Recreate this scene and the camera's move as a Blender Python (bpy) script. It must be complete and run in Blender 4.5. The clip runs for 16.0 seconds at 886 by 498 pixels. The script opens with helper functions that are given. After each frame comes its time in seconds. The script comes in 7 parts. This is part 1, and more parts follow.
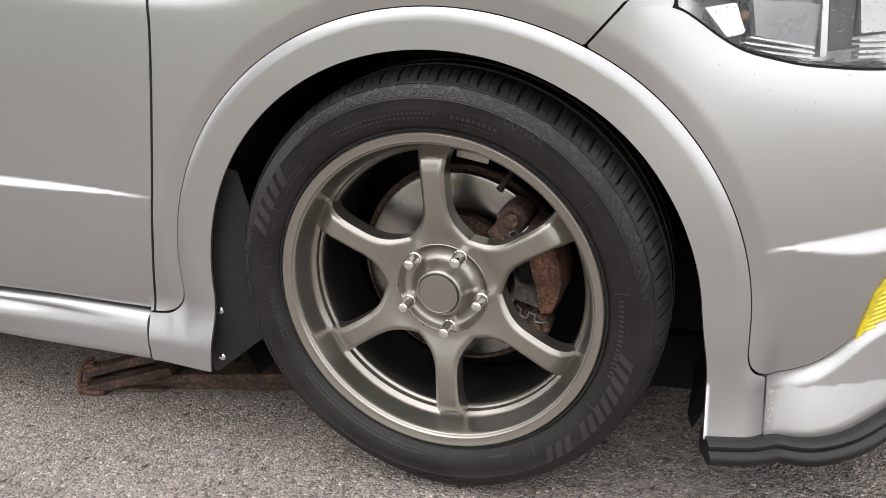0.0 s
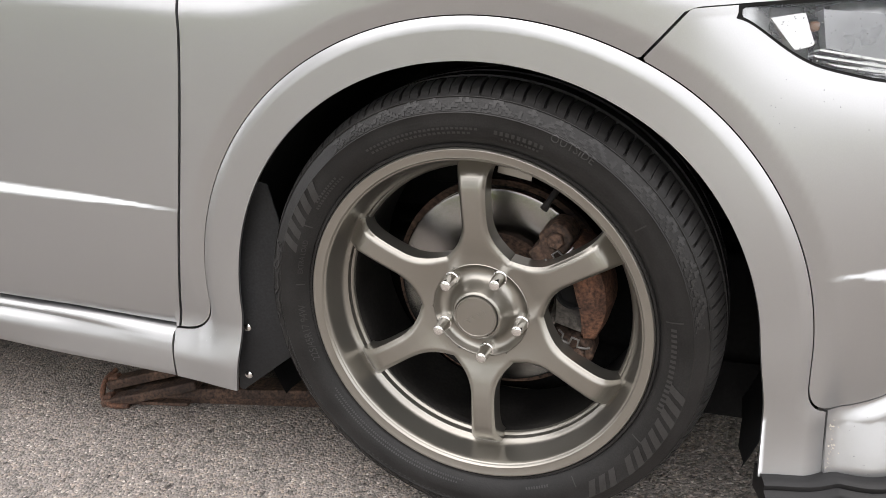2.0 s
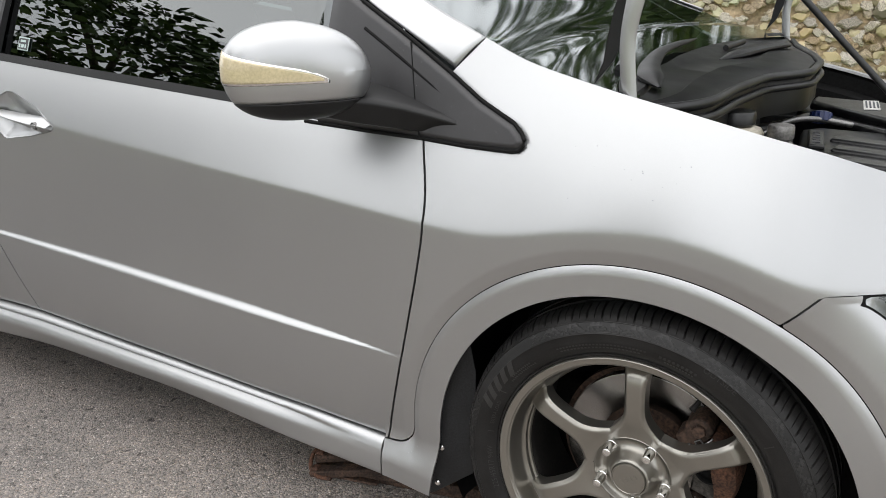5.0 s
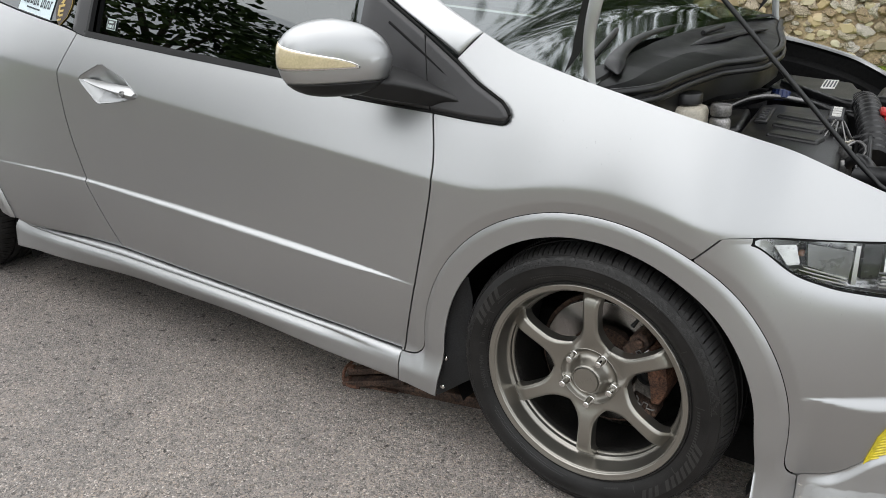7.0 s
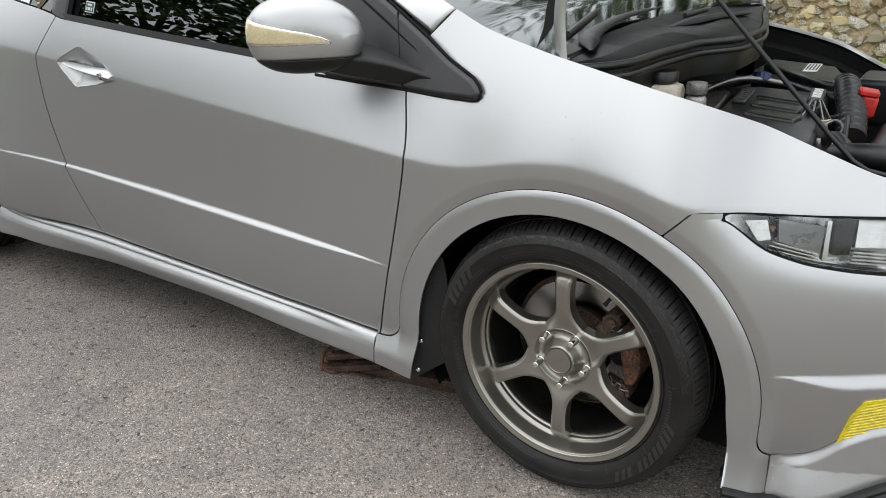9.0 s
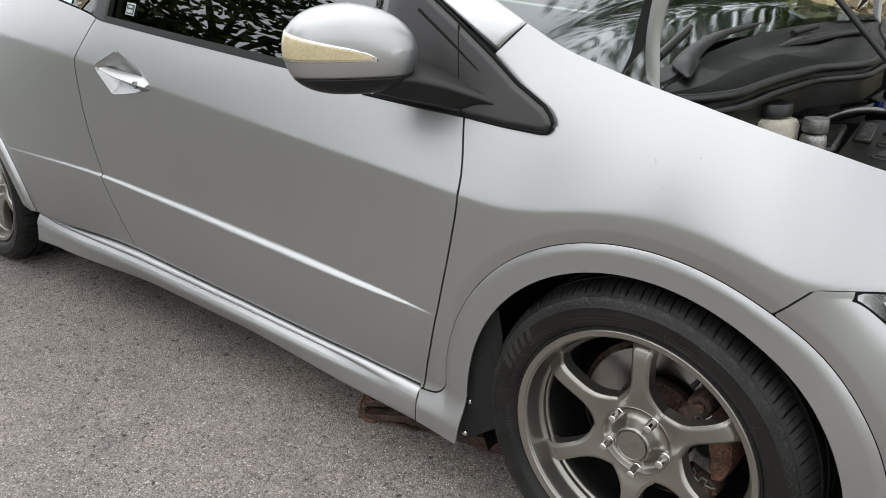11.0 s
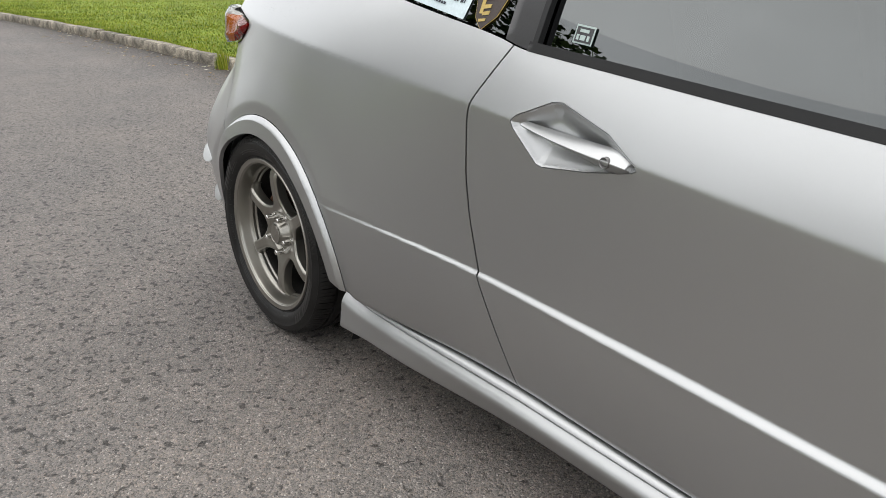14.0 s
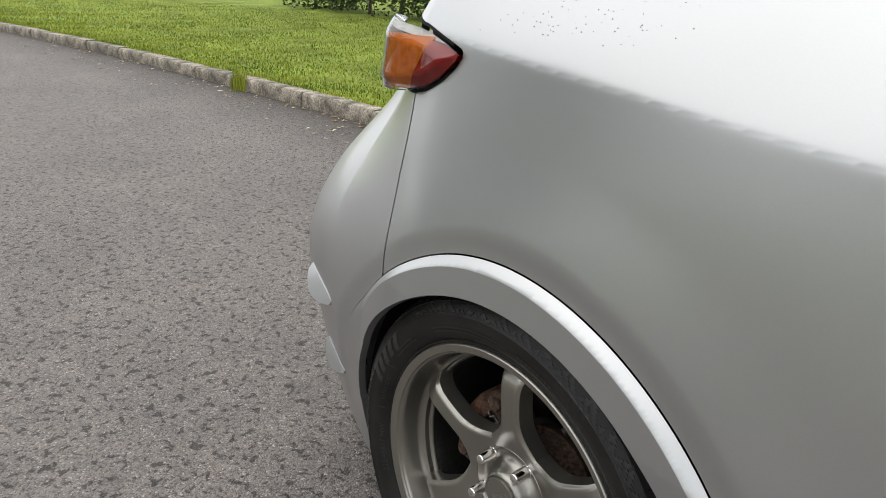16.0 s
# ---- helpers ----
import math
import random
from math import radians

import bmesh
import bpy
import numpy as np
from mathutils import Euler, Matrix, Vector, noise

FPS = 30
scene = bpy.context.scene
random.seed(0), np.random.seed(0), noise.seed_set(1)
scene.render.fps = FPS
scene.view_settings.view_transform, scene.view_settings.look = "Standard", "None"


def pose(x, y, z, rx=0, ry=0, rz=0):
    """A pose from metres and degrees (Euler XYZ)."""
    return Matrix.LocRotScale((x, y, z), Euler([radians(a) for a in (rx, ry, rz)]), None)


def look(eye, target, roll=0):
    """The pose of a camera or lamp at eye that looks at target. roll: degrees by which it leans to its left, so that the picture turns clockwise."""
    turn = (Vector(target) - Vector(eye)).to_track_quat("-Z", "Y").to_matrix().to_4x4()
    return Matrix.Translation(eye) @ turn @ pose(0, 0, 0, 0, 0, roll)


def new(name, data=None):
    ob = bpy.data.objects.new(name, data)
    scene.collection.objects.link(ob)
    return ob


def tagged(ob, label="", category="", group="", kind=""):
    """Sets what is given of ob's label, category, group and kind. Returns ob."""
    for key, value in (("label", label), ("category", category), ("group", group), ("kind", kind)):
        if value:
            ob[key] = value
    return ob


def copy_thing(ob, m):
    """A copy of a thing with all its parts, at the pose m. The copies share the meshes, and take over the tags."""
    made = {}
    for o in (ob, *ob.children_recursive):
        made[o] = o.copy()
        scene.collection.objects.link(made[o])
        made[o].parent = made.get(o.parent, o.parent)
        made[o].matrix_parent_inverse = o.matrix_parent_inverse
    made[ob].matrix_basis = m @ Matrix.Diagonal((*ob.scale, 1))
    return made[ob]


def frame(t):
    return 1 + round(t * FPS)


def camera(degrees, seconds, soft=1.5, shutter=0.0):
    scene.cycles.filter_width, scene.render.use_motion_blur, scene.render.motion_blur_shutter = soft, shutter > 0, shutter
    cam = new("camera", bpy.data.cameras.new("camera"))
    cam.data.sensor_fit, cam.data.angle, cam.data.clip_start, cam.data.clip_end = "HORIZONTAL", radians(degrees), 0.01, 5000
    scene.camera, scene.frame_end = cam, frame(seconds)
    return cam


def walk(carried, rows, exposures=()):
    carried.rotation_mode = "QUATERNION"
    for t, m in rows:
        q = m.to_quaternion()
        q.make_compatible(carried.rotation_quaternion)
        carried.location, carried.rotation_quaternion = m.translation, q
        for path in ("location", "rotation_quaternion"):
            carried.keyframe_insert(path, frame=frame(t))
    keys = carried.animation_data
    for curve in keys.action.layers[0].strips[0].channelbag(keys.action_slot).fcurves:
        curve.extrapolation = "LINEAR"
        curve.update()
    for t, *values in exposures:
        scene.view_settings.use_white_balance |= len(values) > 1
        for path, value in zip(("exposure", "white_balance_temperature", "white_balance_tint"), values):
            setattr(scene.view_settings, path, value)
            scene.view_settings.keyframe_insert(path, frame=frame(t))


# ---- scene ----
cam = camera(60.8, 16.0, 0.9)
PATH = [
    (0, (0.332, -0.855, 0.699), (-0.322, 0.906, 0.012), -3.8),
    (0.5, (0.326, -0.841, 0.714), (-0.343, 0.916, 0.031), -3.7),
    (1, (0.313, -0.82, 0.72), (-0.371, 0.934, 0.043), -3.6),
    (1.5, (0.294, -0.811, 0.712), (-0.403, 0.937, 0.033), -3.7),
    (2, (0.293, -0.81, 0.708), (-0.413, 0.931, 0.023), -3.7),
    (2.5, (0.304, -0.823, 0.706), (-0.415, 0.916, 0.028), -3.6),
    (3, (0.301, -0.833, 0.75), (-0.436, 0.899, 0.073), -3.6),
    (3.5, (0.304, -0.839, 0.73), (-0.461, 0.88, 0.053), -3.5),
    (4, (0.302, -0.844, 0.738), (-0.499, 0.862, 0.07), -3.3),
    (4.5, (0.288, -0.913, 0.893), (-0.597, 0.76, 0.247), -2.7),
    (4.7, (0.285, -0.957, 0.984), (-0.664, 0.687, 0.353), -2.2),
    (6.8, (0.535, -1.273, 1.154), (-0.534, 0.252, 0.423), -1.6),
    (7, (0.542, -1.273, 1.138), (-0.523, 0.252, 0.403), -1.6),
    (7.5, (0.577, -1.273, 1.107), (-0.491, 0.248, 0.368), -1.7),
    (8, (0.593, -1.278, 1.097), (-0.472, 0.246, 0.359), -1.6),
    (8.5, (0.599, -1.268, 1.096), (-0.462, 0.257, 0.356), -1.7),
    (8.7, (0.599, -1.263, 1.089), (-0.464, 0.262, 0.353), -1.6),
    (10.8, (0.449, -1.001, 1.094), (-0.689, 0.468, 0.355), -1.2),
    (11, (0.45, -1.035, 1.093), (-0.741, 0.397, 0.363), -0.7),
    (11.5, (0.435, -1.127, 1.1), (-0.846, 0.227, 0.374), -0.4),
    (12, (0.337, -1.182, 1.123), (-0.99, 0.125, 0.395), -0.2),
    (12.5, (0.169, -1.094, 1.11), (-1.238, 0.125, 0.379), 0.1),
    (13, (-0.037, -1.028, 1.098), (-1.529, 0.083, 0.367), 0.8),
    (13.5, (-0.316, -1.002, 1.1), (-1.833, 0.08, 0.372), 1.0),
    (14, (-0.686, -0.949, 1.088), (-2.128, 0.23, 0.36), 0.5),
    (14.5, (-1.042, -0.878, 1.095), (-2.47, 0.319, 0.37), 0.4),
    (15, (-1.389, -0.845, 1.109), (-2.815, 0.355, 0.385), 0.7),
    (15.5, (-1.744, -0.758, 1.065), (-3.168, 0.453, 0.355), 1.1),
    (16, (-2.023, -0.642, 1.005), (-3.447, 0.577, 0.308), 1.6),
]
walk(cam, [(t, look(eye, target, roll)) for t, eye, target, roll in PATH],
     [(0, 0.56, 6700, 14), (1.0, 0.60, 6700, 14), (2.5, 0.64, 6700, 14), (3.5, 0.60, 6700, 14), (4.5, 0.29, 6600, 12), (7, 0.04, 6450, 10), (10, 0.04, 6450, 10), (12.5, -0.01, 6500, 10), (13.5, -0.06, 6550, 10), (16, -0.06, 6550, 10)])

# ---- light ----
world = bpy.data.worlds.new("overcast_sky")
scene.world = world
world.use_nodes = True
wn, wl = world.node_tree.nodes, world.node_tree.links
wn.clear()
sky = wn.new("ShaderNodeTexSky")
sky.sky_type, sky.sun_disc = "NISHITA", False
sky.sun_elevation, sky.sun_rotation = radians(80), radians(243)
sky.dust_density, sky.air_density = 3.0, 1.0
grey = wn.new("ShaderNodeHueSaturation")
grey.inputs["Saturation"].default_value = 0.14
back = wn.new("ShaderNodeBackground")
back.inputs["Strength"].default_value = 0.31
wout = wn.new("ShaderNodeOutputWorld")
wl.new(sky.outputs[0], grey.inputs["Color"])
cloud = wn.new("ShaderNodeMix")
cloud.data_type = "RGBA"
cloud.inputs[0].default_value = 0.72
cloud.inputs[7].default_value = (5.6, 5.75, 5.9, 1)
wl.new(grey.outputs[0], cloud.inputs[6])
wtc, wnoise, wrange, wmul = wn.new("ShaderNodeTexCoord"), wn.new("ShaderNodeTexNoise"), wn.new("ShaderNodeMapRange"), wn.new("ShaderNodeMix")
wnoise.inputs["Scale"].default_value, wnoise.inputs["Detail"].default_value = 2.6, 4
wrange.inputs["From Min"].default_value, wrange.inputs["From Max"].default_value = 0.3, 0.7
wrange.inputs["To Min"].default_value, wrange.inputs["To Max"].default_value = 0.80, 1.20
wmul.data_type, wmul.blend_type = "RGBA", "MULTIPLY"
wmul.inputs[0].default_value = 1.0
wl.new(wtc.outputs["Generated"], wnoise.inputs["Vector"])
wl.new(wnoise.outputs[0], wrange.inputs["Value"])
wl.new(cloud.outputs[2], wmul.inputs[6])
wl.new(wrange.outputs[0], wmul.inputs[7])
wl.new(wmul.outputs[2], back.inputs["Color"])
wl.new(back.outputs[0], wout.inputs["Surface"])
sun = new("sun", bpy.data.lights.new("sun", "SUN"))
sun.data.energy, sun.data.angle, sun.data.color = 1.2, radians(100), (1.0, 0.97, 0.92)
sun.matrix_world = look((-1.8, -0.9, 11.0), (0, 0, 0))


# ---- materials ----
def ramp(nodes, links, source, stops):
    """A colour ramp fed by source; stops are (place, colour)."""
    r = nodes.new("ShaderNodeValToRGB")
    e = r.color_ramp.elements
    while len(e) < len(stops):
        e.new(0.5)
    for k, (p, c) in enumerate(stops):
        e[k].position = p
        e[k].color = (*c, 1) if len(c) == 3 else c
    links.new(source, r.inputs[0])
    return r


def surface(name, base, rough=0.5, metal=0.0, grain=200.0, grain_amt=0.08, stain=6.0, stain_amt=0.12,
            bump=0.05, bump_dist=0.001, coat=0.0, coat_rough=0.05, spec=0.5, rough_var=0.1, per_piece=0.0):
    """A surface with colour variation at two scales, fine relief and uneven gloss."""
    m = bpy.data.materials.new(name)
    m.use_nodes = True
    n, l = m.node_tree.nodes, m.node_tree.links
    p = n["Principled BSDF"]
    tc = n.new("ShaderNodeTexCoord")
    fine, wide = n.new("ShaderNodeTexNoise"), n.new("ShaderNodeTexNoise")
    fine.inputs["Scale"].default_value, fine.inputs["Detail"].default_value = grain, 4
    wide.inputs["Scale"].default_value, wide.inputs["Detail"].default_value = stain, 5
    for t in (fine, wide):
        l.new(tc.outputs["Object"], t.inputs["Vector"])
    dark = tuple(c * (1 - 2 * grain_amt) for c in base)
    light = tuple(min(1, c * (1 + 2 * grain_amt)) for c in base)
    g = ramp(n, l, fine.outputs[0], [(0.3, dark), (0.7, light)])
    s = ramp(n, l, wide.outputs[0], [(0.3, (1 - 2 * stain_amt,) * 3), (0.65, (1, 1, 1))])
    mix = n.new("ShaderNodeMix")
    mix.data_type, mix.blend_type = "RGBA", "MULTIPLY"
    mix.inputs[0].default_value = 1
    l.new(g.outputs[0], mix.inputs[6])
    l.new(s.outputs[0], mix.inputs[7])
    colour = mix.outputs[2]
    if per_piece:
        info = n.new("ShaderNodeObjectInfo")
        hv = n.new("ShaderNodeHueSaturation")
        mr = n.new("ShaderNodeMapRange")
        mr.inputs["To Min"].default_value, mr.inputs["To Max"].default_value = 1 - per_piece, 1 + per_piece
        l.new(info.outputs["Random"], mr.inputs["Value"])
        l.new(mr.outputs[0], hv.inputs["Value"])
        l.new(colour, hv.inputs["Color"])
        colour = hv.outputs[0]
    l.new(colour, p.inputs["Base Color"])
    rv = n.new("ShaderNodeMapRange")
    rv.inputs["To Min"].default_value, rv.inputs["To Max"].default_value = max(0, rough - rough_var), min(1, rough + rough_var)
    l.new(wide.outputs[0], rv.inputs["Value"])
    l.new(rv.outputs[0], p.inputs["Roughness"])
    p.inputs["Metallic"].default_value = metal
    p.inputs["Specular IOR Level"].default_value = spec
    p.inputs["Coat Weight"].default_value, p.inputs["Coat Roughness"].default_value = coat, coat_rough
    if bump:
        b = n.new("ShaderNodeBump")
        b.inputs["Strength"].default_value, b.inputs["Distance"].default_value = bump, bump_dist
        l.new(fine.outputs[0], b.inputs["Height"])
        l.new(b.outputs[0], p.inputs["Normal"])
    return m


def glass_pane(name, tint, rough=0.0, ior=1.75):
    """Thin tinted glass: clear reflections over a see-through tint."""
    m = bpy.data.materials.new(name)
    m.use_nodes = True
    n, l = m.node_tree.nodes, m.node_tree.links
    n.clear()
    out = n.new("ShaderNodeOutputMaterial")
    tr, gl, mx = n.new("ShaderNodeBsdfTransparent"), n.new("ShaderNodeBsdfGlossy"), n.new("ShaderNodeMixShader")
    tr.inputs[0].default_value = (*tint, 1)
    gl.inputs["Roughness"].default_value = rough
    gl.inputs[0].default_value = (0.93, 0.97, 0.97, 1)
    fr = n.new("ShaderNodeFresnel")
    fr.inputs[0].default_value = ior
    l.new(fr.outputs[0], mx.inputs[0])
    l.new(tr.outputs[0], mx.inputs[1])
    l.new(gl.outputs[0], mx.inputs[2])
    l.new(mx.outputs[0], out.inputs[0])
    return m


PAINT = surface("silver_metallic_paint", (0.42, 0.425, 0.428), 0.37, 0.9, 900, 0.012, 2.5, 0.02, 0.0, 0.0004, 0.4, 0.10, rough_var=0.02)
WHEEL_PAINT = surface("bronze_grey_wheel_paint", (0.30, 0.287, 0.258), 0.29, 0.9, 1400, 0.015, 14, 0.03, 0, 0.0002, 0.12, 0.2, rough_var=0.03)
RUBBER = surface("tyre_rubber", (0.0145, 0.0139, 0.0135), 0.48, 0, 500, 0.15, 18, 0.25, 0.3, 0.0006, spec=0.28)
RUBBER_MARK = surface("raised_rubber_marks", (0.022, 0.0215, 0.021), 0.38, 0, 500, 0.1, 18, 0.1, 0.1, 0.0004)
RUBBER_BLOCK = surface("tyre_relief_rubber", (0.022, 0.0213, 0.0207), 0.42, 0, 500, 0.15, 18, 0.2, 0.1, 0.0004, spec=0.32)
BLACK_PLASTIC = surface("black_plastic", (0.011, 0.011, 0.0115), 0.45, 0, 900, 0.15, 12, 0.2, 0.35, 0.0005, spec=0.3)
GREY_PLASTIC = surface("grey_plastic", (0.05, 0.05, 0.055), 0.5, 0, 700, 0.12, 8, 0.25, 0.3, 0.0005)
LINER = surface("wheel_arch_liner_plastic", (0.008, 0.008, 0.0085), 0.65, 0, 300, 0.2, 10, 0.4, 0.3, 0.001, spec=0.3)
FLAP = surface("mud_flap_plastic", (0.016, 0.0165, 0.018), 0.55, 0, 300, 0.2, 10, 0.3, 0.3, 0.001, spec=0.4)
DARK = surface("underbody_black", (0.008, 0.008, 0.008), 0.85, 0, 120, 0.2, 6, 0.3, 0.2, 0.002, spec=0.2)
CHROME = surface("chrome", (0.78, 0.77, 0.75), 0.14, 1.0, 300, 0.03, 30, 0.1, 0.03, 0.0003)
STEEL = surface("brake_disc_steel", (0.25, 0.245, 0.24), 0.42, 0.9, 260, 0.12, 24, 0.2, 0.15, 0.0004)
RUST = surface("rusty_iron", (0.135, 0.064, 0.038), 0.85, 0.1, 220, 0.35, 28, 0.35, 0.7, 0.0015)
RUST_DARK = surface("dark_rusty_steel", (0.085, 0.05, 0.034), 0.8, 0.2, 180, 0.4, 16, 0.4, 0.7, 0.0015)
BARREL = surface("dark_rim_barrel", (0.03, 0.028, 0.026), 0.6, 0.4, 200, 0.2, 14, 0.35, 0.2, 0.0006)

DUSTY = surface("dusty_grey_steel", (0.13, 0.115, 0.10), 0.8, 0.1, 200, 0.3, 30, 0.4, 0.4, 0.001)
DISC = surface("turned_disc_steel", (0.30, 0.29, 0.28), 0.22, 1.0, 260, 0.03, 24, 0.12, 0.0, 0.0003)
_n, _l = DISC.node_tree.nodes, DISC.node_tree.links
_t = _n.new("ShaderNodeTangent")
_t.direction_type, _t.axis = "RADIAL", "Y"
_n["Principled BSDF"].inputs["Anisotropic"].default_value = 0.85
_l.new(_t.outputs[0], _n["Principled BSDF"].inputs["Tangent"])


# ---- mesh helpers ----
def part(name, bm, material, parent=None, label="", smooth=True, bevel=0.0, segs=2):
    """Links a bmesh as one mesh object under a thing or a part."""
    me = bpy.data.meshes.new(name)
    if smooth:
        for fc in bm.faces:
            fc.smooth = True
    bmesh.ops.recalc_face_normals(bm, faces=bm.faces[:])
    bm.to_mesh(me)
    bm.free()
    ob = new(name, me)
    for mt in (material if isinstance(material, (list, tuple)) else [material]):
        me.materials.append(mt)
    if smooth:
        me.set_sharp_from_angle(angle=radians(38))
    if parent:
        ob.parent = parent
    if label:
        ob["label"] = label
    if bevel:
        b = ob.modifiers.new("bevel", "BEVEL")
        b.width, b.segments, b.limit_method, b.angle_limit = bevel, segs, "ANGLE", radians(40)
    return ob


def add_box(bm, size, m=None):
    """A box of that size, centred, moved by m."""
    r = bmesh.ops.create_cube(bm, size=1.0, matrix=(m or Matrix()) @ Matrix.Diagonal((*size, 1)))
    return r["verts"]


def box(name, size, m, material, parent=None, label="", bevel=0.004, segs=2):
    bm = bmesh.new()
    add_box(bm, size, m)
    return part(name, bm, material, parent, label, bevel=bevel, segs=segs)


def add_tube(bm, pts, radius, sides=10, caps=True):
    """A round tube along points; radius is one number or one for each point."""
    pts = [Vector(p) for p in pts]
    rad = radius if isinstance(radius, (list, tuple)) else [radius] * len(pts)
    rings = []
    up = Vector((0.13, 0.27, 0.95))
    for k, p in enumerate(pts):
        d = (pts[min(k + 1, len(pts) - 1)] - pts[max(k - 1, 0)]).normalized()
        a = d.cross(up)
        if a.length < 0.05:
            a = d.cross(Vector((1, 0, 0)))
        a.normalize()
        b = d.cross(a)
        rings.append([bm.verts.new(p + rad[k] * (math.cos(2 * math.pi * i / sides) * a + math.sin(2 * math.pi * i / sides) * b)) for i in range(sides)])
    for r0, r1 in zip(rings, rings[1:]):
        for i in range(sides):
            bm.faces.new((r0[i], r0[(i + 1) % sides], r1[(i + 1) % sides], r1[i]))
    if caps:
        bm.faces.new(rings[0])
        bm.faces.new(rings[-1][::-1])


def tube(name, pts, radius, material, parent=None, label="", sides=10):
    bm = bmesh.new()
    add_tube(bm, pts, radius, sides)
    return part(name, bm, material, parent, label)


def curve_points(pts, n=24):
    """A smooth line through points (Catmull-Rom)."""
    P = [Vector(p) for p in pts]
    P = [2 * P[0] - P[1], *P, 2 * P[-1] - P[-2]]
    out = []
    for i in range(1, len(P) - 2):
        for k in range(n):
            t = k / n
            out.append(0.5 * (2 * P[i] + (P[i + 1] - P[i - 1]) * t + (2 * P[i - 1] - 5 * P[i] + 4 * P[i + 1] - P[i + 2]) * t * t
                              + (3 * P[i] - P[i - 1] - 3 * P[i + 1] + P[i + 2]) * t ** 3))
    out.append(P[-2])
    return out


def lathe(bm, profile, segs=96, bump=None, closed=False):
    """Turns (radius, y) points about the y axis."""
    rings = []
    for k in range(segs):
        a = 2 * math.pi * k / segs
        ring = []
        for j, (r, y) in enumerate(profile):
            if bump:
                r, y = bump(k, j, r, y)
            ring.append(bm.verts.new((r * math.cos(a), y, r * math.sin(a))))
        rings.append(ring)
    m = len(profile)
    for k in range(segs):
        r0, r1 = rings[k], rings[(k + 1) % segs]
        for j in range(m if closed else m - 1):
            bm.faces.new((r0[j], r0[(j + 1) % m], r1[(j + 1) % m], r1[j]))


def plate(bm, outline, m, thick):
    """A flat plate from a 2D outline in the x-z plane of m, thick along +y."""
    f0 = [bm.verts.new(m @ Vector((x, 0, z))) for x, z in outline]
    f1 = [bm.verts.new(m @ Vector((x, thick, z))) for x, z in outline]
    n = len(outline)
    bm.faces.new(f0)
    bm.faces.new(f1[::-1])
    for i in range(n):
        bm.faces.new((f0[i], f1[i], f1[(i + 1) % n], f0[(i + 1) % n]))


# ---- the car's outer skin ----
# u runs along the car (x but for the rounded ends), z up; the flank faces -y
def smoothed(xs, ys, w):
    """A smooth function through a table, with its corners rounded over w metres."""
    g = np.arange(xs[0] - 1, xs[-1] + 1, 0.004)
    v = np.interp(g, xs, ys)
    k = np.exp(-0.5 * (np.arange(-60, 61) * 0.004 / w) ** 2)
    k /= k.sum()
    v = np.convolve(np.pad(v, 60, mode="edge"), k, mode="valid")
    return lambda x: np.interp(x, g, v)


def sstep(t):
    t = np.clip(t, 0, 1)
    return t * t * (3 - 2 * t)


shoulder = smoothed([-3.4, -2.85, -2.247, -1.77, -1.34, -0.972, -0.592, -0.365, -0.27, -0.2, -0.083, 0.034, 0.143, 0.227, 0.32, 0.8],
                    [0.955, 0.918, 0.866, 0.826, 0.783, 0.746, 0.708, 0.684, 0.678, 0.687, 0.712, 0.722, 0.70, 0.668, 0.66, 0.65], 0.035)
flank_y = smoothed([-3.4, -2.6, -1.9, -1.0, -0.4, -0.05, 0.2, 0.9], [-0.008, -0.010, -0.006, -0.010, -0.012, -0.018, -0.018, -0.014], 0.08)
crease_z = smoothed([-2.4, -2.1, -1.72, -1.27, -0.82, -0.626, -0.4], [0.510, 0.498, 0.479, 0.460, 0.437, 0.427, 0.420], 0.05)
crease_w = smoothed([-2.32, -2.25, -1.72, -1.27, -0.82, -0.6, -0.44, -0.42], [0, 0.002, 0.011, 0.017, 0.017, 0.012, 0.001, 0], 0.03)
wing_top = smoothed([-0.5, -0.40, -0.30, -0.243, -0.19, -0.125, -0.06, 0.03, 0.1, 0.22, 0.31, 0.386, 0.52, 0.7, 0.9], [1.06, 1.015, 0.974, 0.947, 0.931, 0.915, 0.900, 0.882, 0.865, 0.834, 0.802, 0.771, 0.718, 0.685, 0.67], 0.022)
roll_start = smoothed([-3.4, -2.55, -2.0, -1.7, 0.1, 0.3, 0.6, 0.9], [0.70, 0.66, 0.45, 0.40, 0.40, 0.50, 0.9, 1.0], 0.05)
roll_more = smoothed([-3.4, -1.0, -0.5, -0.36, -0.2, -0.05, 0.2, 0.9], [0.6, 0.6, 0.2, 0.05, 0.25, 0.6, 0.5, 0.5], 0.05)
shoulder_soft = smoothed([-0.45, -0.3, -0.1, 0.2], [0.005, 0.006, 0.007, 0.007], 0.05)
FRONT_X = smoothed([-2.0, 0.1, 0.2, 0.307, 0.435, 0.636, 0.83, 1.03, 1.235, 1.46], [-2.0, 0.1, 0.2, 0.3, 0.42, 0.6, 0.755, 0.86, 0.9, 0.905], 0.03)
FRONT_Y = smoothed([-2.0, 0.1, 0.2, 0.307, 0.435, 0.636, 0.83, 1.03, 1.235, 1.46], [0, 0, 0.002, 0.036, 0.078, 0.168, 0.285, 0.455, 0.655, 0.88], 0.03)
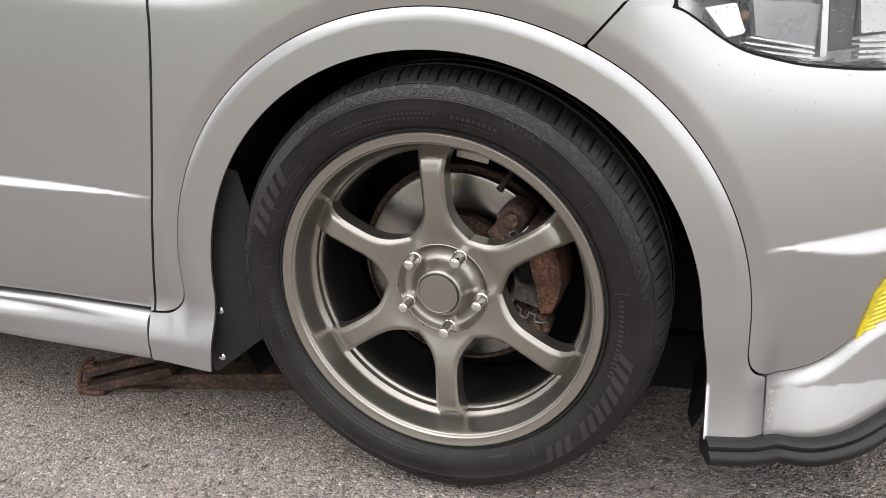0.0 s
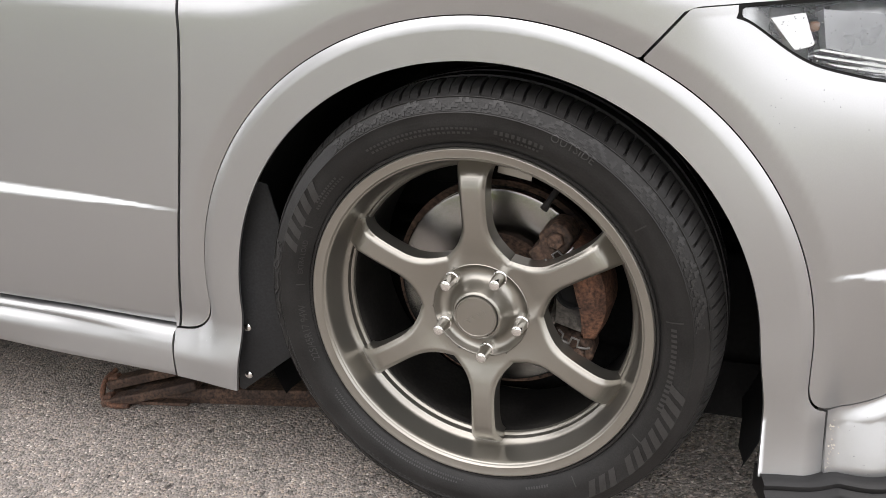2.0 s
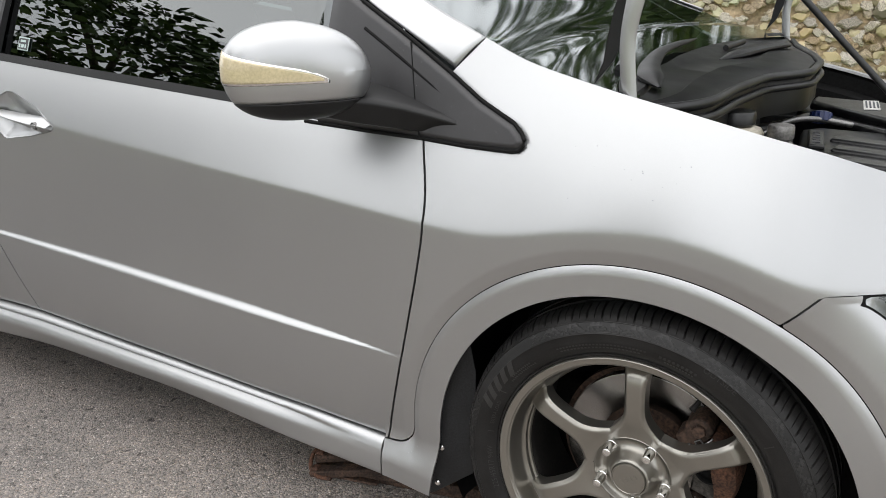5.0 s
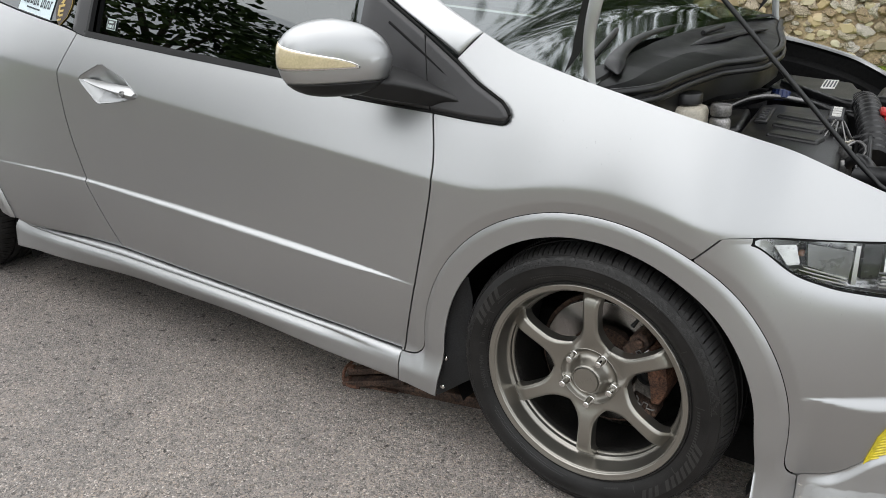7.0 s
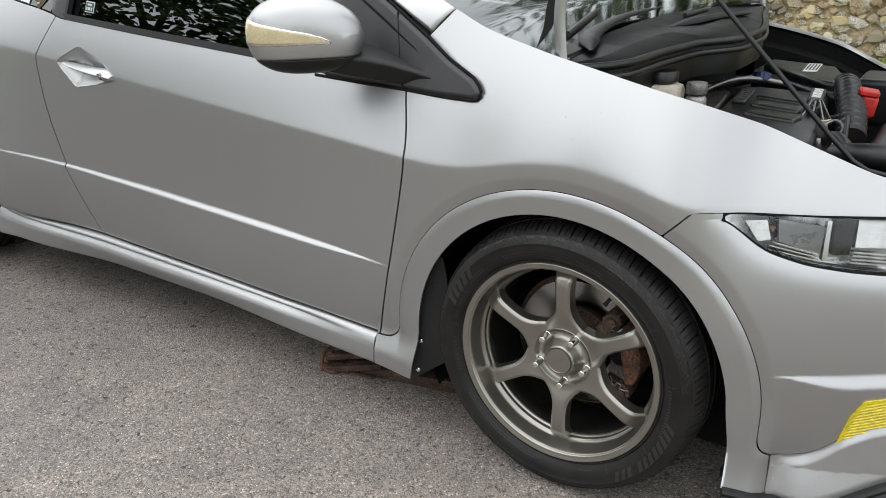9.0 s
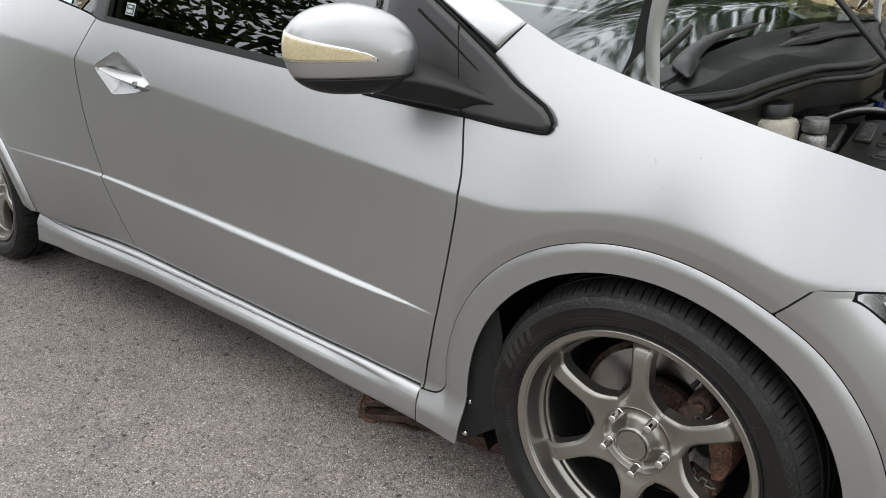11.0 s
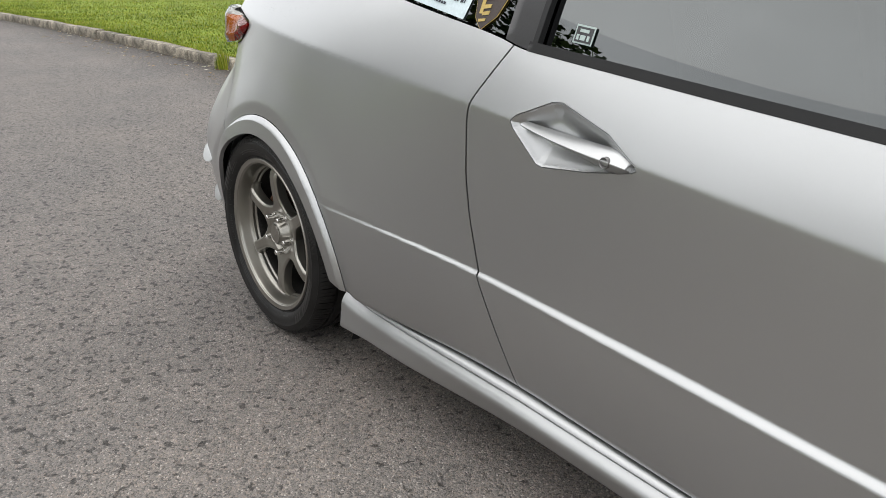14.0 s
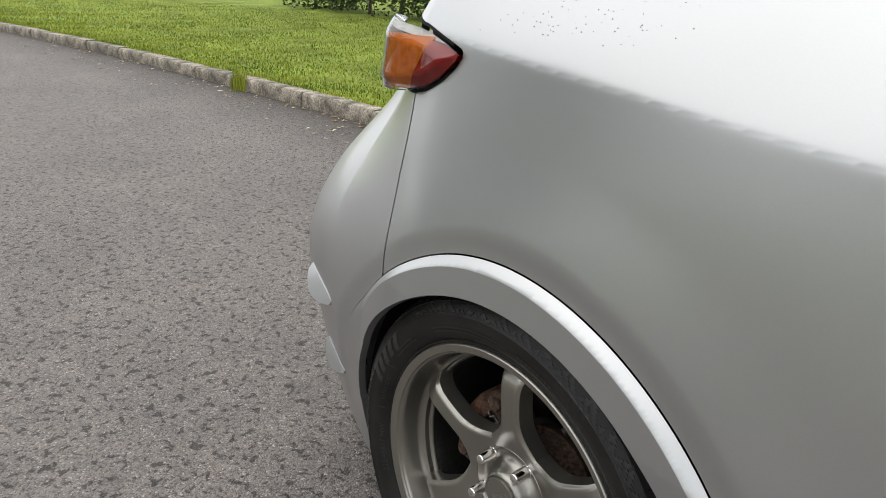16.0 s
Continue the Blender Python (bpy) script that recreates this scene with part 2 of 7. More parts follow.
REAR_END = smoothed([0.05, 0.1, 0.16, 0.28, 0.42, 0.49, 0.555, 0.648, 0.725, 0.794, 0.9, 1.1, 1.4],
                    [-3.26, -3.30, -3.36, -3.36, -3.40, -3.415, -3.41, -3.365, -3.29, -3.21, -3.14, -3.05, -2.85], 0.03)
ARCHES = ((-0.003, 0.27, 0.347, 0.40), (-2.613, 0.253, 0.362, 0.413))


sill_top = smoothed([-2.3, -2.238, -2.19, -2.13, -1.98, -1.613, -1.093, -0.659, -0.492, -0.4, -0.3],
                    [0.31, 0.292, 0.275, 0.266, 0.264, 0.268, 0.256, 0.242, 0.230, 0.226, 0.222], 0.02)
sill_bot = smoothed([-2.3, -2.0, -1.63, -1.1, -0.659, -0.49, -0.3], [0.166, 0.165, 0.172, 0.168, 0.162, 0.155, 0.150], 0.04)
# side skirt section: height share and outward step, with two ledges that catch the light
SK = [(1.0, 0.060), (1.0, 0.018), (0.975, 0.010), (0.94, 0.002), (0.90, -0.003), (0.865, -0.0050), (0.83, -0.0052), (0.79, -0.0030), (0.76, -0.0015), (0.73, -0.0022), (0.69, -0.0050), (0.64, -0.0090),
      (0.59, -0.0122), (0.54, -0.0138), (0.48, -0.0145), (0.38, -0.0143), (0.25, -0.0146), (0.12, -0.0153), (0.03, -0.0160), (0.0, -0.0148), (-0.02, -0.008), (-0.04, 0.09)]


NOSE_T, NOSE_Y = [0, 0.03, 0.3, 0.55, 0.72, 0.84, 0.92, 0.975, 1.0], [-0.0146, -0.0160, -0.0152, -0.0132, -0.0102, -0.0062, -0.0020, 0.004, 0.010]
lamp_bot = smoothed([0.295, 0.32, 0.344, 0.373, 0.438, 0.51, 0.65, 0.85, 1.1], [0.651, 0.632, 0.613, 0.596, 0.578, 0.568, 0.56, 0.55, 0.54], 0.012)
foot_z = smoothed([0.2, 0.40, 0.45, 0.5, 0.53, 0.6, 0.7, 1.0], [0.225, 0.225, 0.215, 0.228, 0.25, 0.29, 0.32, 0.33], 0.025)
foot_k = smoothed([0.25, 0.31, 0.41, 0.50, 0.8, 1.1], [0, 1.0, 1.4, 1.5, 1.3, 0], 0.03)


def mx(*a):
    r = a[0]
    for b in a[1:]:
        r = np.maximum(r, b)
    return r


def smax(a, b, k):
    return np.maximum(a, b) + np.maximum(k - np.abs(a - b), 0) ** 2 / (4 * k)


def arch_r(k, u, z):
    cx, cz, _, _ = ARCHES[k]
    return np.where(z > cz, np.hypot(u - cx, z - cz), np.abs(u - cx))


def outer_r(u, z):
    """Distance to the middle of the front arch, measured so that the trim's outer edge, a flattened round, lies at its radius."""
    a, b = (u + 0.0045) * (0.40 / 0.4075), (z - 0.27) * (0.40 / 0.3945)
    return np.where(z > 0.27, np.hypot(a, b), np.abs(a))


def skin(u, z):
    """Places on the outer skin of the right flank."""
    u, z = np.asarray(u, float), np.asarray(z, float)
    h = z - shoulder(u)
    w = shoulder_soft(u)
    up = 0.5 * (h + np.sqrt(h * h + w * w))
    y = flank_y(u) + roll_start(u) * up + roll_more(u) * up * up + (0.03 - 0.115 * sstep((-1.7 - u) / 0.6) * sstep((u + 3.1) / 0.3)) * np.clip(-h, 0, 0.34) - 0.27 * sstep((u - 0.20) / 0.15) * (np.clip(-h, 0, 0.28) - np.clip(-h, 0, 0.28) ** 2 / 0.56 - 0.06)
    # the haunch rolls out under the shoulder
    k = np.clip(-h, 0, 0.24)
    y = y - 0.085 * sstep((-1.55 - u) / 0.6) * sstep((u + 3.1) / 0.3) * (k - k * k / 0.48)
    # lower crease: the panel under it stands proud
    zc, cw = crease_z(u), crease_w(u)
    low = sstep((zc + cw - z) / np.maximum(cw, 0.006))
    y = y - 0.75 * cw * low + 0.40 * np.clip(zc - z, 0, 1) ** 2 * sstep((-0.36 - u) / 0.1)
    # the rolled hem along the foot of the door
    y = y + 0.0045 * (1 - np.clip((z - sill_top(u)) / 0.018, 0, 1)) ** 2 * ((u > -2.2) & (u < -0.483))
    # wheel arches
    _, _, ri, ro = ARCHES[0]
    d = ro - outer_r(u, z)
    slope = np.clip(1 + d / 0.028, 0, 1)
    y = y + 0.0058 * np.where(slope < 0.3, slope * slope / 0.51, (slope - 0.15) / 0.85) * sstep((0.06 - h) / 0.04)
    _, _, ri, ro = ARCHES[1]
    r = arch_r(1, u, z)
    d = ro - r
    y = y + 0.004 * sstep(1 + d / 0.04) - 0.006 * sstep(1 + d / 0.14)
    # the bumper rolls in under the lamp
    y = y + 0.011 * np.exp(-np.clip(lamp_bot(u) - z, 0, 1) / 0.016) * sstep((u - 0.24) / 0.10)
    # bumper: a ledge that runs forward from behind the wheel, and a flared foot all along
    bz, bw = 0.372 + 0.02 * np.clip((u - 0.4) / 0.2, 0, 1), 0.030 * sstep((u - 0.395) / 0.16)
    y = y - 0.55 * bw * sstep((bz - z) / np.maximum(bw, 0.006)) * (u > 0.39) + 0.30 * np.clip(bz - z, 0, 0.2) ** 1.5 * sstep((u - 0.40) / 0.05)
    foot = np.clip(foot_z(u) - z, 0, 0.13)
    y = y - foot_k(u) * foot ** 2
    # behind the front wheel the trim runs into the skirt's section
    zt = sill_top(u)
    k = sstep((zt + 0.030 - z) / 0.075) * (u > -0.483) * (u < -0.2)
    y = y * (1 - k) + (-0.0105 - 0.002 * np.clip((zt - z) / 0.07, 0, 1)) * k
    # ends
    x = np.where(u > -0.4, FRONT_X(u), u)
    y = y + np.where(u > -0.4, FRONT_Y(u), 0)
    a = 0.084 * (np.clip(-2.2 - u, 0, 0.9) / 0.7) ** 2
    y = y + a * sstep((z - 0.44) / 0.46)
    th = np.clip((-2.93 - u) / 0.36, 0, math.pi / 2)
    over = np.clip(-2.93 - 0.36 * math.pi / 2 - u, 0, None)
    end = REAR_END(z)
    x = np.where(u < -2.93, -2.93 + (end + 2.93) * np.sin(th), x)
    y = y + np.where(u < -2.93, 0.24 * (1 - np.cos(th)) + over, 0)
    return np.stack([x, y, z], -1)


def skin_panel(name, sdf, u0, u1, z0, z1, parent, material, step=0.007, label="", flange=0.014, fn=skin, fine=0.5, fold=None):
    """A pressed panel: the part of the skin where sdf(u, z) < 0, with its edges folded inwards."""
    us, zs = np.arange(u0, u1 + step, step), np.arange(z0, z1 + step * fine, step * fine)
    U, Z = np.meshgrid(us, zs, indexing="ij")
    e = 1e-4
    for _ in range(3):
        d = sdf(U, Z)
        gu, gz = (sdf(U + e, Z) - sdf(U - e, Z)) / (2 * e), (sdf(U, Z + e) - sdf(U, Z - e)) / (2 * e)
        su, sz = step, step * fine
        gg = np.maximum((gu * su) ** 2 + (gz * sz) ** 2, 1e-12)
        near = np.abs(d) / np.sqrt(gg) < 0.64
        U, Z = np.where(near, U - d * gu * su * su / gg, U), np.where(near, Z - d * gz * sz * sz / gg, Z)
    ok = sdf(U, Z) < 0.05 * step
    P = fn(U, Z)
    N = np.cross(fn(U + e, Z) - fn(U - e, Z), fn(U, Z + e) - fn(U, Z - e))
    N /= np.maximum(np.linalg.norm(N, axis=-1, keepdims=True), 1e-12)
    nu, nz = U.shape
    idx = np.arange(nu * nz).reshape(nu, nz)
    full = ok[:-1, :-1] & ok[1:, :-1] & ok[1:, 1:] & ok[:-1, 1:]
    quads = np.stack([idx[:-1, :-1], idx[1:, :-1], idx[1:, 1:], idx[:-1, 1:]], -1)[full]
    tris = []
    for miss in range(4):
        c = [ok[:-1, :-1], ok[1:, :-1], ok[1:, 1:], ok[:-1, 1:]]
        i4 = [idx[:-1, :-1], idx[1:, :-1], idx[1:, 1:], idx[:-1, 1:]]
        keep = [q for q in range(4) if q != miss]
        sel = ~c[miss] & c[keep[0]] & c[keep[1]] & c[keep[2]]
        tris.append(np.stack([i4[q] for q in keep], -1)[sel])
    faces = [tuple(f) for f in quads.tolist()] + [tuple(f) for t in tris for f in t.tolist()]
    used = sorted({v for f in faces for v in f})
    remap = {v: k for k, v in enumerate(used)}
    faces = [tuple(remap[v] for v in f) for f in faces]
    V = P.reshape(-1, 3)[used]
    M = N.reshape(-1, 3)[used]
    count = {}
    for f in faces:
        for a, b in zip(f, f[1:] + f[:1]):
            key = (min(a, b), max(a, b))
            count[key] = (a, b) if key not in count else None
    edges = [v for v in count.values() if v]
    rim = sorted({v for ed in edges for v in ed})
    base = len(V)
    # the fold has its own upper edge, so that the outer face keeps its shading
    fold_a = {v: base + k for k, v in enumerate(rim)}
    fold_b = {v: base + len(rim) + k for k, v in enumerate(rim)}
    inw = -M[rim] if fold is None else np.tile(np.array(fold, float), (len(rim), 1))
    V = np.concatenate([V, V[rim], V[rim] + inw * flange])
    side = [(fold_a[b], fold_a[a], fold_b[a], fold_b[b]) for a, b in edges]
    me = bpy.data.meshes.new(name)
    me.from_pydata(V.tolist(), [], faces + side)
    me.materials.append(material)
    me.polygons.foreach_set("use_smooth", [True] * len(me.polygons))
    me.update()
    normals = [(0, 0, 0)] * len(me.vertices)
    normals[:base] = [tuple(v) for v in M.tolist()]
    loops = [(0.0, 0.0, 0.0)] * len(me.loops)
    nf = len(faces)
    for pl in me.polygons:
        for li in pl.loop_indices:
            loops[li] = normals[me.loops[li].vertex_index] if pl.index < nf else tuple(pl.normal)
    me.normals_split_custom_set(loops)
    ob = new(name, me)
    ob.parent = parent
    if label:
        ob["label"] = label
    return ob


def poly_sdf(pts):
    """Signed distance to a polygon in the u-z plane (minus inside)."""
    P = np.array(pts, float)

    def f(u, z):
        u, z = np.asarray(u, float), np.asarray(z, float)
        d = np.full(u.shape, 1e9)
        s = np.ones(u.shape)
        n = len(P)
        for i in range(n):
            a, b = P[i], P[i - 1]
            ex, ez = b[0] - a[0], b[1] - a[1]
            wx, wz = u - a[0], z - a[1]
            t = np.clip((wx * ex + wz * ez) / (ex * ex + ez * ez), 0, 1)
            d = np.minimum(d, (wx - ex * t) ** 2 + (wz - ez * t) ** 2)
            c1, c2, c3 = z >= a[1], z < b[1], ex * wz > ez * wx
            s = np.where((c1 & c2 & c3) | (~c1 & ~c2 & ~c3), -s, s)
        return s * np.sqrt(d)
    return f


def off(fn, k):
    """The same skin, k metres further in."""
    def g(u, z):
        p = fn(u, z)
        return p + np.array([0, k, 0])
    return g


FOLD, REAR_FOLD = 0.015, 0.0125


def front_outer(u, z):
    """Minus inside the outer edge of the front arch trim."""
    r = ARCHES[0][3] - 0.0004 - outer_r(u, z)
    return np.where(u < 0, -smax(r, 0.229 - z, 0.05), -smax(r, 0.1955 - z, 0.04))


def rear_outer(u, z):
    return arch_r(1, u, z) - ARCHES[1][3] + 0.001


def front_rise(u, z):
    return 0.0054 * sstep((u + 0.47) / 0.10) * np.where(u > 0.2, sstep((z - 0.13) / 0.15), 1)


def rear_rise(u, z):
    return 0.0125 * sstep((u + 2.97) / 0.13) * sstep((z - 0.22) / 0.10)


def edge_skin(outer, height, fold, soft):
    """The sloping outer edge of an arch trim."""
    def fn(u, z):
        q = skin(u, z)
        t = np.clip(-outer(u, z) / fold, -0.2, 1.0)
        q[..., 1] -= 0.001 + height(u, z) * t * (1 + soft - soft * t)
        return q
    return fn


def flat_skin(height):
    def fn(u, z):
        q = skin(u, z)
        q[..., 1] -= 0.001 + height(u, z)
        return q
    return fn


# ---- the car ----
car = tagged(new("car"), "silver metallic hatchback car parked on the asphalt with its bonnet raised", "car")
G = 0.0022
door_front = smoothed([0.1, 0.229, 0.246, 0.42, 0.581, 0.689, 0.75, 0.82, 0.90, 0.98], [-0.478, -0.476, -0.472, -0.427, -0.386, -0.3615, -0.372, -0.394, -0.40, -0.40], 0.025)
door_rear = smoothed([0.1, 0.283, 0.48, 0.60, 0.683, 0.80, 0.828, 0.941, 1.1], [-1.53, -1.622, -1.731, -1.760, -1.771, -1.771, -1.764, -1.701, -1.60], 0.012)
belt = smoothed([-2.6, -2.45, -2.32, -2.24, -2.11, -1.92, -1.80, -1.73, -1.69, -1.28, -0.79, -0.53, -0.394, -0.2],
                [1.16, 1.080, 1.036, 1.021, 0.999, 0.970, 0.953, 0.941, 0.929, 0.893, 0.853, 0.826, 0.817, 0.80], 0.02)
bumper_low = smoothed([0.36, 0.43, 0.458, 0.497, 0.527, 0.55, 0.6, 0.7, 1.0, 1.5], [0.196, 0.196, 0.197, 0.209, 0.232, 0.255, 0.285, 0.31, 0.32, 0.32], 0.01)
rear_seam = lambda z: np.interp(z, [0.5, 0.603, 0.712, 0.84, 0.9], [-2.868, -2.886, -2.912, -2.926, -2.94])
lamp_top = lambda u: np.interp(u, [-3.2, -3.05, -2.915, -2.835, -2.804], [0.944, 0.939, 0.927, 0.909, 0.901])
TAIL = poly_sdf([(-2.804, 0.900), (-2.804, 0.893), (-2.812, 0.882), (-2.845, 0.858), (-2.885, 0.840), (-2.930, 0.830), (-3.00, 0.826), (-3.16, 0.832), (-3.18, 0.935), (-3.05, 0.938), (-2.915, 0.926), (-2.835, 0.908)])


SAIL_LINE = [(-0.65, 0.832), (-0.508, 0.823), (-0.392, 0.8175), (-0.308, 0.811), (-0.225, 0.809), (-0.212, 0.811), (-0.204, 0.820), (-0.203, 0.828), (-0.209, 0.838), (-0.224, 0.852), (-0.289, 0.884), (-0.346, 0.922), (-0.385, 0.946), (-0.446, 0.983), (-0.547, 1.04), (-0.65, 1.10)]
SAIL = poly_sdf(SAIL_LINE)
RI0, RO0, RI1, RO1 = ARCHES[0][2], ARCHES[0][3], ARCHES[1][2], ARCHES[1][3]
HANDLE = poly_sdf([(-1.652, 0.811), (-1.640, 0.822), (-1.570, 0.853), (-1.548, 0.855), (-1.438, 0.822), (-1.372, 0.785), (-1.370, 0.778), (-1.380, 0.773), (-1.47, 0.755), (-1.570, 0.742), (-1.585, 0.745), (-1.645, 0.798)])
FRONT_SEAM = lambda u, z: ((u - 0.199) * 0.70 - (z - 0.617) * 0.71)
door = skin_panel("door", lambda u, z: mx(door_rear(z) + G - u, u - door_front(z) + G, sill_top(u) + G - z, z - belt(u), 0.001 - HANDLE(u, z)), -1.80, -0.34, 0.22, 0.97, car, PAINT, step=0.005)
skin_panel("front_wing", lambda u, z: mx(door_front(z) + G - u, smax(0.2298 + G - z, RO0 + 0.001 - outer_r(u, z), np.where(u < 0, 0.05, 0.001)), z - wing_top(u),
           np.minimum(FRONT_SEAM(u, z), 0.660 - z) + G * 0.4, np.where(u > 0.25, 0.6618 - z, -1), -0.004 - SAIL(u, z), np.where(z > 0.90, -0.356 + (z - 0.9295) * 0.94 + G - u, -1)), -0.50, 0.86, 0.22, 1.03, car, PAINT)
skin_panel("rear_quarter", lambda u, z: mx(u - door_rear(z) + G, sill_top(u) + G - z, RO1 + 0.001 - arch_r(1, u, z), z - belt(u), np.minimum(rear_seam(z) + G - u, lamp_top(u) + G - z), 0.003 - TAIL(u, z)),
           -3.45, -1.5, 0.24, 1.2, car, PAINT, step=0.006)
splitter_z = smoothed([0.3, 0.37, 0.43, 0.49, 0.53, 0.56, 0.60, 0.66, 0.80, 1.46], [0.126, 0.1245, 0.1175, 0.1155, 0.1225, 0.137, 0.162, 0.188, 0.205, 0.205], 0.02)
FT = lambda u, z: mx(RI0 + np.where(u < 0, 0.16 * np.clip(0.27 - z, 0, 0.2), 0.010 * sstep((0.30 - z) / 0.10)) - arch_r(0, u, z), -0.481 - u, u - 0.428 + (z - 0.19) * 0.03,
                     np.where(u < 0, 0.1545 - 0.055 * (u + 0.484), splitter_z(u) - 0.003) - z)
trim = skin_panel("wheel_arch_trim", lambda u, z: mx(FT(u, z), front_outer(u, z) + FOLD), -0.50, 0.45, 0.10, 0.68, car, PAINT, step=0.004, fine=1.0, flange=0.004, fn=flat_skin(front_rise))
skin_panel("trim_edge", lambda u, z: mx(FT(u, z), front_outer(u, z), -front_outer(u, z) - FOLD), -0.50, 0.45, 0.10, 0.68, trim, PAINT, step=0.004, fine=1.0, flange=0.006, fn=edge_skin(front_outer, front_rise, FOLD, 0.75))
RT = lambda u, z: mx(RI1 - arch_r(1, u, z), np.where(u > -2.6, sill_top(u) + G, 0.30) - z)
trim = skin_panel("wheel_arch_trim", lambda u, z: mx(RT(u, z), rear_outer(u, z) + REAR_FOLD), -3.1, -2.18, 0.2, 0.67, car, PAINT, step=0.004, fine=1.0, flange=0.012, fn=flat_skin(rear_rise))
skin_panel("trim_edge", lambda u, z: mx(RT(u, z), rear_outer(u, z), -rear_outer(u, z) - REAR_FOLD), -3.1, -2.18, 0.2, 0.67, trim, PAINT, step=0.004, fine=1.0, flange=0.006, fn=edge_skin(rear_outer, rear_rise, REAR_FOLD, 0.15))


def lip_skin(u, z):
    """The lower lip stands a little proud of the bumper, with a soft ledge along its top."""
    q = skin(u, z)
    top, foot = bumper_low(u), splitter_z(u) - 0.007
    t = np.clip((top - z) / np.maximum(top - foot, 0.01), 0, 1)
    bulge = np.where(t < 0.82, np.sin(np.clip(t / 0.82, 0, 1) * math.pi / 2), 1 - 6 * np.clip(t - 0.82, 0, 1) ** 1.5)
    q[..., 1] -= 0.001 + (0.007 * sstep((top - z) / 0.022) + 0.013 * bulge) * sstep((u - 0.40) / 0.10)
    return q


front_bumper = skin_panel("front_bumper", lambda u, z: mx(smax(RO0 + 0.001 - outer_r(u, z), bumper_low(u) + G - z, 0.04), -FRONT_SEAM(u, z) + G,
                          np.where(u > 0.292, z - lamp_bot(u) + 0.001, z - 0.6605)), 0.18, 1.46, 0.17, 0.68, car, PAINT)
skin_panel("lower_lip", lambda u, z: mx(0.4283 + (0.19 - z) * 0.03 + G - u, z - bumper_low(u) - 0.001, splitter_z(u) - 0.007 - z), 0.40, 1.46, 0.09, 0.34, front_bumper, PAINT, fn=lip_skin,
           label="silver painted lower lip, scuffed beside the joint")
rear_bumper = skin_panel("rear_bumper", lambda u, z: mx(u - rear_seam(z) + G, RI1 - arch_r(1, u, z), np.minimum(RO1 + 0.0004 - arch_r(1, u, z), z - 0.30), 0.10 - z, z - 0.90, 0.003 - TAIL(u, z)), -4.1, -2.74, 0.08, 0.95, car, PAINT)


# side skirt: a moulding with two ledges that catch the light
bm = bmesh.new()
rows = []
for x in np.linspace(-2.246, -0.484, 150):
    zt, zb = float(sill_top(x)) - 0.002, float(sill_bot(x))
    tuck = float(sstep((-0.62 - x) / 0.55)) * (1 - float(sstep((-1.5 - x) / 0.6)))
    row = []
    for j, (t, y) in enumerate(SK):
        groove = 0.0040 * math.exp(-((t - 0.78) / 0.055) ** 2) * (1 - 0.65 * float(sstep((x + 1.1) / 0.6)))
        y += groove - 0.35 * groove * (t < 0.7) if y < 0.01 else 0.0
        # amidships the foot of the skirt tucks in under a second ledge
        y += 0.060 * tuck * max(0.0, 0.52 - max(t, 0)) ** 1.3 if y < 0.05 else 0.0
        if 0 <= t and y < 0.02:
            nose = float(sstep((x + 0.80) / 0.29))
            y = y * (1 - nose) + float(np.interp(t, NOSE_T, NOSE_Y)) * nose
        flare = 0.012 * float(sstep((-2.1 - x) / 0.16))
        xx = x
        row.append(bm.verts.new((xx, y + 0.002 - flare * max(0.0, 0.9 - t), zb + t * (zt - zb))))
    rows.append(row)
for a, b in zip(rows, rows[1:]):
    for j in range(len(SK) - 1):
        bm.faces.new((a[j], a[j + 1], b[j + 1], b[j]))
for row in (rows[0], rows[-1]):
    bm.faces.new(row)
part("side_skirt", bm, PAINT, car)

# black underbody, inner arches and cabin floor, with two added boxes for shade
box("undertray", (3.95, 1.30, 0.02), pose(-1.235, 0.875, 0.165), DARK, car, "black tray under the car", bevel=0.004)
for size, at in (((1.70, 1.66, 0.10), (-1.32, 0.905, 0.235)), ((0.66, 1.20, 0.14), (-0.02, 0.875, 0.27)), ((0.34, 1.30, 0.14), (0.56, 0.875, 0.22)),
                 # these two low walls are added to darken the ground round the front wheel
                 ((0.78, 0.06, 0.26), (0.010, 0.255, 0.195)), ((0.11, 0.32, 0.17), (0.415, 0.255, 0.185)),
                 ((0.86, 1.16, 0.2), (-2.64, 0.875, 0.34)), ((1.20, 0.02, 0.5), (-1.12, 0.09, 0.53)), ((0.40, 0.02, 0.5), (-1.98, 0.095, 0.58))):
    box("underbody_panel", size, pose(*at), DARK, car, bevel=0.01)


def arch_liner(k, x, zc, r, y0, y1):
    """The moulded liner over a wheel."""
    bm = bmesh.new()
    prof = []
    for a in np.linspace(-27, 206, 70):
        a = radians(a)
        prof.append((x + r * math.cos(a), zc + r * math.sin(a)))
    rings = []
    for i, y in enumerate((y0, y0 + 0.02, y0 + 0.05, y0 + 0.12, y1 - 0.02, y1)):
        s = (1.0, 1.012, 0.992, 1.004, 1.0, 0.94)[i]
        rings.append([bm.verts.new((x + (px - x) * s, y, zc + (pz - zc) * s)) for px, pz in prof])
    for a, b in zip(rings, rings[1:]):
        for i in range(len(prof) - 1):
            bm.faces.new((a[i], b[i], b[i + 1], a[i + 1]))
    c = bm.verts.new((x, y1, zc))
    for i in range(len(prof) - 1):
        bm.faces.new((rings[-1][i], c, rings[-1][i + 1]))
    return part("wheel_arch_liner", bm, LINER, car)


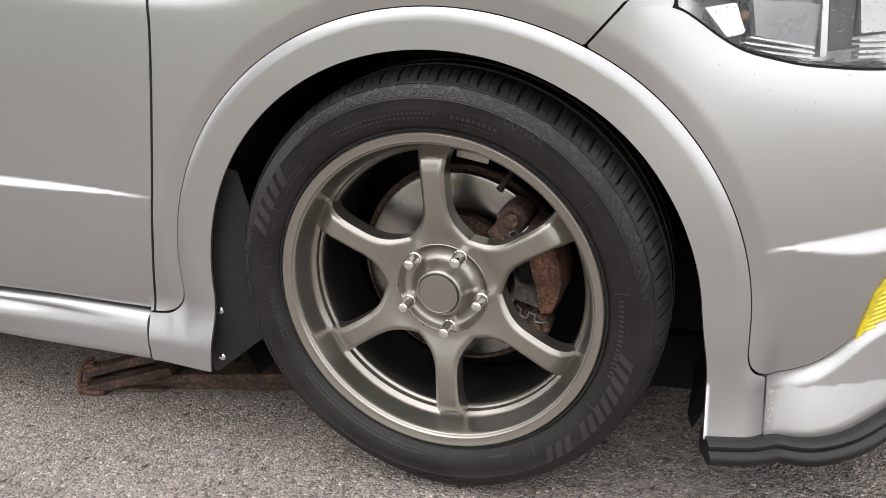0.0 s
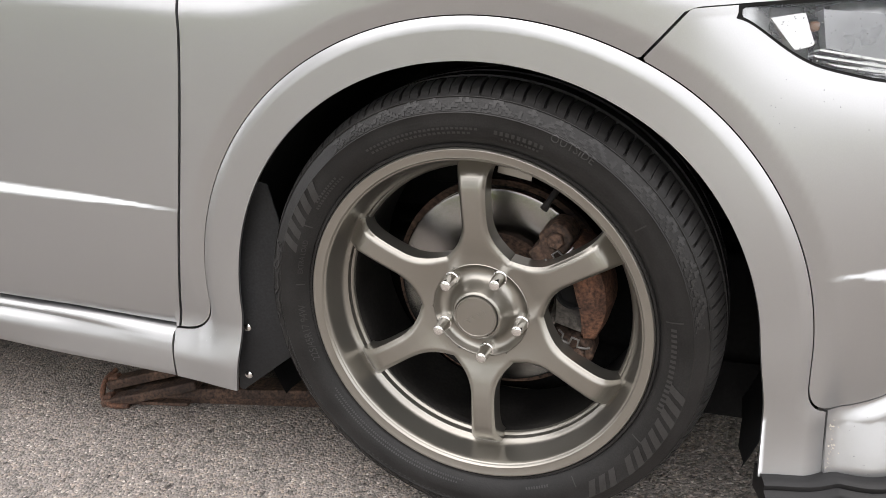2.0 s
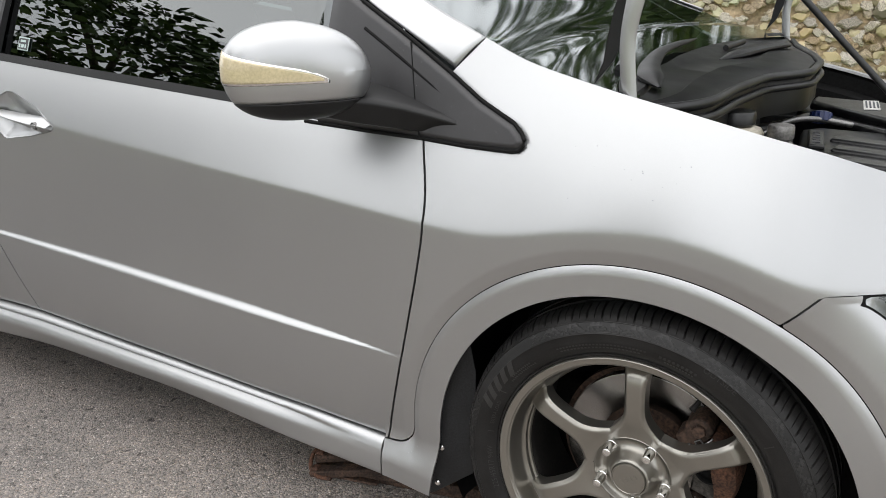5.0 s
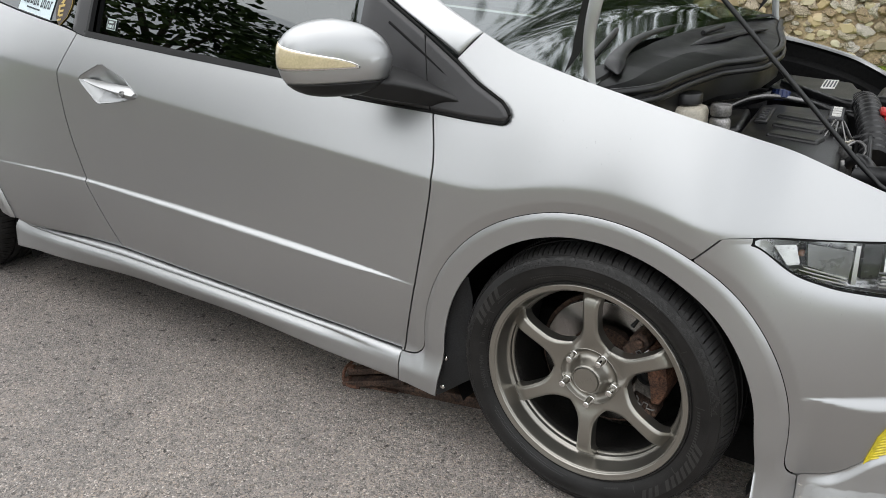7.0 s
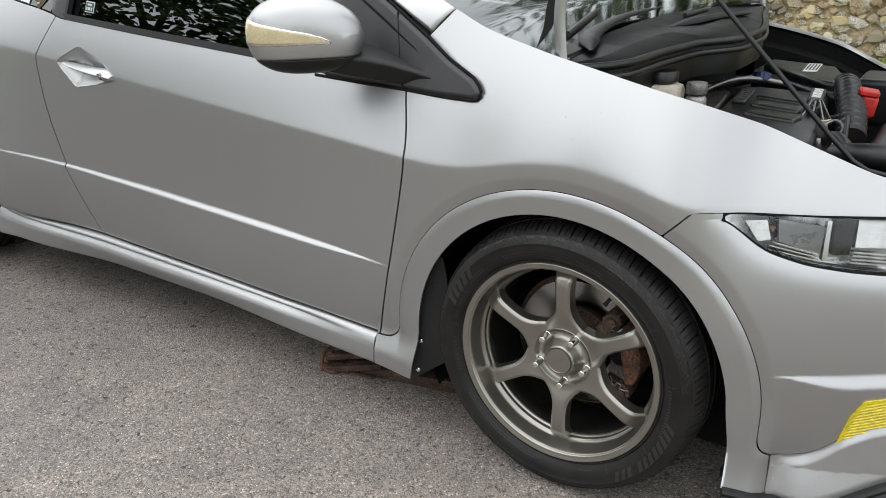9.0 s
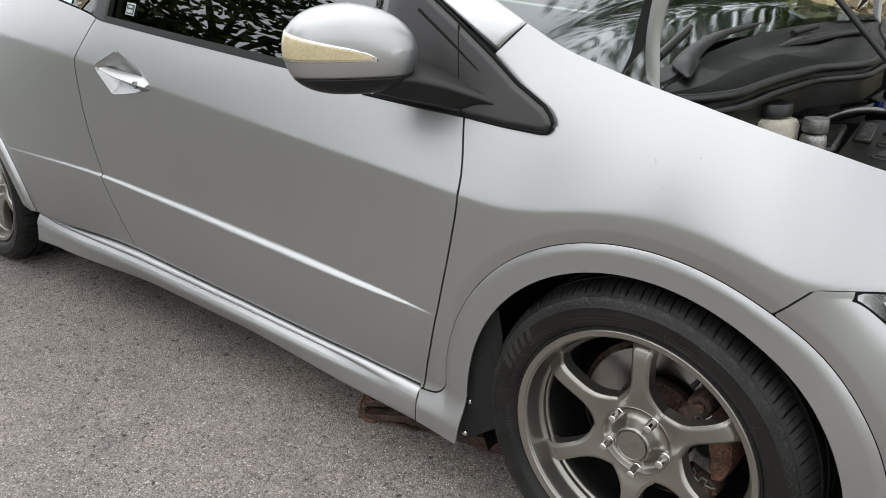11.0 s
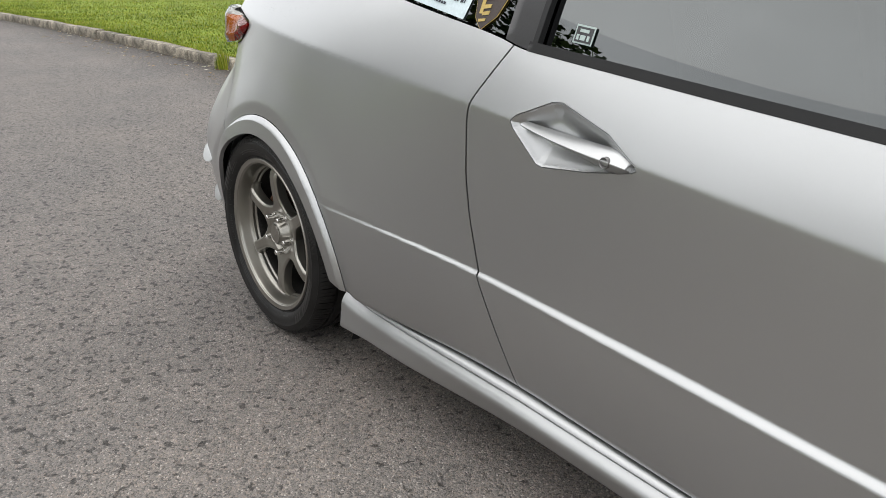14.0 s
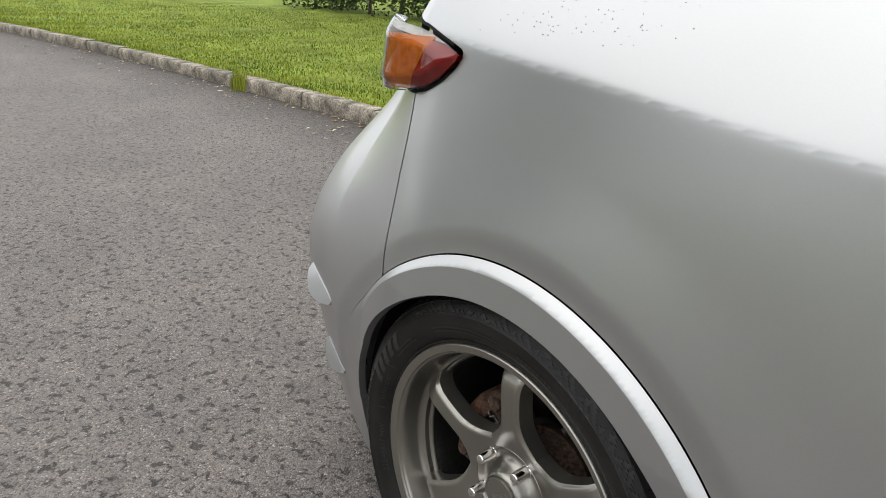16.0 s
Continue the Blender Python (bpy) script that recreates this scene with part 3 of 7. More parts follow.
arch_liner(0, -0.003, 0.27, 0.368, 0.05, 0.33)
arch_liner(1, -2.621, 0.265, 0.382, 0.03, 0.33)
bm = bmesh.new()
FM = Matrix.Translation((-0.385, 0.010, 0)) @ Matrix.Rotation(radians(19), 4, "Z")
plate(bm, [(0.062, 0.46), (0.040, 0.44), (0.018, 0.30), (-0.002, 0.136), (0.004, 0.131), (0.085, 0.185), (0.092, 0.30), (0.094, 0.40), (0.085, 0.45)], FM, 0.004)
flap = part("splash_flap", bm, FLAP, car, "dark mud flap behind the wheel held by two screws", bevel=0.001)
for x, z in ((0.026, 0.236), (0.016, 0.157)):
    bm = bmesh.new()
    bmesh.ops.create_uvsphere(bm, u_segments=12, v_segments=8, radius=0.0062, matrix=FM @ Matrix.Translation((x, -0.001, z)) @ Matrix.Diagonal((1, 0.5, 1, 1)))
    part("screw", bm, CHROME, flap, "steel liner screw")

# dark inner shell behind the joints
skin_panel("inner_shell", lambda u, z: mx(RI0 + 0.03 - arch_r(0, u, z), RI1 + 0.03 - arch_r(1, u, z), z - np.where(u > -0.33, wing_top(u) - 0.03, belt(u) - 0.03), 0.24 - z, np.where(u > 0.26, z - 0.54, -1)), -3.0, 0.95, 0.2, 1.1, car, DARK, step=0.02, fn=off(skin, 0.03), fine=1.0, flange=0.002)


# ---- ground ----
def asphalt():
    m = bpy.data.materials.new("worn_asphalt")
    m.use_nodes = True
    n, l = m.node_tree.nodes, m.node_tree.links
    p = n["Principled BSDF"]
    tc = n.new("ShaderNodeTexCoord")
    st = n.new("ShaderNodeTexVoronoi")
    st.inputs["Scale"].default_value = 250
    st2 = n.new("ShaderNodeTexVoronoi")
    st2.inputs["Scale"].default_value = 62
    pit = n.new("ShaderNodeTexNoise")
    pit.inputs["Scale"].default_value, pit.inputs["Detail"].default_value = 62, 3
    wide = n.new("ShaderNodeTexNoise")
    wide.inputs["Scale"].default_value, wide.inputs["Detail"].default_value = 1.1, 5
    mid = n.new("ShaderNodeTexNoise")
    mid.inputs["Scale"].default_value, mid.inputs["Detail"].default_value = 9, 5
    for t in (st, st2, pit, wide, mid):
        l.new(tc.outputs["Object"], t.inputs["Vector"])
    sep = n.new("ShaderNodeSeparateColor")
    l.new(st.outputs["Color"], sep.inputs[0])
    stone = ramp(n, l, sep.outputs[0], [(0.0, (0.115, 0.107, 0.10)), (0.35, (0.232, 0.215, 0.20)), (0.72, (0.302, 0.275, 0.252)), (0.92, (0.355, 0.298, 0.252)), (1.0, (0.58, 0.54, 0.50))])
    tar = ramp(n, l, pit.outputs[0], [(0.33, (0.55, 0.54, 0.53)), (0.43, (1, 1, 1))])
    shade = ramp(n, l, wide.outputs[0], [(0.3, (0.80, 0.80, 0.81)), (0.7, (1.06, 1.03, 1.0))])
    blot = ramp(n, l, mid.outputs[0], [(0.3, (0.82, 0.82, 0.82)), (0.7, (1.05, 1.04, 1.03))])
    # the surface has lost its fines in a stretch behind the car: open dark pits
    holes = n.new("ShaderNodeTexNoise")
    holes.inputs["Scale"].default_value, holes.inputs["Detail"].default_value = 42, 5
    holes.inputs["Distortion"].default_value = 0.5
    xyz = n.new("ShaderNodeSeparateXYZ")
    l.new(tc.outputs["Object"], holes.inputs["Vector"])
    l.new(tc.outputs["Object"], xyz.inputs[0])
    where = n.new("ShaderNodeMapRange")
    where.inputs["From Min"].default_value, where.inputs["From Max"].default_value = -0.9, -2.8
    l.new(xyz.outputs[0], where.inputs["Value"])
    worn = n.new("ShaderNodeMath")
    worn.operation = "MULTIPLY_ADD"
    worn.inputs[1].default_value = -0.08
    l.new(where.outputs[0], worn.inputs[0])
    l.new(holes.outputs[0], worn.inputs[2])
    gone = ramp(n, l, worn.outputs[0], [(0.300, (0.26, 0.255, 0.25)), (0.350, (1, 1, 1))])
    # dirt washed into the gutter along the curving kerb
    def calc(op, a, b):
        q = n.new("ShaderNodeMath")
        q.operation = op
        for k, v in enumerate((a, b)):
            if isinstance(v, float):
                q.inputs[k].default_value = v
            else:
                l.new(v, q.inputs[k])
        return q.outputs[0]
    bend = calc("MINIMUM", calc("ADD", xyz.outputs[0], 6.0), 0.0)
    reach = calc("ADD", xyz.outputs[1], calc("MULTIPLY", calc("MULTIPLY", bend, bend), 0.0068))
    reach = calc("ADD", reach, calc("MULTIPLY", mid.outputs[0], 0.5))
    dirt = ramp(n, l, calc("SUBTRACT", reach, 1.6), [(0.10, (1, 1, 1)), (0.55, (0.70, 0.68, 0.67)), (0.84, (0.40, 0.37, 0.345))])
    c = stone.outputs[0]
    # the asphalt's tone gets darker along the car towards its rear
    rearward = ramp(n, l, where.outputs[0], [(0.0, (1, 1, 1)), (1.0, (0.62, 0.62, 0.63))])
    for other in (tar, shade, blot, gone, dirt, rearward):
        mix = n.new("ShaderNodeMix")
        mix.data_type, mix.blend_type = "RGBA", "MULTIPLY"
        mix.inputs[0].default_value = 1
        l.new(c, mix.inputs[6])
        l.new(other.outputs[0], mix.inputs[7])
        c = mix.outputs[2]
    l.new(c, p.inputs["Base Color"])
    p.inputs["Roughness"].default_value = 0.72
    hm = n.new("ShaderNodeMath")
    hm.operation = "SUBTRACT"
    l.new(worn.outputs[0], hm.inputs[0])
    l.new(st.outputs["Distance"], hm.inputs[1])
    b = n.new("ShaderNodeBump")
    b.inputs["Strength"].default_value, b.inputs["Distance"].default_value = 0.8, 0.004
    l.new(hm.outputs[0], b.inputs["Height"])
    l.new(b.outputs[0], p.inputs["Normal"])
    return m


ASPHALT = asphalt()
GRASS_SOIL = surface("turf", (0.20, 0.26, 0.045), 0.95, 0, 60, 0.3, 1.5, 0.25, 0.5, 0.01, spec=0.1)
FIELD = surface("far_ground", (0.10, 0.13, 0.05), 0.95, 0, 8, 0.2, 0.3, 0.2, 0.3, 0.02, spec=0.1)
kerb_y = lambda x: 2.24 - 0.0068 * min(0.0, x + 6.0) ** 2


def sheet(name, xs, ys_of, z_of, material, label=""):
    bm = bmesh.new()
    rows = [[bm.verts.new((x, y, z_of(x, y))) for y in ys_of(x)] for x in xs]
    for a, b in zip(rows, rows[1:]):
        for j in range(len(a) - 1):
            bm.faces.new((a[j], b[j], b[j + 1], a[j + 1]))
    return tagged(part(name, bm, material), label, kind="structure")


sheet("ground", np.linspace(-400, 400, 9), lambda x: np.linspace(-400, 400, 9), lambda x, y: -0.25, FIELD, "distant green ground beyond the road")
XR = np.concatenate([np.linspace(-60, -20, 11), np.linspace(-19, 20, 40), np.linspace(24, 60, 10)])
sheet("road", XR, lambda x: np.linspace(-6.0, kerb_y(max(x, -26)) + 0.02, 20), lambda x, y: 0.0, ASPHALT, "grey worn asphalt road with dark pits")


def verge_z(x, y):
    k = y - kerb_y(max(x, -26))
    bank = 0.36 * float(sstep((k - 0.3) / 1.1)) * float(sstep((x + 5.5) / 3.0))
    return 0.095 + 0.02 * noise.noise((x * 0.7, y * 0.7, 0)) * min(1, k * 2) + bank


sheet("grass_verge", XR, lambda x: kerb_y(max(x, -26)) + 0.10 + 22 * np.linspace(0, 1, 40) ** 1.8, verge_z, GRASS_SOIL, "mown grass verge behind the kerb")
sheet("far_verge", XR, lambda x: np.linspace(-30, -6.0, 20), lambda x, y: 0.04 + 0.03 * noise.noise((x * 0.5, y * 0.5, 4)), GRASS_SOIL, "grass on the other side of the road")


# ---- wheels and brakes ----
SIDEWALL = [(0.220, 0.000), (0.226, -0.010), (0.231, -0.018), (0.2335, -0.0185), (0.235, -0.0165), (0.240, -0.0215), (0.250, -0.0275), (0.262, -0.0305),
            (0.273, -0.0300), (0.275, -0.0310), (0.277, -0.0295), (0.287, -0.0255), (0.294, -0.0205), (0.2955, -0.0208), (0.297, -0.0175), (0.300, -0.0140)]
shrink = lambda r: r if r < 0.262 else 0.262 + (r - 0.262) * 0.86
SIDEWALL = [(shrink(r), y) for r, y in SIDEWALL]
side_r, side_y = [p[0] for p in SIDEWALL], [p[1] for p in SIDEWALL]
wall_y = lambda r: float(np.interp(r, side_r, side_y))


def tyre_mesh():
    """A low tyre with a lipped sidewall, sipes over the shoulder and tread grooves, flattened where it stands."""
    prof = list(SIDEWALL) + [(shrink(r), y) for r, y in [(0.3035, -0.008), (0.3065, -0.001), (0.3095, 0.008), (0.312, 0.018), (0.3135, 0.028), (0.3065, 0.0285), (0.3065, 0.037), (0.3145, 0.0375),
            (0.3155, 0.06), (0.3085, 0.0605), (0.3085, 0.070), (0.316, 0.0705), (0.316, 0.098), (0.309, 0.0985), (0.309, 0.108), (0.3155, 0.1085), (0.3145, 0.131),
            (0.3065, 0.1315), (0.3065, 0.140), (0.313, 0.1405), (0.308, 0.165), (0.300, 0.180), (0.285, 0.192), (0.262, 0.198), (0.24, 0.190), (0.222, 0.172)]]
    n0 = len(SIDEWALL)
    blocks = 72
    share = ((0.0, 1.0), (0.045, 1.0), (0.075, 0.0), (0.46, 0.0), (0.475, 0.42), (0.505, 0.42), (0.52, 0.0), (0.925, 0.0), (0.955, 1.0))
    rings = []
    bm = bmesh.new()
    for k in range(blocks):
        for s, cut in share:
            ring = []
            for j, (r, y) in enumerate(prof):
                a = 2 * math.pi * (k + s) / blocks
                if n0 - 1 <= j <= n0 + 4:
                    a += 0.010 * math.sin((j - n0 + 1) / 5 * 2.2)
                    deep = cut if j > n0 - 1 else 0.25 * cut
                    r, y = r - 0.0050 * deep, y + 0.0036 * deep
                z = r * math.sin(a)
                if z < -0.27 and r > 0.29:
                    r *= 1 + 0.022 * min(1, (-z - 0.27) / 0.03)
                    z = r * math.sin(a)
                if z < -0.3083:
                    q = 0.3083 / -z
                    y += (0.004 if y > 0.08 else -0.004) * min(1, (1 - q) * 30)
                    r *= q
                ring.append(bm.verts.new((r * math.cos(a), y, r * math.sin(a))))
            rings.append(ring)
    for r0, r1 in zip(rings, rings[1:] + rings[:1]):
        for j in range(len(prof) - 1):
            bm.faces.new((r0[j], r0[j + 1], r1[j + 1], r1[j]))
    return bm


def rim_mesh():
    """An alloy rim: lip, stepped dish and barrel."""
    bm = bmesh.new()
    lathe(bm, [(0.2215, 0.006), (0.2290, -0.006), (0.2300, -0.0150), (0.2292, -0.0192), (0.2275, -0.0207), (0.2250, -0.0204), (0.2185, -0.0168), (0.2172, -0.0170), (0.2162, -0.0162), (0.2152, -0.0142),
               (0.2140, -0.0138), (0.2128, -0.0120), (0.2116, -0.0070), (0.2096, 0.005), (0.2074, 0.017), (0.2054, 0.0238), (0.2022, 0.0262), (0.2000, 0.0284), (0.1993, 0.036), (0.1965, 0.0380), (0.1950, 0.042), (0.1955, 0.060), (0.2000, 0.075), (0.2050, 0.175), (0.214, 0.185)], 160)
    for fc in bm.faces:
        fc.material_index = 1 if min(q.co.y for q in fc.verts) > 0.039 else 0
    return bm


def hub_mesh():
    """The hub: face ring, bowl with the nuts, collar for the cap."""
    bm = bmesh.new()
    lathe(bm, [(0.066, 0.060), (0.0680, 0.034), (0.0678, 0.0232), (0.0656, 0.0216), (0.0640, 0.0232), (0.0612, 0.0280), (0.0570, 0.0312), (0.0520, 0.0318), (0.0470, 0.0302), (0.0428, 0.0262), (0.0392, 0.0200), (0.0362, 0.0125), (0.0338, 0.0070), (0.0318, 0.0045), (0.0302, 0.0040), (0.0294, 0.0052), (0.0290, 0.010), (0.001, 0.010)], 96)
    return bm


SPOKE_HALF = smoothed([0.06, 0.09, 0.11, 0.14, 0.165, 0.18, 0.19, 0.198, 0.206, 0.22], [0.0182, 0.0176, 0.0168, 0.0164, 0.0168, 0.0180, 0.0198, 0.0226, 0.0262, 0.031], 0.006)
SPOKE_FACE = smoothed([0.05, 0.066, 0.078, 0.092, 0.104, 0.120, 0.140, 0.158, 0.174, 0.186, 0.194, 0.2015, 0.21], [0.0222, 0.0222, 0.0200, 0.0150, 0.0115, 0.0080, 0.0055, 0.0042, 0.0042, 0.0075, 0.0135, 0.0225, 0.031], 0.004)


def spoke_edge(x, z):
    """Minus inside the star of hub and spokes, with filleted roots."""
    r = np.hypot(x, z)
    a = np.arctan2(z, x)
    a = a - np.round(a / radians(60)) * radians(60)
    return -smax(SPOKE_HALF(r * np.cos(a)) - np.abs(r * np.sin(a)), 0.0805 - r, 0.05)


def spoke_sector(x, z):
    """One sixth of the star, outside the hub's bowl."""
    r = np.hypot(x, z)
    return mx(spoke_edge(x, z), 0.0668 - r, r - 0.2090, (np.abs(z) - x * math.tan(radians(30))) * math.cos(radians(30)))


def spoke_face(x, z):
    """The crowned front of a spoke, rolled over at its edges."""
    x, z = np.asarray(x, float), np.asarray(z, float)
    r = np.hypot(x, z)
    t = np.clip(-spoke_edge(x, z) / 0.0075, 0, 1)
    return np.stack([x, SPOKE_FACE(r) + 0.0062 * (1 - t) ** 2.4 + 0.0006 * (1 - t), z], -1)


def nut_mesh():
    """A tapered wheel nut with a fluted shank and a domed end."""
    bm = bmesh.new()
    prof = [(0.0098, 0.034), (0.0098, 0.022), (0.0086, 0.021), (0.0084, 0.008), (0.0078, 0.006), (0.0076, -0.001), (0.0068, -0.0035), (0.0058, -0.0042), (0.0002, -0.0045)]
    lathe(bm, prof, 24, lambda k, j, r, y: (r * (0.93 if 2 <= j <= 4 and k % 4 == 0 else 1), y))
    return bm


def sidewall_text(words, size, r0, a0, slant=0.0):
    """Raised letters that follow the sidewall clockwise from the angle a0."""
    c = bpy.data.curves.new("letters", "FONT")
    c.body, c.size, c.extrude, c.shear = words, size, 0.0, slant
    c.resolution_u = 2
    tmp = bpy.data.objects.new("letters", c)
    me = tmp.to_mesh()
    bm = bmesh.new()
    bm.from_mesh(me)
    tmp.to_mesh_clear()
    bpy.data.objects.remove(tmp)
    for v in bm.verts:
        r = r0 + v.co.y
        a = radians(a0) - v.co.x / r0
        v.co = Vector((r * math.cos(a), wall_y(r) - 0.0007, r * math.sin(a)))
    return bm


def sidewall_bars(specs):
    """Raised bars on the sidewall: (start angle, end angle, inner radius, height, count, fill, slant)."""
    bm = bmesh.new()
    for a0, a1, r, hgt, n, fill, slant in specs:
        for k in range(n):
            s = a0 + (a1 - a0) * k / n
            e = s + (a1 - a0) / n * fill
            steps = max(1, int(hgt / 0.003))
            prev = None
            for q in range(steps + 1):
                rr, sl = r + hgt * q / steps, slant * q / steps
                now = [bm.verts.new((rr * math.cos(radians(ang - sl)), wall_y(rr) - 0.0009, rr * math.sin(radians(ang - sl)))) for ang in (s, e)]
                if prev:
                    bm.faces.new((prev[0], prev[1], now[1], now[0]))
                prev = now
    return bm


def sidewall_blocks():
    """A chequered relief band round the upper sidewall."""
    rng = random.Random(5)
    bm = bmesh.new()
    for a0, a1 in ((126, 98), (97, 74), (73, 50), (49, 30), (29, 6), (-88, -112), (-114, -138), (-150, -174), (-176, -200)):
        n = int(abs(a1 - a0) / 0.8)
        for k in range(n):
            peak = abs(k % 10 - 5)
            for row in range(5):
                if row == peak or (row < peak and (k + row) % 3 == 0) or (row == peak - 1 and k % 2):
                    s, e = a0 + (a1 - a0) * k / n, a0 + (a1 - a0) * (k + 1) / n
                    r0, r1 = 0.2765 + row * 0.0026, 0.2765 + (row + 1) * 0.0026
                    q = [(s, r0), (e, r0), (e, r1), (s, r1)]
                    top = [bm.verts.new((r * math.cos(radians(a)), wall_y(r) - 0.0009, r * math.sin(radians(a)))) for a, r in q]
                    low = [bm.verts.new((r * math.cos(radians(a)), wall_y(r) + 0.0005, r * math.sin(radians(a)))) for a, r in q]
                    bm.faces.new(top)
                    for i in range(4):
                        bm.faces.new((top[i], low[i], low[(i + 1) % 4], top[(i + 1) % 4]))
    return bm


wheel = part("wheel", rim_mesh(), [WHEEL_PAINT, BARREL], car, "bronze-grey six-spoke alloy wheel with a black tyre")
part("hub", hub_mesh(), WHEEL_PAINT, wheel)
spoke_me = None
for k in range(6):
    if spoke_me is None:
        ob = skin_panel("spoke", spoke_sector, 0.06, 0.21, -0.06, 0.06, wheel, WHEEL_PAINT, step=0.0022, fine=1.0, flange=0.026, fn=spoke_face, fold=(0, 1, 0))
        spoke_me = ob.data
    else:
        ob = new("spoke", spoke_me)
        ob.parent = wheel
    ob.rotation_euler = (0, -radians(60 * k + 30), 0)
part("tyre", tyre_mesh(), RUBBER, wheel, "black low-profile tyre with raised sidewall marks")
part("sidewall_relief", sidewall_blocks(), RUBBER_BLOCK, wheel, "chequered relief on the tyre wall")["kind"] = "stuff"
part("sidewall_marking", sidewall_bars([(161, 138, 0.254, 0.021, 5, 0.60, 3), (-10, -40, 0.254, 0.020, 8, 0.62, 3), (-43, -54, 0.254, 0.020, 3, 0.62, 3),
     (118, 84, 0.2535, 0.003, 26, 0.6, 0), (117, 86, 0.248, 0.003, 22, 0.65, 0), (80, 66, 0.252, 0.005, 9, 0.6, 0), (78, 67, 0.2465, 0.003, 10, 0.6, 0),
     (144, 129, 0.246, 0.003, 14, 0.6, 0), (142, 131, 0.251, 0.003, 10, 0.6, 0), (6, -20, 0.248, 0.0065, 17, 0.55, 0), (-66, -74, 0.243, 0.003, 9, 0.6, 0),
     (-95, -150, 0.241, 0.0022, 64, 0.55, 0), (-97, -148, 0.2455, 0.0022, 58, 0.55, 0), (-92, -128, 0.268, 0.0018, 22, 0.5, 0),
     (151.0, 150.6, 0.243, 0.014, 1, 1, 0), (172, 171.6, 0.240, 0.010, 1, 1, 0), (8, 7.6, 0.243, 0.02, 1, 1, 0), (-31, -31.4, 0.241, 0.014, 1, 1, 0),
     (-57, -57.4, 0.241, 0.014, 1, 1, 0), (35, 34.6, 0.247, 0.016, 1, 1, 0)]), RUBBER_MARK, wheel, "raised marks on the tyre wall")["kind"] = "stuff"
part("sidewall_lettering", sidewall_text("225/45R17 94W", 0.0125, 0.241, 199), RUBBER_MARK, wheel, "raised tyre size lettering")
part("sidewall_lettering", sidewall_text("EXTRA LOAD", 0.0085, 0.243, 168), RUBBER_MARK, wheel, "raised load lettering")
part("sidewall_lettering", sidewall_text("OUTSIDE", 0.0135, 0.266, 66), RUBBER_MARK, wheel, "raised word on the tyre wall")
bm = bmesh.new()
for a0, a1, r in ((127, 50, 0.2752), (127, 50, 0.2904), (49, 5, 0.2752), (49, 5, 0.2904), (-87, -139, 0.2752), (-149, -201, 0.2752), (178, 130, 0.2904)):
    add_tube(bm, [(r * math.cos(radians(a)), wall_y(r) - 0.0003, r * math.sin(radians(a))) for a in np.linspace(a0, a1, int(abs(a1 - a0) / 2) + 2)], 0.0006, 5)
part("sidewall_rib", bm, RUBBER_BLOCK, wheel, "thin raised rib on the tyre wall")
nut = nut_mesh()
nut_me = None
for k, a in enumerate((132, 60, -12, -84, 204)):
    at = (0.0572 * math.cos(radians(a)), 0.0, 0.0572 * math.sin(radians(a)))
    if nut_me is None:
        ob = part("wheel_nut", nut, CHROME, wheel, "chrome wheel nut")
        nut_me = ob.data
    else:
        ob = new("wheel_nut", nut_me)
        ob.parent = wheel
    ob.location = at
    bm = bmesh.new()
    lathe(bm, [(0.0098, 0.036), (0.0100, 0.0325), (0.0128, 0.0318), (0.0132, 0.035)], 24)
    ob = part("nut_seat", bm, DARK, wheel, "dark recess round a wheel nut")
    ob.location = at
bm = bmesh.new()
lathe(bm, [(0.0288, 0.008), (0.0288, 0.0015), (0.0282, 0.0002), (0.0268, 0.0), (0.0262, 0.0010), (0.0001, 0.0005)], 64)
part("centre_cap", bm, WHEEL_PAINT, wheel, "bronze-grey centre cap with a small mark")
bm = bmesh.new()
for k in range(4):
    add_box(bm, (0.0052, 0.0012, 0.0068), Matrix.Rotation(radians(-33), 4, "Y") @ pose(-0.0132 + 0.0088 * k, 0.0004, 0))
    if k % 2 == 0:
        add_box(bm, (0.0022, 0.0016, 0.0034), Matrix.Rotation(radians(-33), 4, "Y") @ pose(-0.0132 + 0.0088 * k, 0.0002, 0))
part("cap_mark", bm, WHEEL_PAINT, wheel)
tube("valve", [(0.101, 0.036, 0.166), (0.094, 0.026, 0.155), (0.089, 0.018, 0.147)], [0.0045, 0.004, 0.0055], RUBBER, wheel, "rubber tyre valve")
box("rim_label", (0.045, 0.001, 0.012), pose(0.045, 0.0505, 0.1835, 0, 13, 0), WHEEL_PAINT, wheel, bevel=0)
wheel.matrix_basis = Matrix.Translation((0.001, 0.003, 0.2985)) @ Matrix.Scale(0.967, 4)
copy_thing(wheel, Matrix.Translation((-2.631, -0.006, 0.3092)) @ Matrix.Scale(1.036, 4))


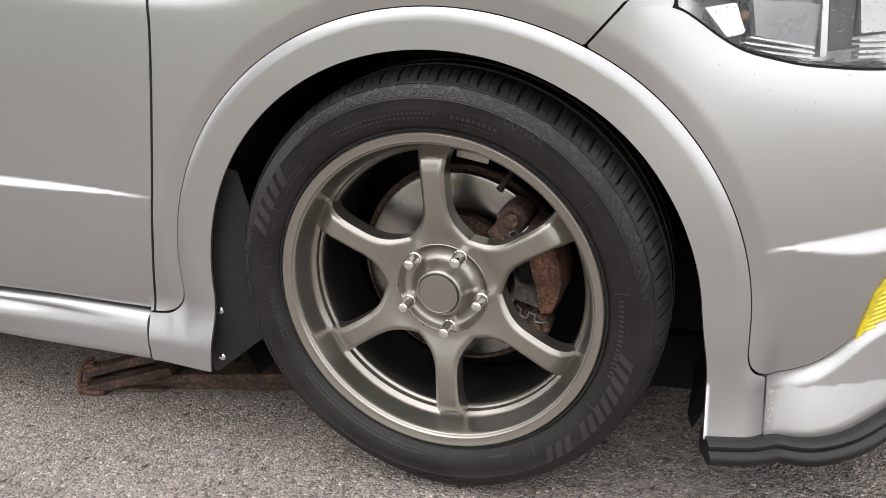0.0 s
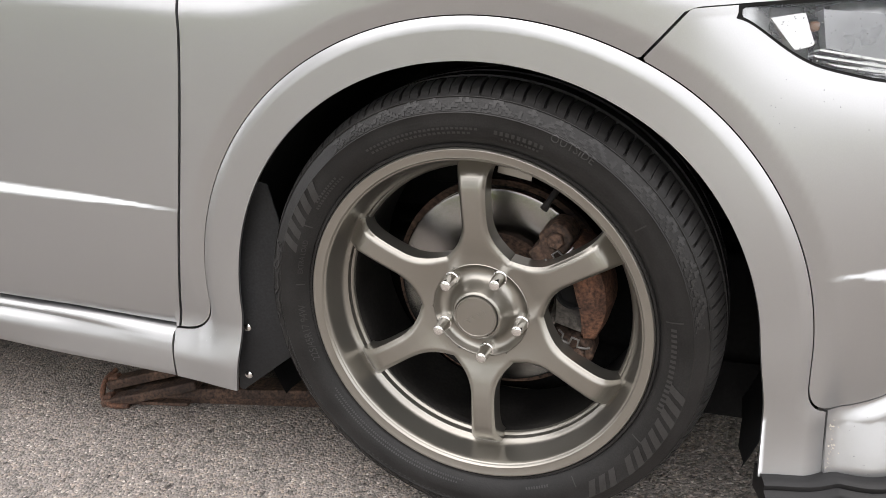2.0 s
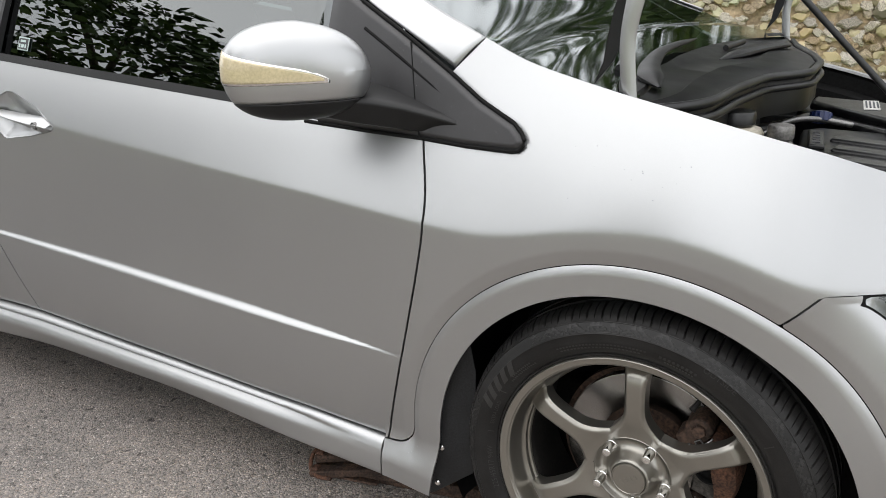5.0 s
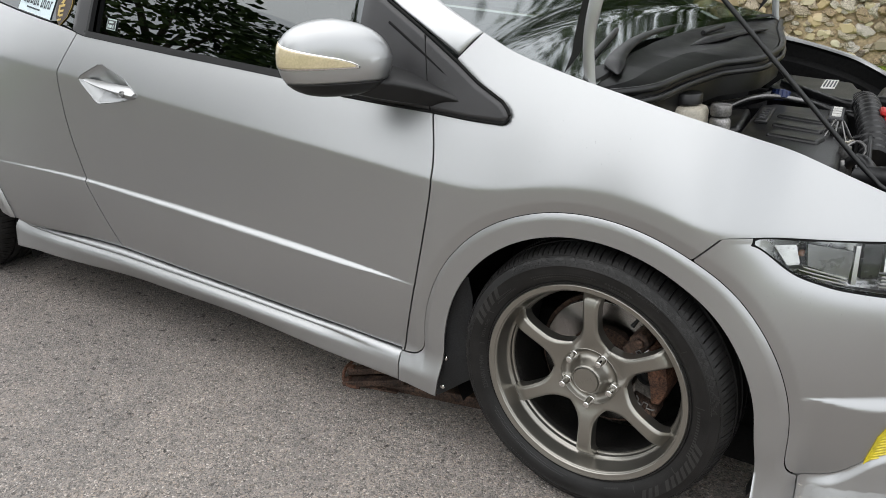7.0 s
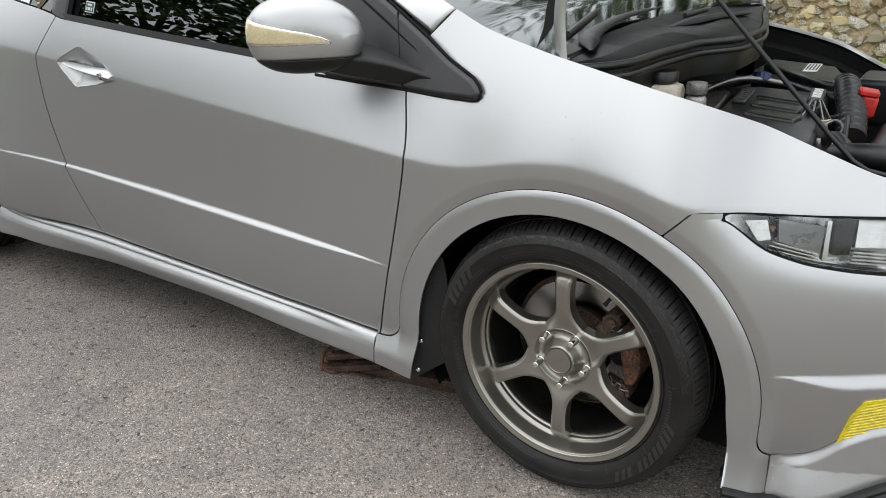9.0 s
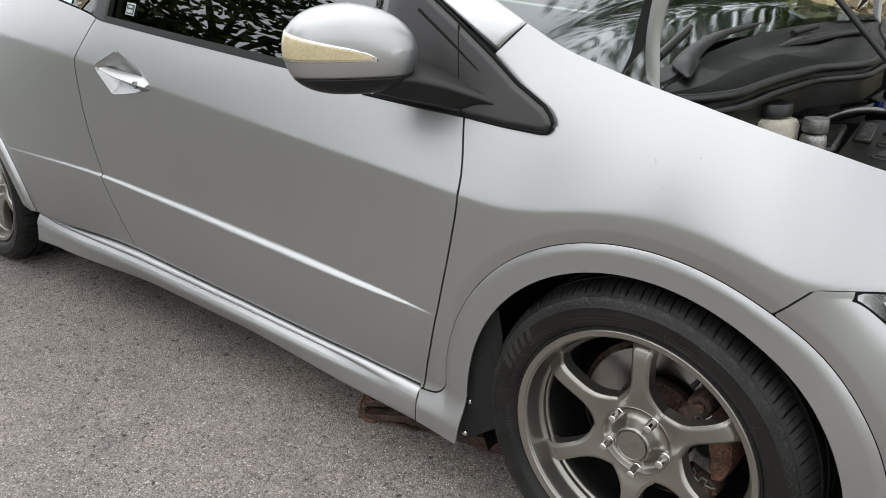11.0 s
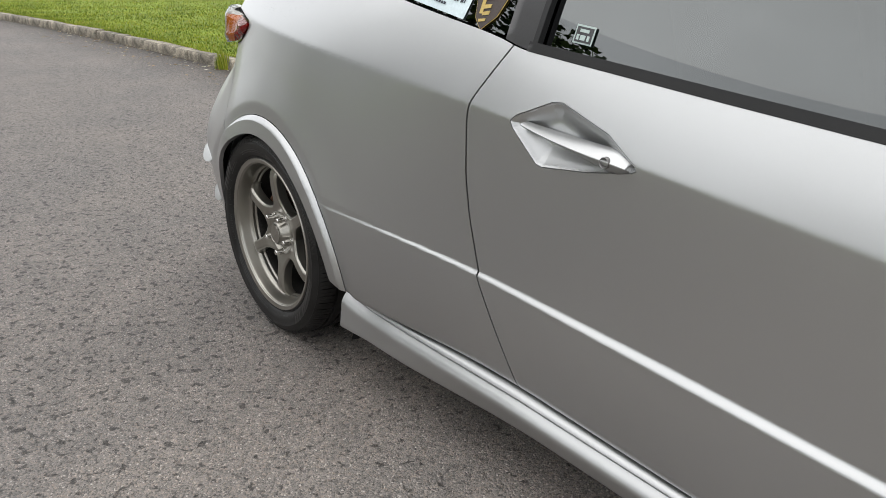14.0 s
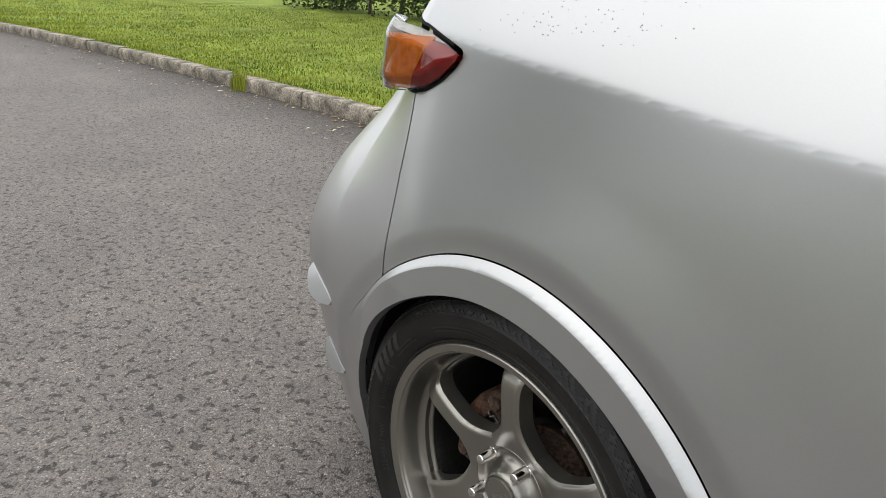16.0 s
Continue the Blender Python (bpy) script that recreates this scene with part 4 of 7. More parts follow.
def brake(x, r_disc, r_hat, angle, front):
    bm = bmesh.new()
    y0 = 0.100
    lathe(bm, [(r_hat + 0.004, y0 + 0.002), (r_disc - 0.003, y0), (r_disc, y0 + 0.001), (r_disc, y0 + 0.007), (r_disc - 0.012, y0 + 0.008), (r_disc - 0.012, y0 + 0.016), (r_disc, y0 + 0.017), (r_disc, y0 + 0.023), (r_hat, y0 + 0.024)], 96)
    disc = part("brake_disc", bm, DISC, car, "worn steel brake disc with a rusty hub")
    bm = bmesh.new()
    lathe(bm, [(r_hat + 0.006, y0 + 0.006), (r_hat + 0.002, y0 - 0.001), (r_hat - 0.002, y0 - 0.010), (r_hat - 0.004, y0 - 0.028), (r_hat - 0.010, y0 - 0.033), (0.001, y0 - 0.034)], 72)
    part("disc_hat", bm, RUST_DARK, disc, "rusty disc hub")
    disc.location = (x, 0, 0.2985)
    # caliper: a curved body over the disc's edge, a bracket and spring clips
    bm = bmesh.new()
    rings = []
    span = 27 if front else 22
    for a in np.linspace(angle - span, angle + span, 15):
        e = abs(a - angle) / span
        ca, sa = math.cos(radians(a)), math.sin(radians(a))
        r0, r1 = r_disc - 0.022 + 0.012 * e * e, r_disc + 0.018 - 0.012 * e ** 3
        ring = []
        for r, y in ((r0, 0.060), (r0 + 0.004, 0.045 + 0.01 * e), (r1 - 0.014, 0.043 + 0.012 * e), (r1 - 0.003, 0.050 + 0.01 * e), (r1, 0.066), (r1, 0.118), (r1 - 0.012, 0.130), (r0, 0.130), (r0, 0.108), (r1 - 0.014, 0.106), (r1 - 0.014, 0.073), (r0, 0.073)):
            wob = 0.0018 * math.sin(a * 1.7 + r * 300)
            ring.append(bm.verts.new((x + (r + wob) * ca, y + wob, 0.2985 + (r + wob) * sa)))
        rings.append(ring)
    for a, b in zip(rings, rings[1:]):
        for i in range(len(a)):
            bm.faces.new((a[i], b[i], b[(i + 1) % len(a)], a[(i + 1) % len(a)]))
    bm.faces.new(rings[0][::-1])
    bm.faces.new(rings[-1])
    cal = part("brake_caliper", bm, RUST, car, "rust-brown iron brake caliper", bevel=0.003)
    for s in (-1, 1):
        a = radians(angle + s * (span + 8))
        m = Matrix.Translation((x + (r_disc - 0.012) * math.cos(a), 0.070, 0.2985 + (r_disc - 0.012) * math.sin(a))) @ Matrix.Rotation(-a, 4, "Y")
        bm = bmesh.new()
        plate(bm, [(-0.040, -0.012), (-0.030, -0.019), (0.004, -0.021), (0.022, -0.015), (0.026, 0.004), (0.018, 0.017), (-0.006, 0.020), (-0.014, 0.010), (-0.034, 0.012)], m @ Matrix.Translation((0, -0.024, 0)), 0.048)
        part("bracket", bm, RUST_DARK, cal, "rusty caliper bracket", bevel=0.004)
        bolt = bmesh.new()
        lathe(bolt, [(0.011, 0.0), (0.011, -0.006), (0.0095, -0.0075), (0.0001, -0.0075)], 6)
        part("bolt", bolt, RUST_DARK, cal, smooth=False).matrix_basis = m @ Matrix.Translation((0.006, -0.024, 0))
        a = radians(angle + s * (span + 1))
        m = Matrix.Translation((x + (r_disc - 0.018) * math.cos(a), 0.043, 0.2985 + (r_disc - 0.018) * math.sin(a))) @ Matrix.Rotation(-a, 4, "Y")
        pts = [m @ Vector(p) for p in ((-0.022, 0.006, 0.004), (-0.015, 0, 0.004), (-0.014, 0, -0.005), (-0.004, -0.002, -0.005), (-0.003, -0.002, 0.005), (0.006, -0.002, 0.005), (0.007, -0.002, -0.005), (0.018, 0, -0.004), (0.022, 0.004, -0.003))]
        tube("spring_clip", pts, 0.0016, STEEL, cal, "bent spring clip", sides=6)
    # pad backing beside the body, and the piston's dark bore
    bm = bmesh.new()
    pads = []
    for a in np.linspace(angle - span * 0.95, angle + span * 0.95, 13):
        ca, sa = math.cos(radians(a)), math.sin(radians(a))
        pads.append([bm.verts.new((x + r * ca, y, 0.2985 + r * sa)) for r, y in ((r_disc - 0.052, 0.074), (r_disc - 0.050, 0.064), (r_disc - 0.012, 0.062), (r_disc - 0.012, 0.092), (r_disc - 0.052, 0.092))])
    for a, b in zip(pads, pads[1:]):
        for i in range(5):
            bm.faces.new((a[i], b[i], b[(i + 1) % 5], a[(i + 1) % 5]))
    bm.faces.new(pads[0][::-1])
    bm.faces.new(pads[-1])
    part("brake_pad", bm, DUSTY, cal, "dusty grey brake pad")
    bm = bmesh.new()
    lathe(bm, [(0.024, 0.012), (0.024, 0.001), (0.0225, -0.001), (0.0205, 0.0), (0.0195, 0.010), (0.0001, 0.010)], 32)
    part("piston_bore", bm, DARK, cal, "dark bore in the caliper").matrix_basis = pose(x + (r_disc - 0.022) * math.cos(radians(angle + 3)), 0.0475, 0.2985 + (r_disc - 0.022) * math.sin(radians(angle + 3)))
    # dark back plate and upright
    bm = bmesh.new()
    lathe(bm, [(0.0, 0.125), (r_disc + 0.002, 0.118), (r_disc + 0.010, 0.112), (r_disc + 0.010, 0.126), (0.0, 0.135)], 64)
    ob = part("brake_shield", bm, RUST_DARK, car, "dark rusty brake shield")
    ob.location = (x, 0, 0.2985)


brake(0.0, 0.141, 0.076, 10, True)
brake(-2.631, 0.134, 0.072, 150, False)


# ---- glass, pillars, mirror, handle, lamps ----
WINDOW = glass_pane("tinted_side_glass", (0.05, 0.064, 0.061), ior=2.10)
SCREEN = glass_pane("windscreen_glass", (0.30, 0.36, 0.33), rough=0.055, ior=1.40)
CLEAR = glass_pane("clear_lamp_cover", (0.95, 0.96, 0.96), ior=1.42)
PILLAR = surface("dark_grey_pillar_plastic", (0.034, 0.033, 0.035), 0.42, 0, 900, 0.12, 5, 0.25, 0.25, 0.0004)
CABIN = surface("cabin_fabric", (0.02, 0.02, 0.022), 0.9, 0, 300, 0.2, 8, 0.3, 0.2, 0.001, spec=0.2)


def lens(name, colour, rough=0.12):
    m = surface(name, colour, rough, 0, 120, 0.12, 20, 0.1, 0.15, 0.001, 0.8, 0.03)
    return m


AMBER, RED, YELLOW, PALE = lens("amber_lens", (0.62, 0.17, 0.02)), lens("red_lens", (0.30, 0.012, 0.012)), lens("yellow_lens", (0.62, 0.50, 0.015), 0.3), lens("pale_lens", (0.62, 0.60, 0.57))
TAN = surface("tan_indicator_lens", (0.52, 0.44, 0.28), 0.2, 0, 260, 0.06, 20, 0.06, 0.05, 0.0004, 0.6, 0.05)


def house(u, z):
    """The side of the cabin above the belt line, leaning in."""
    u, z = np.asarray(u, float), np.asarray(z, float)
    b = belt(u)
    p = skin(u, b)
    h = z - b
    return np.stack([p[..., 0], p[..., 1] + 0.004 + (0.24 + 0.16 * sstep((-0.57 - u) / 0.12)) * h + 0.25 * h * h, z], -1)


roof_z = lambda u: 1.40 - 0.10 * np.clip(-1.7 - u, 0, 2) ** 1.6 - 0.45 * np.clip(u + 1.25, 0, 2)
pillar_line = lambda u: np.interp(u, [-1.2, -0.8, -0.547, -0.446, -0.346, -0.224, -0.2], [1.385, 1.18, 1.04, 0.983, 0.922, 0.852, 0.84])
skin_panel("rear_side_window", lambda u, z: mx(u + 1.734, belt(u) + 0.003 - z, z - roof_z(u) + 0.05, -2.50 - u), -2.5, -1.7, 0.9, 1.4, car, WINDOW, step=0.02, fn=house, label="dark tinted rear side window")
skin_panel("door_pillar", lambda u, z: mx(-1.733 - u, u + 1.656, belt(u) + 0.002 - z, z - roof_z(u) + 0.03), -1.75, -1.6, 0.9, 1.4, car, PILLAR, step=0.012, fn=off(house, -0.002), label="dark grey plastic door pillar")
skin_panel("pillar_seal", lambda u, z: mx(-1.662 - u, u + 1.650, belt(u) + 0.002 - z, z - roof_z(u) + 0.03), -1.7, -1.6, 0.9, 1.4, car, BLACK_PLASTIC, step=0.006, fn=off(house, -0.004))
skin_panel("waist_seal", lambda u, z: mx(-1.668 - u, u + 0.50, belt(u) - z, z - belt(u) - 0.017), -1.68, -0.45, 0.8, 0.96, car, BLACK_PLASTIC, step=0.008, fn=off(house, -0.005), fine=0.4)
skin_panel("door_window", lambda u, z: mx(-1.656 - u, u + 0.60, belt(u) + 0.012 - z, z - np.minimum(roof_z(u) - 0.04, pillar_line(u))), -1.68, -0.5, 0.8, 1.42, car, WINDOW, step=0.02, fn=off(house, 0.016), label="tinted door window reflecting trees and sky")
sail = skin_panel("corner_panel", SAIL, -0.62, -0.18, 0.78, 1.3, car, PILLAR, step=0.005, fn=lambda u, z: house(u, z) - np.stack([0 * u, 0.004 + 0.006 * sstep(-SAIL(u, z) / 0.012), 0 * u], -1), label="dark grey triangular corner panel")
tube("panel_groove", [house(np.float64(u), np.float64(z)) - np.array([0, 0.0060, 0]) for u, z in ((-0.315, 0.861), (-0.38, 0.902), (-0.446, 0.943), (-0.49, 0.969), (-0.533, 0.994))], [0.002, 0.0045, 0.005, 0.005, 0.005], DARK, sail, "black moulded groove", sides=8)
tube("panel_joint", [house(np.float64(u), np.float64(z)) - np.array([0, 0.0092, 0]) for u, z in ((-0.396, 0.819), (-0.405, 0.85), (-0.411, 0.876), (-0.422, 0.925), (-0.433, 0.972))], 0.0016, DARK, sail, sides=6)
tube("panel_seal", [house(np.float64(u), np.float64(z)) - np.array([0, 0.005, 0]) for u, z in SAIL_LINE], 0.0036, DARK, sail, sides=8)


def strip(name, ea, eb, material, parent, crown=0.012, n=10, label=""):
    """A rounded strip between two edge lines."""
    A, B = curve_points(ea, 8), curve_points(eb, 8)
    bm = bmesh.new()
    rows = []
    for a, b in zip(A, B):
        row = []
        for k in range(n + 1):
            t = k / n
            p = a.lerp(b, t)
            c = math.sin(math.pi * t) * crown
            row.append(bm.verts.new((p.x + c * 0.2, p.y - c * 0.7, p.z + c * 0.7)))
        rows.append(row)
    for r0, r1 in zip(rows, rows[1:]):
        for k in range(n):
            bm.faces.new((r0[k], r0[k + 1], r1[k + 1], r1[k]))
    ob = part(name, bm, material, parent, label)
    so = ob.modifiers.new("thickness", "SOLIDIFY")
    so.thickness, so.offset = 0.004, 0
    return ob


on_side = lambda u, z, k: tuple(house(np.float64(u), np.float64(z)) + np.array([0, k, 0]))
EDGE_LOW = [tuple(skin(-0.356, 0.9295) + np.array([0, 0.002, 0])), on_side(-0.446, 0.984, 0.008), on_side(-0.547, 1.041, 0.008), (-0.65, 0.165, 1.10), (-0.85, 0.235, 1.21), (-1.18, 0.345, 1.38)]
EDGE_HIGH = [tuple(skin(-0.311, 0.9775) + np.array([0, 0.002, 0])), (-0.416, 0.150, 1.020), (-0.52, 0.185, 1.068), (-0.65, 0.235, 1.13), (-0.85, 0.31, 1.225), (-1.18, 0.405, 1.39)]
strip("windscreen_pillar", EDGE_LOW, EDGE_HIGH, PAINT, car, 0.004, label="silver windscreen pillar")


def across(name, line, material, bulge_x, bulge_z, label="", inset=0.0, parent=None, n=20):
    """A surface that spans the car from an edge line to its mirror image."""
    bm = bmesh.new()
    L = curve_points(line, 6)
    rows = []
    for p in L:
        row = []
        for k in range(n + 1):
            t = k / n
            y = p.y + inset + (1.75 - 2 * (p.y + inset)) * t
            c = 1 - (2 * t - 1) ** 2
            row.append(bm.verts.new((p.x + bulge_x * c, y, p.z + bulge_z * c)))
        rows.append(row)
    for r0, r1 in zip(rows, rows[1:]):
        for k in range(n):
            bm.faces.new((r0[k], r1[k], r1[k + 1], r0[k + 1]))
    ob = part(name, bm, material, parent or car, label)
    return ob


across("windscreen", [(-0.04, 0.080, 0.890), (-0.125, 0.091, 0.910), (-0.19, 0.103, 0.926), (-0.25, 0.110, 0.940), (-0.305, 0.120, 0.968), (-0.416, 0.156, 1.014), (-0.52, 0.19, 1.062), (-0.65, 0.24, 1.124), (-0.85, 0.315, 1.22), (-1.18, 0.407, 1.378)], SCREEN, -0.10, 0.02, "wet raked windscreen reflecting trees")
across("roof", [(-1.16, 0.34, 1.372), (-1.4, 0.35, 1.418), (-1.8, 0.36, 1.415), (-2.4, 0.37, 1.33), (-2.72, 0.36, 1.27)], PAINT, 0.0, 0.03, "silver roof")
across("tailgate", [(-2.68, 0.34, 1.27), (-2.86, 0.25, 1.13), (-2.95, 0.20, 0.99), (-3.01, 0.19, 0.86), (-3.02, 0.19, 0.60)], PAINT, -0.16, 0.0, "silver tailgate")
strip("roof_rail", [(-1.16, 0.325, 1.345), (-1.4, 0.30, 1.39), (-1.8, 0.30, 1.39), (-2.3, 0.32, 1.31), (-2.72, 0.34, 1.22)], [(-1.16, 0.36, 1.375), (-1.4, 0.36, 1.41), (-1.8, 0.37, 1.415), (-2.3, 0.38, 1.34), (-2.72, 0.38, 1.27)], PAINT, car, 0.006)
strip("rear_pillar", [(-2.46, 0.165, 1.08), (-2.6, 0.20, 1.14), (-2.8, 0.22, 1.15), (-3.0, 0.22, 1.10)], [(-2.36, 0.26, 1.30), (-2.5, 0.30, 1.30), (-2.72, 0.34, 1.26), (-2.95, 0.30, 1.13)], PAINT, car, 0.02)

# cabin seen through the glass
box("cabin_floor", (2.2, 1.5, 0.04), pose(-1.6, 0.875, 0.34), CABIN, car)
box("dashboard", (0.45, 1.36, 0.30), pose(-0.62, 0.875, 0.76), CABIN, car, bevel=0.06, segs=4)
for y in (0.50, 1.25):
    seat = box("seat", (0.50, 0.48, 0.20), pose(-1.15, y, 0.46, 0, -8, 0), CABIN, car, "dark bucket seat", bevel=0.06, segs=4)
    box("seat_back", (0.16, 0.48, 0.66), pose(-1.43, y, 0.84, 0, -16, 0), CABIN, seat, bevel=0.06, segs=4)
    box("headrest", (0.10, 0.26, 0.18), pose(-1.55, y, 1.22, 0, -12, 0), CABIN, seat, bevel=0.04, segs=4)
box("rear_bench", (0.20, 1.1, 0.6), pose(-2.25, 0.875, 0.75, 0, -18, 0), CABIN, car, bevel=0.06, segs=4)
bm = bmesh.new()
bmesh.ops.create_cone(bm, segments=32, radius1=0.03, radius2=0.03, depth=0.02, cap_ends=True)
add_tube(bm, [(0.185 * math.cos(2 * math.pi * k / 40), 0.185 * math.sin(2 * math.pi * k / 40), 0) for k in range(41)], 0.014, 8, False)
for a in (0, 120, 240):
    add_box(bm, (0.18, 0.03, 0.012), Matrix.Rotation(radians(a + 90), 4, "Z") @ pose(0.09, 0, 0))
ob = part("steering_wheel", bm, CABIN, car)
ob.matrix_basis = pose(-0.86, 0.50, 0.90, 0, -62, 0)

# windows' stickers
STICKER_DIM = surface("faded_grey_sticker", (0.42, 0.50, 0.48), 0.6, 0, 200, 0.05, 12, 0.1, 0.02, 0.0003)
STICKER = surface("pale_blue_sticker", (0.62, 0.72, 0.76), 0.4, 0, 200, 0.03, 12, 0.05, 0.02, 0.0003)
INK = surface("dark_print", (0.02, 0.025, 0.04), 0.5, 0, 200, 0.1, 10, 0.1, 0)
GOLD = surface("gold_print", (0.55, 0.40, 0.12), 0.4, 0, 200, 0.05, 12, 0.1, 0.02, 0.0003)
SHIELD = surface("brown_shield_print", (0.05, 0.035, 0.03), 0.5, 0, 200, 0.1, 10, 0.1, 0)


def on_house(name, pts, material, parent, lift=0.003, label=""):
    """A flat shape laid on the side glass."""
    bm = bmesh.new()
    vs = [bm.verts.new(tuple(house(np.float64(u), np.float64(z)) - np.array([0, lift, 0]))) for u, z in pts]
    bm.faces.new(vs)
    ob = part(name, bm, material, parent, label, smooth=False)
    so = ob.modifiers.new("thickness", "SOLIDIFY")
    so.thickness, so.offset = 0.0008, 0
    return ob


rear_glass = bpy.data.objects["rear_side_window"]
quad = [(-2.040, 1.062), (-1.848, 1.034), (-1.866, 0.968), (-2.066, 0.999)]
on_house("window_sticker", quad, STICKER, rear_glass, 0.003, "pale blue sticker with dark writing")
bl = lambda s, t: ((quad[0][0] * (1 - s) + quad[1][0] * s) * (1 - t) + (quad[3][0] * (1 - s) + quad[2][0] * s) * t,
                   (quad[0][1] * (1 - s) + quad[1][1] * s) * (1 - t) + (quad[3][1] * (1 - s) + quad[2][1] * s) * t)
rng = random.Random(3)
for k in range(17):
    if k == 10:
        continue
    s0 = 0.05 + k * 0.0535
    j = rng.uniform(-0.02, 0.02)
    for dx, wid, t0, t1 in ((0.0, 0.013, 0.24, 0.60), (0.013, 0.022, 0.24 + 0.26 * (k % 2), 0.33 + 0.26 * (k % 2))):
        on_house("print_bar", [bl(s0 + dx, t0 + j), bl(s0 + dx + wid, t0 + j), bl(s0 + dx + wid - 0.006, t1 + j), bl(s0 + dx - 0.006, t1 + j)], INK, rear_glass, 0.0042)
for k in range(9):
    on_house("print_bar", [bl(0.25 + k * 0.045, 0.72), bl(0.28 + k * 0.045, 0.72), bl(0.28 + k * 0.045, 0.79), bl(0.25 + k * 0.045, 0.79)], INK, rear_glass, 0.0042)
shield = [(-1.836, 1.048), (-1.79, 1.054), (-1.757, 1.050), (-1.757, 1.010), (-1.772, 0.978), (-1.808, 0.952), (-1.832, 0.974), (-1.840, 1.005)]
on_house("shield_sticker", shield, GOLD, rear_glass, 0.003, "brown and gold shield sticker")
cx, cz = -1.799, 1.008
on_house("shield_field", [(cx + (u - cx) * 0.955, cz + (z - cz) * 0.965) for u, z in shield], SHIELD, rear_glass, 0.0042)
for pts in ([(-1.820, 1.040), (-1.780, 1.043), (-1.783, 1.034), (-1.806, 1.032)], [(-1.800, 1.032), (-1.786, 1.034), (-1.800, 1.016), (-1.814, 1.018)], [(-1.822, 1.012), (-1.790, 1.016), (-1.791, 1.009), (-1.823, 1.005)],
            [(-1.822, 1.005), (-1.813, 1.006), (-1.813, 0.982), (-1.822, 0.982)], [(-1.813, 0.998), (-1.794, 1.0), (-1.795, 0.993), (-1.813, 0.991)], [(-1.813, 0.985), (-1.794, 0.988), (-1.795, 0.981), (-1.813, 0.979)], [(-1.820, 0.972), (-1.800, 0.974), (-1.801, 0.969), (-1.818, 0.967)]):
    on_house("shield_mark", pts, GOLD, rear_glass, 0.0054)
door_glass = bpy.data.objects["door_window"]
small = [(-1.588, 0.978), (-1.546, 0.974), (-1.546, 0.944), (-1.588, 0.948)]
on_house("small_sticker", small, STICKER_DIM, door_glass, -0.012, "small square window sticker")
on_house("print_bar", [(-1.585, 0.975), (-1.549, 0.9715), (-1.549, 0.947), (-1.585, 0.9505)], GREY_PLASTIC, door_glass, -0.011)
for pts in ([(-1.577, 0.971), (-1.557, 0.969), (-1.557, 0.964), (-1.577, 0.966)], [(-1.581, 0.962), (-1.576, 0.9615), (-1.576, 0.953), (-1.581, 0.9535)], [(-1.573, 0.961), (-1.562, 0.960), (-1.562, 0.952), (-1.573, 0.953)], [(-1.558, 0.960), (-1.553, 0.9595), (-1.553, 0.951), (-1.558, 0.9515)]):
    on_house("print_bar", pts, STICKER_DIM, door_glass, -0.010)

# door handle: a faceted bowl and a blade across it
skin_panel("handle_bowl", lambda u, z: HANDLE(u, z) + 0.0008, -1.67, -1.35, 0.73, 0.87, door, PAINT, step=0.004, label="pressed recess behind the handle",
           fn=lambda u, z: skin(u, z) + np.stack([0 * u, 0.023 * sstep(-HANDLE(u, z) / 0.040) ** 0.8 + 0.0025 * sstep(-HANDLE(u, z) / 0.004), 0 * u], -1))
bm = bmesh.new()
rings = []
for t in np.linspace(0, 1, 22):
    u = -1.622 + 0.240 * t
    zc = 0.8090 - 0.028 * t
    h = 0.008 + 0.028 * t ** 1.2 if t < 0.85 else 0.031 - 0.020 * ((t - 0.85) / 0.15) ** 2
    d = 0.023 * math.sin(math.pi * min(1, 0.06 + t * 0.75)) ** 0.7
    y0 = float(skin(u, zc)[1]) + 0.002
    rings.append([bm.verts.new((u, y, z)) for y, z in ((y0 + 0.012, zc + h * 0.55), (y0 - d * 0.35, zc + h * 0.45), (y0 - d, zc + h * 0.02), (y0 - d * 0.9, zc - h * 0.12), (y0 - d * 0.1, zc - h * 0.62), (y0 + 0.012, zc - h * 0.72))])
for a, b in zip(rings, rings[1:]):
    for i in range(6):
        bm.faces.new((a[i], b[i], b[(i + 1) % 6], a[(i + 1) % 6]))
bm.faces.new(rings[0])
bm.faces.new(rings[-1][::-1])
part("handle", bm, PAINT, door, "silver blade-shaped door handle", bevel=0.0015)
lock_y = float(skin(-1.422, 0.787)[1])
bm = bmesh.new()
lathe(bm, [(0.0095, 0.006), (0.0095, 0.0), (0.0088, -0.0012), (0.0078, 0.0), (0.0076, 0.004), (0.0001, 0.004)], 28)
ob = part("lock", bm, STEEL, door, "round key lock")
ob.location = (-1.419, lock_y - 0.0175, 0.7845)

# mirror
def mirror_point(a, e, grow=0.0):
    """A place on the mirror's shell: a along its round, e up."""
    ca, sa, ce, se = math.cos(a), math.sin(a), math.cos(e), math.sin(e)
    p = 0.80
    f = lambda v: math.copysign(abs(v) ** p, v)
    x, y, z = (0.062 + grow) * f(ce) * f(ca), (0.119 + grow) * f(ce) * f(sa), (0.078 + grow) * f(se)
    if x < -0.030:
        x = -0.030 + (x + 0.030) * 0.35
    z -= 0.018 * max(0, y / 0.124) * (z > 0)
    return Matrix.Translation((-0.553, -0.077, 0.937)) @ Matrix.Rotation(radians(-43.8), 4, "Z") @ Vector((x, y, z))


